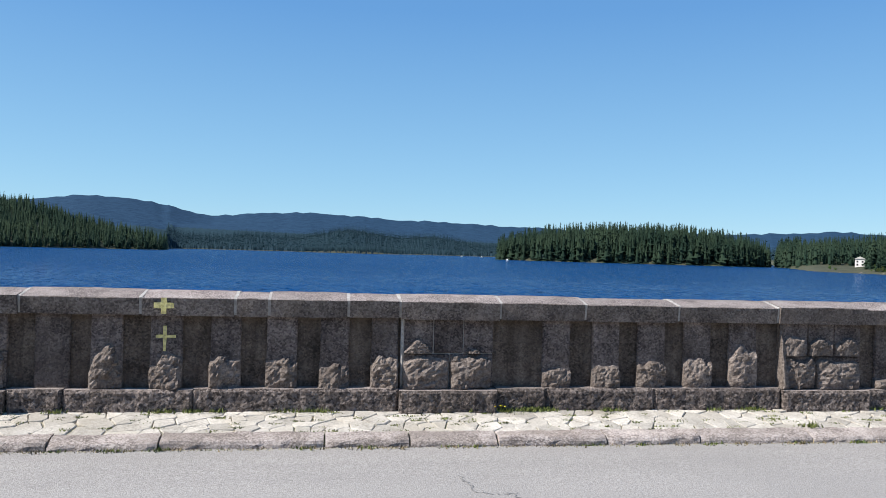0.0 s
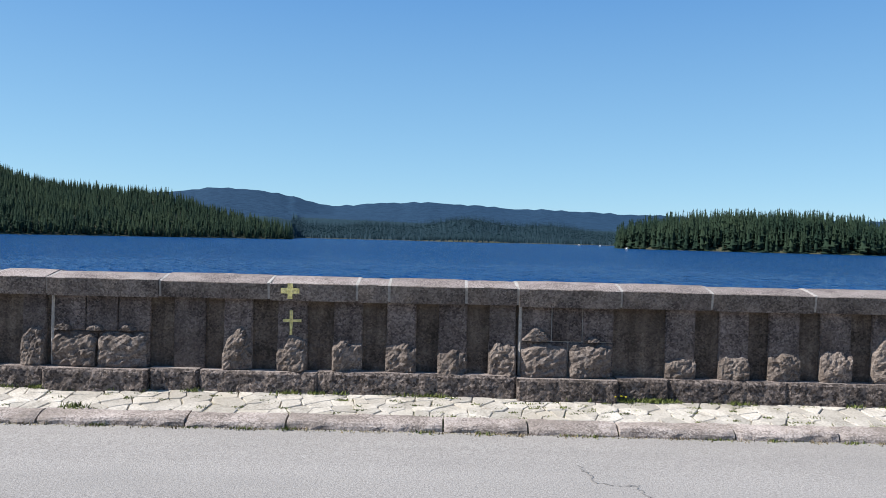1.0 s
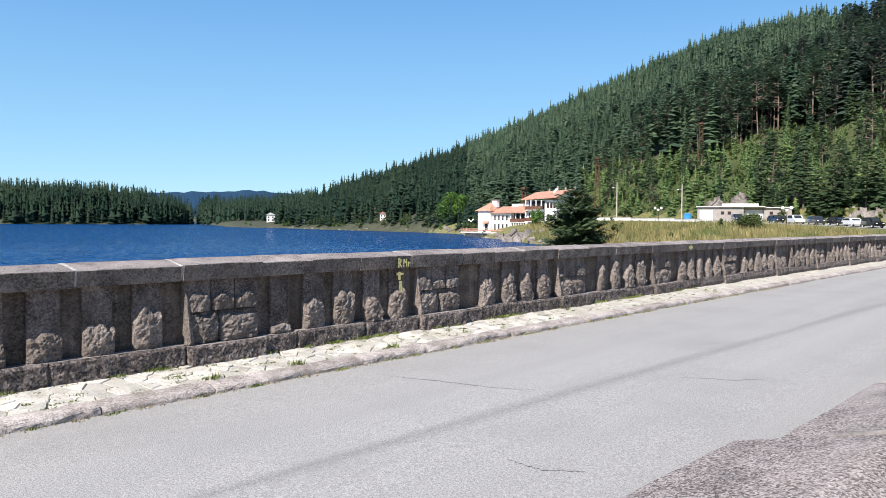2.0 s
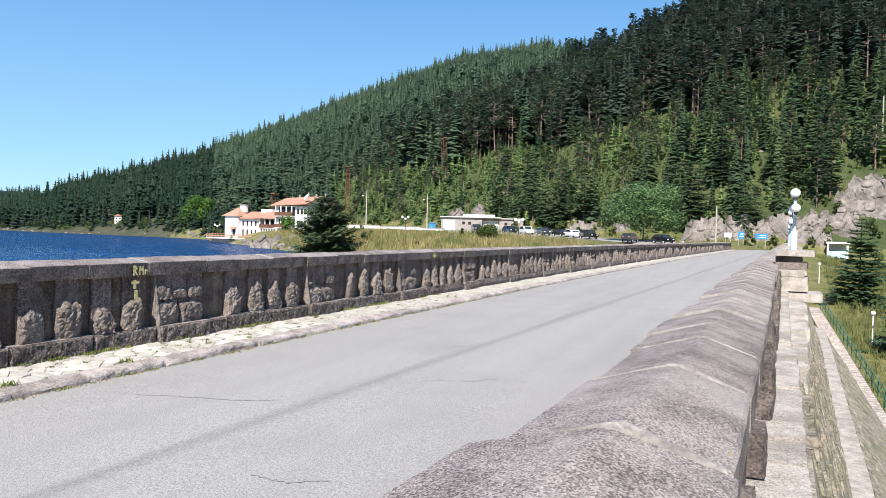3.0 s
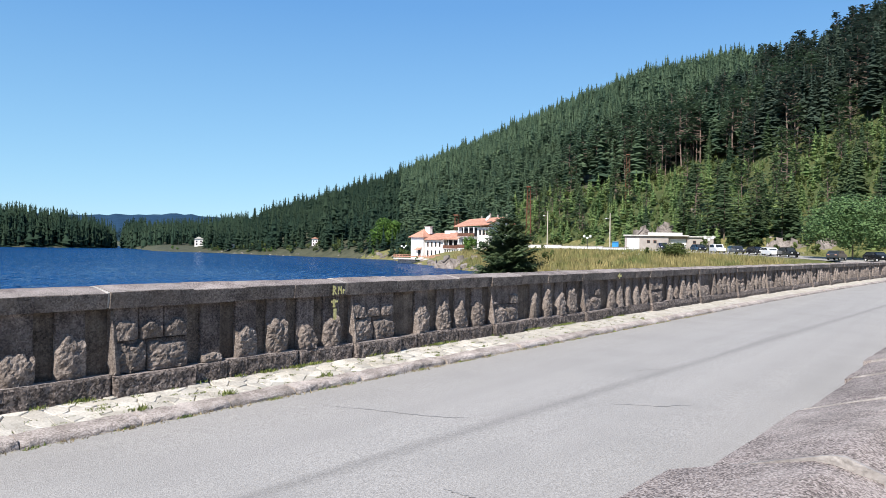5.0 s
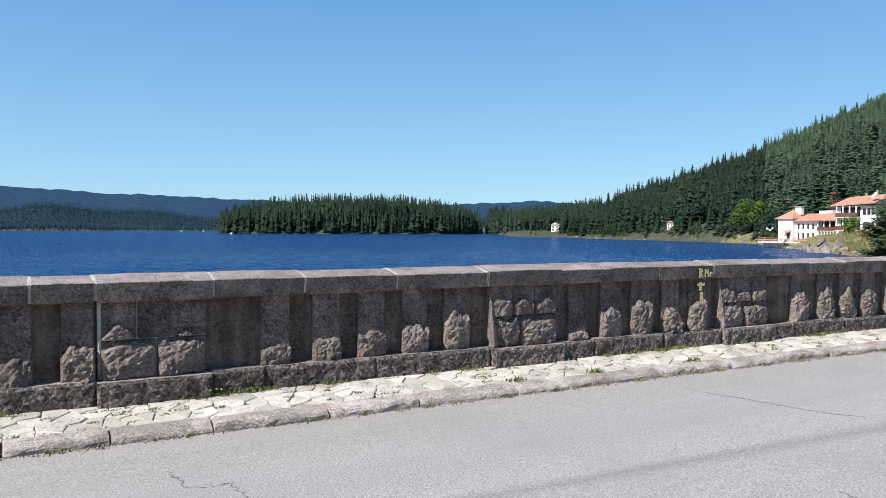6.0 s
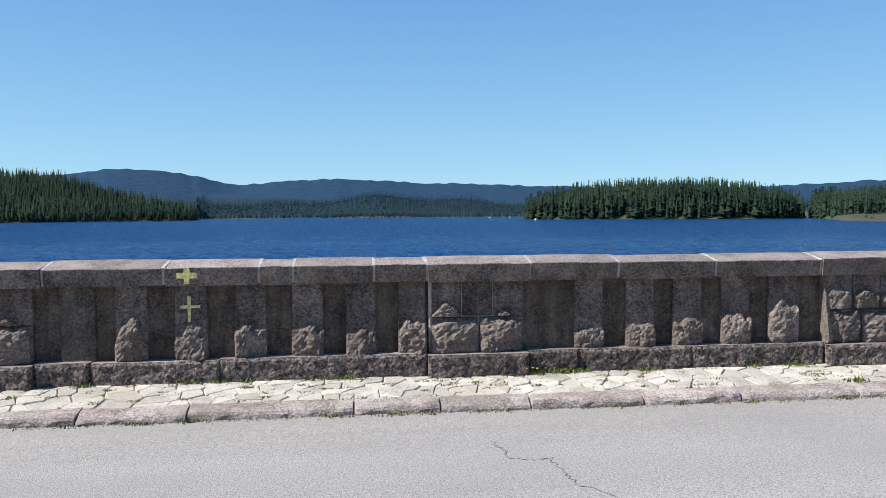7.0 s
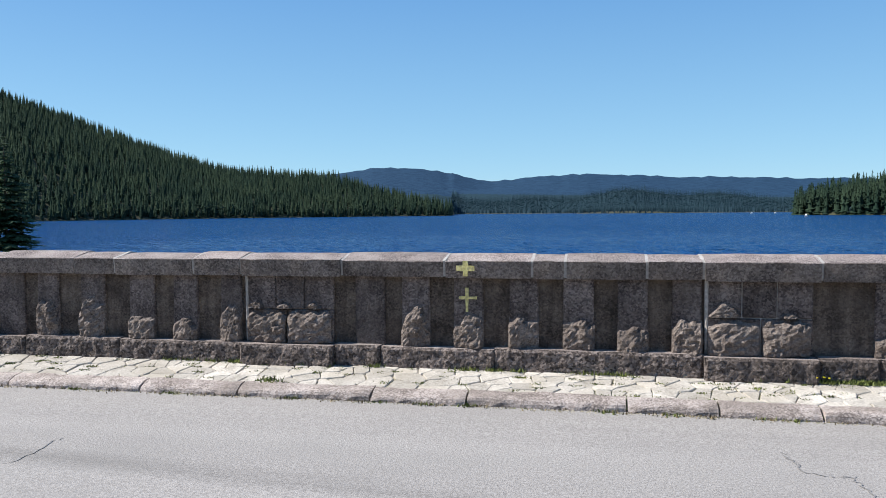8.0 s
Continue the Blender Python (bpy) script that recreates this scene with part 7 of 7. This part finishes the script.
# ---- houses and boats across the lake ----


def cottage(az, r, w, h, label, roof=M_CONCRETE):
    x, y, _ = polar(az, r)
    z = max(float(ground(x, y)), WATER + 0.4)
    c = thing("shore_house", label, "house", (x, y, z), -az)
    part("wall", boxed(-w / 2, w / 2, 0, w * 0.8, -1, h), M_RENDER, c)
    rf = prism([(-w / 2 - 0.4, h), (w / 2 + 0.4, h), (0, h + w * 0.3)], w * 0.9)
    rf.transform(Matrix.Translation((0, -0.4, 0)))
    part("roof", rf, roof, c)
    for k in (-1, 1):
        window(k * w * 0.25, 0, h * 0.55, w * 0.18, h * 0.22, c, face="y")
        window(k * w * 0.25, 0, h * 0.15, w * 0.18, h * 0.25, c, face="y")


cottage(37.6, 428, 4.4, 3.8, "tall white house in the trees across the bay")
cottage(39.8, 366, 3.4, 1.9, "small white boathouse on the far shore")
cottage(45.8, 308, 2.4, 2.8, "pale chalet among shore trees", M_TILE)
cottage(33.0, 640, 6, 2, "low white house on the far shore")
cottage(16.6, 590, 7, 1.5, "low white boathouse at the promontory's edge")


def boat(az, r, length, label):
    x, y, _ = polar(az, r)
    b = thing("boat", label, "boat", (x, y, WATER), 70, "boats on the lake")
    hull = prism([(0, 0.7), (length * 0.12, -0.15), (length * 0.85, -0.15), (length, 0.6)], length * 0.3)
    part("hull", hull, M_WHITE, b)
    part("cabin", boxed(length * 0.35, length * 0.7, length * 0.05, length * 0.25, 0.6, 1.5, bevel=0.1), M_WHITE, b)


boat(13.9, 470, 4.5, "small white boat on the blue water")
boat(10.4, 900, 7, "white boat far out on the lake")
boat(11.9, 900, 6, "white boat far out on the lake")

# ---- weeds ----


def blades(places, name, label, tall, spread, material=M_WEED):
    v, f = [], []
    rw = random.Random(len(places))
    for x, y, z, n in places:
        for _ in range(n):
            px, py = x + rw.gauss(0, spread), y + rw.gauss(0, spread * 0.5)
            a, h, w = rw.uniform(0, 6.28), tall * rw.uniform(0.4, 1.2), rw.uniform(0.004, 0.011)
            lx, ly = rw.uniform(-0.6, 0.6) * h, rw.uniform(-0.6, 0.6) * h
            b = len(v)
            v += [(px - w * math.cos(a), py - w * math.sin(a), z), (px + w * math.cos(a), py + w * math.sin(a), z), (px + lx, py + ly, z + h)]
            f.append((b, b + 1, b + 2))
    tagged(arrays(name, v, f, material), label, "weeds", kind="stuff")


rw = random.Random(44)
spots = []
for x in (-3.4, -0.9, 0.55, 0.7, 0.9, 1.6, 1.75, 2.2, 2.4, 3.05, 3.5, 4.2, 5.2, 5.6, 6.3, 7.4, 7.7, 8.0, 8.4, 8.9, 9.6, 11.4, 13.0, 15.2):
    spots.append((x + rw.uniform(-0.1, 0.1), 7.9 - bend(x), 0.19, rw.randint(25, 70)))
for k in range(300):
    x = rw.uniform(-6, 20)
    y = rw.uniform(7.32, 7.88)
    spots.append((x, y - bend(x), 0.105 + 0.085 * (y - 7.28) / 0.66, rw.randint(8, 40)))
blades(spots, "joint_grass", "green grass tufts between the flagstones", 0.017, 0.035)
blades([(x + rw.uniform(-0.2, 0.2), ROAD_EDGE - 0.02 - bend(x), 0.034, rw.randint(2, 40)) for x in np.arange(-8, 24, 0.21)], "kerb_grass", "dry tufts along the foot of the kerb", 0.03, 0.07, M_DRYGRASS)
blades([(x, 7.3 - bend(x), 0.13, 60) for x in (7.05, 8.6, 6.0, -2.0)], "kerb_weeds", "leafy weeds in the kerb joints", 0.06, 0.06)
foot = []
for k in range(46):
    x = rw.uniform(-4, 22)
    for _ in range(rw.randint(1, 5)):
        xx = x + rw.gauss(0, 0.14)
        foot.append((xx, Y_BASE - rw.uniform(0.0, 0.05) - bend(xx), 0.185, rw.randint(20, 60)))
blades(foot, "foot_weeds", "green weeds in patches along the parapet foot", 0.04, 0.045)
blades([(x + rw.uniform(-0.5, 0.5), ROAD_EDGE - 0.015 - bend(x), 0.034, rw.randint(20, 70)) for x in np.arange(-4, 22, 0.6)], "gutter_weeds", "green weeds along the kerb foot", 0.03, 0.05)
fl = thing("dandelion", "small yellow flowers at the foot of the parapet", "flower", (3.0, 7.86 - bend(3.0), 0.2))
for k in range(7):
    dx, dy, dz = rw.uniform(-0.09, 0.09), rw.uniform(-0.05, 0.03), rw.uniform(0.02, 0.07)
    part("flower_head", ball(bmesh.new(), (dx, dy, dz), 0.014, 1, (1, 1, 0.5)), M_FLOWER, fl)
    part("stem", tubed((dx, dy, -0.02), (dx, dy, dz), 0.002, sides=4), M_WEED, fl)
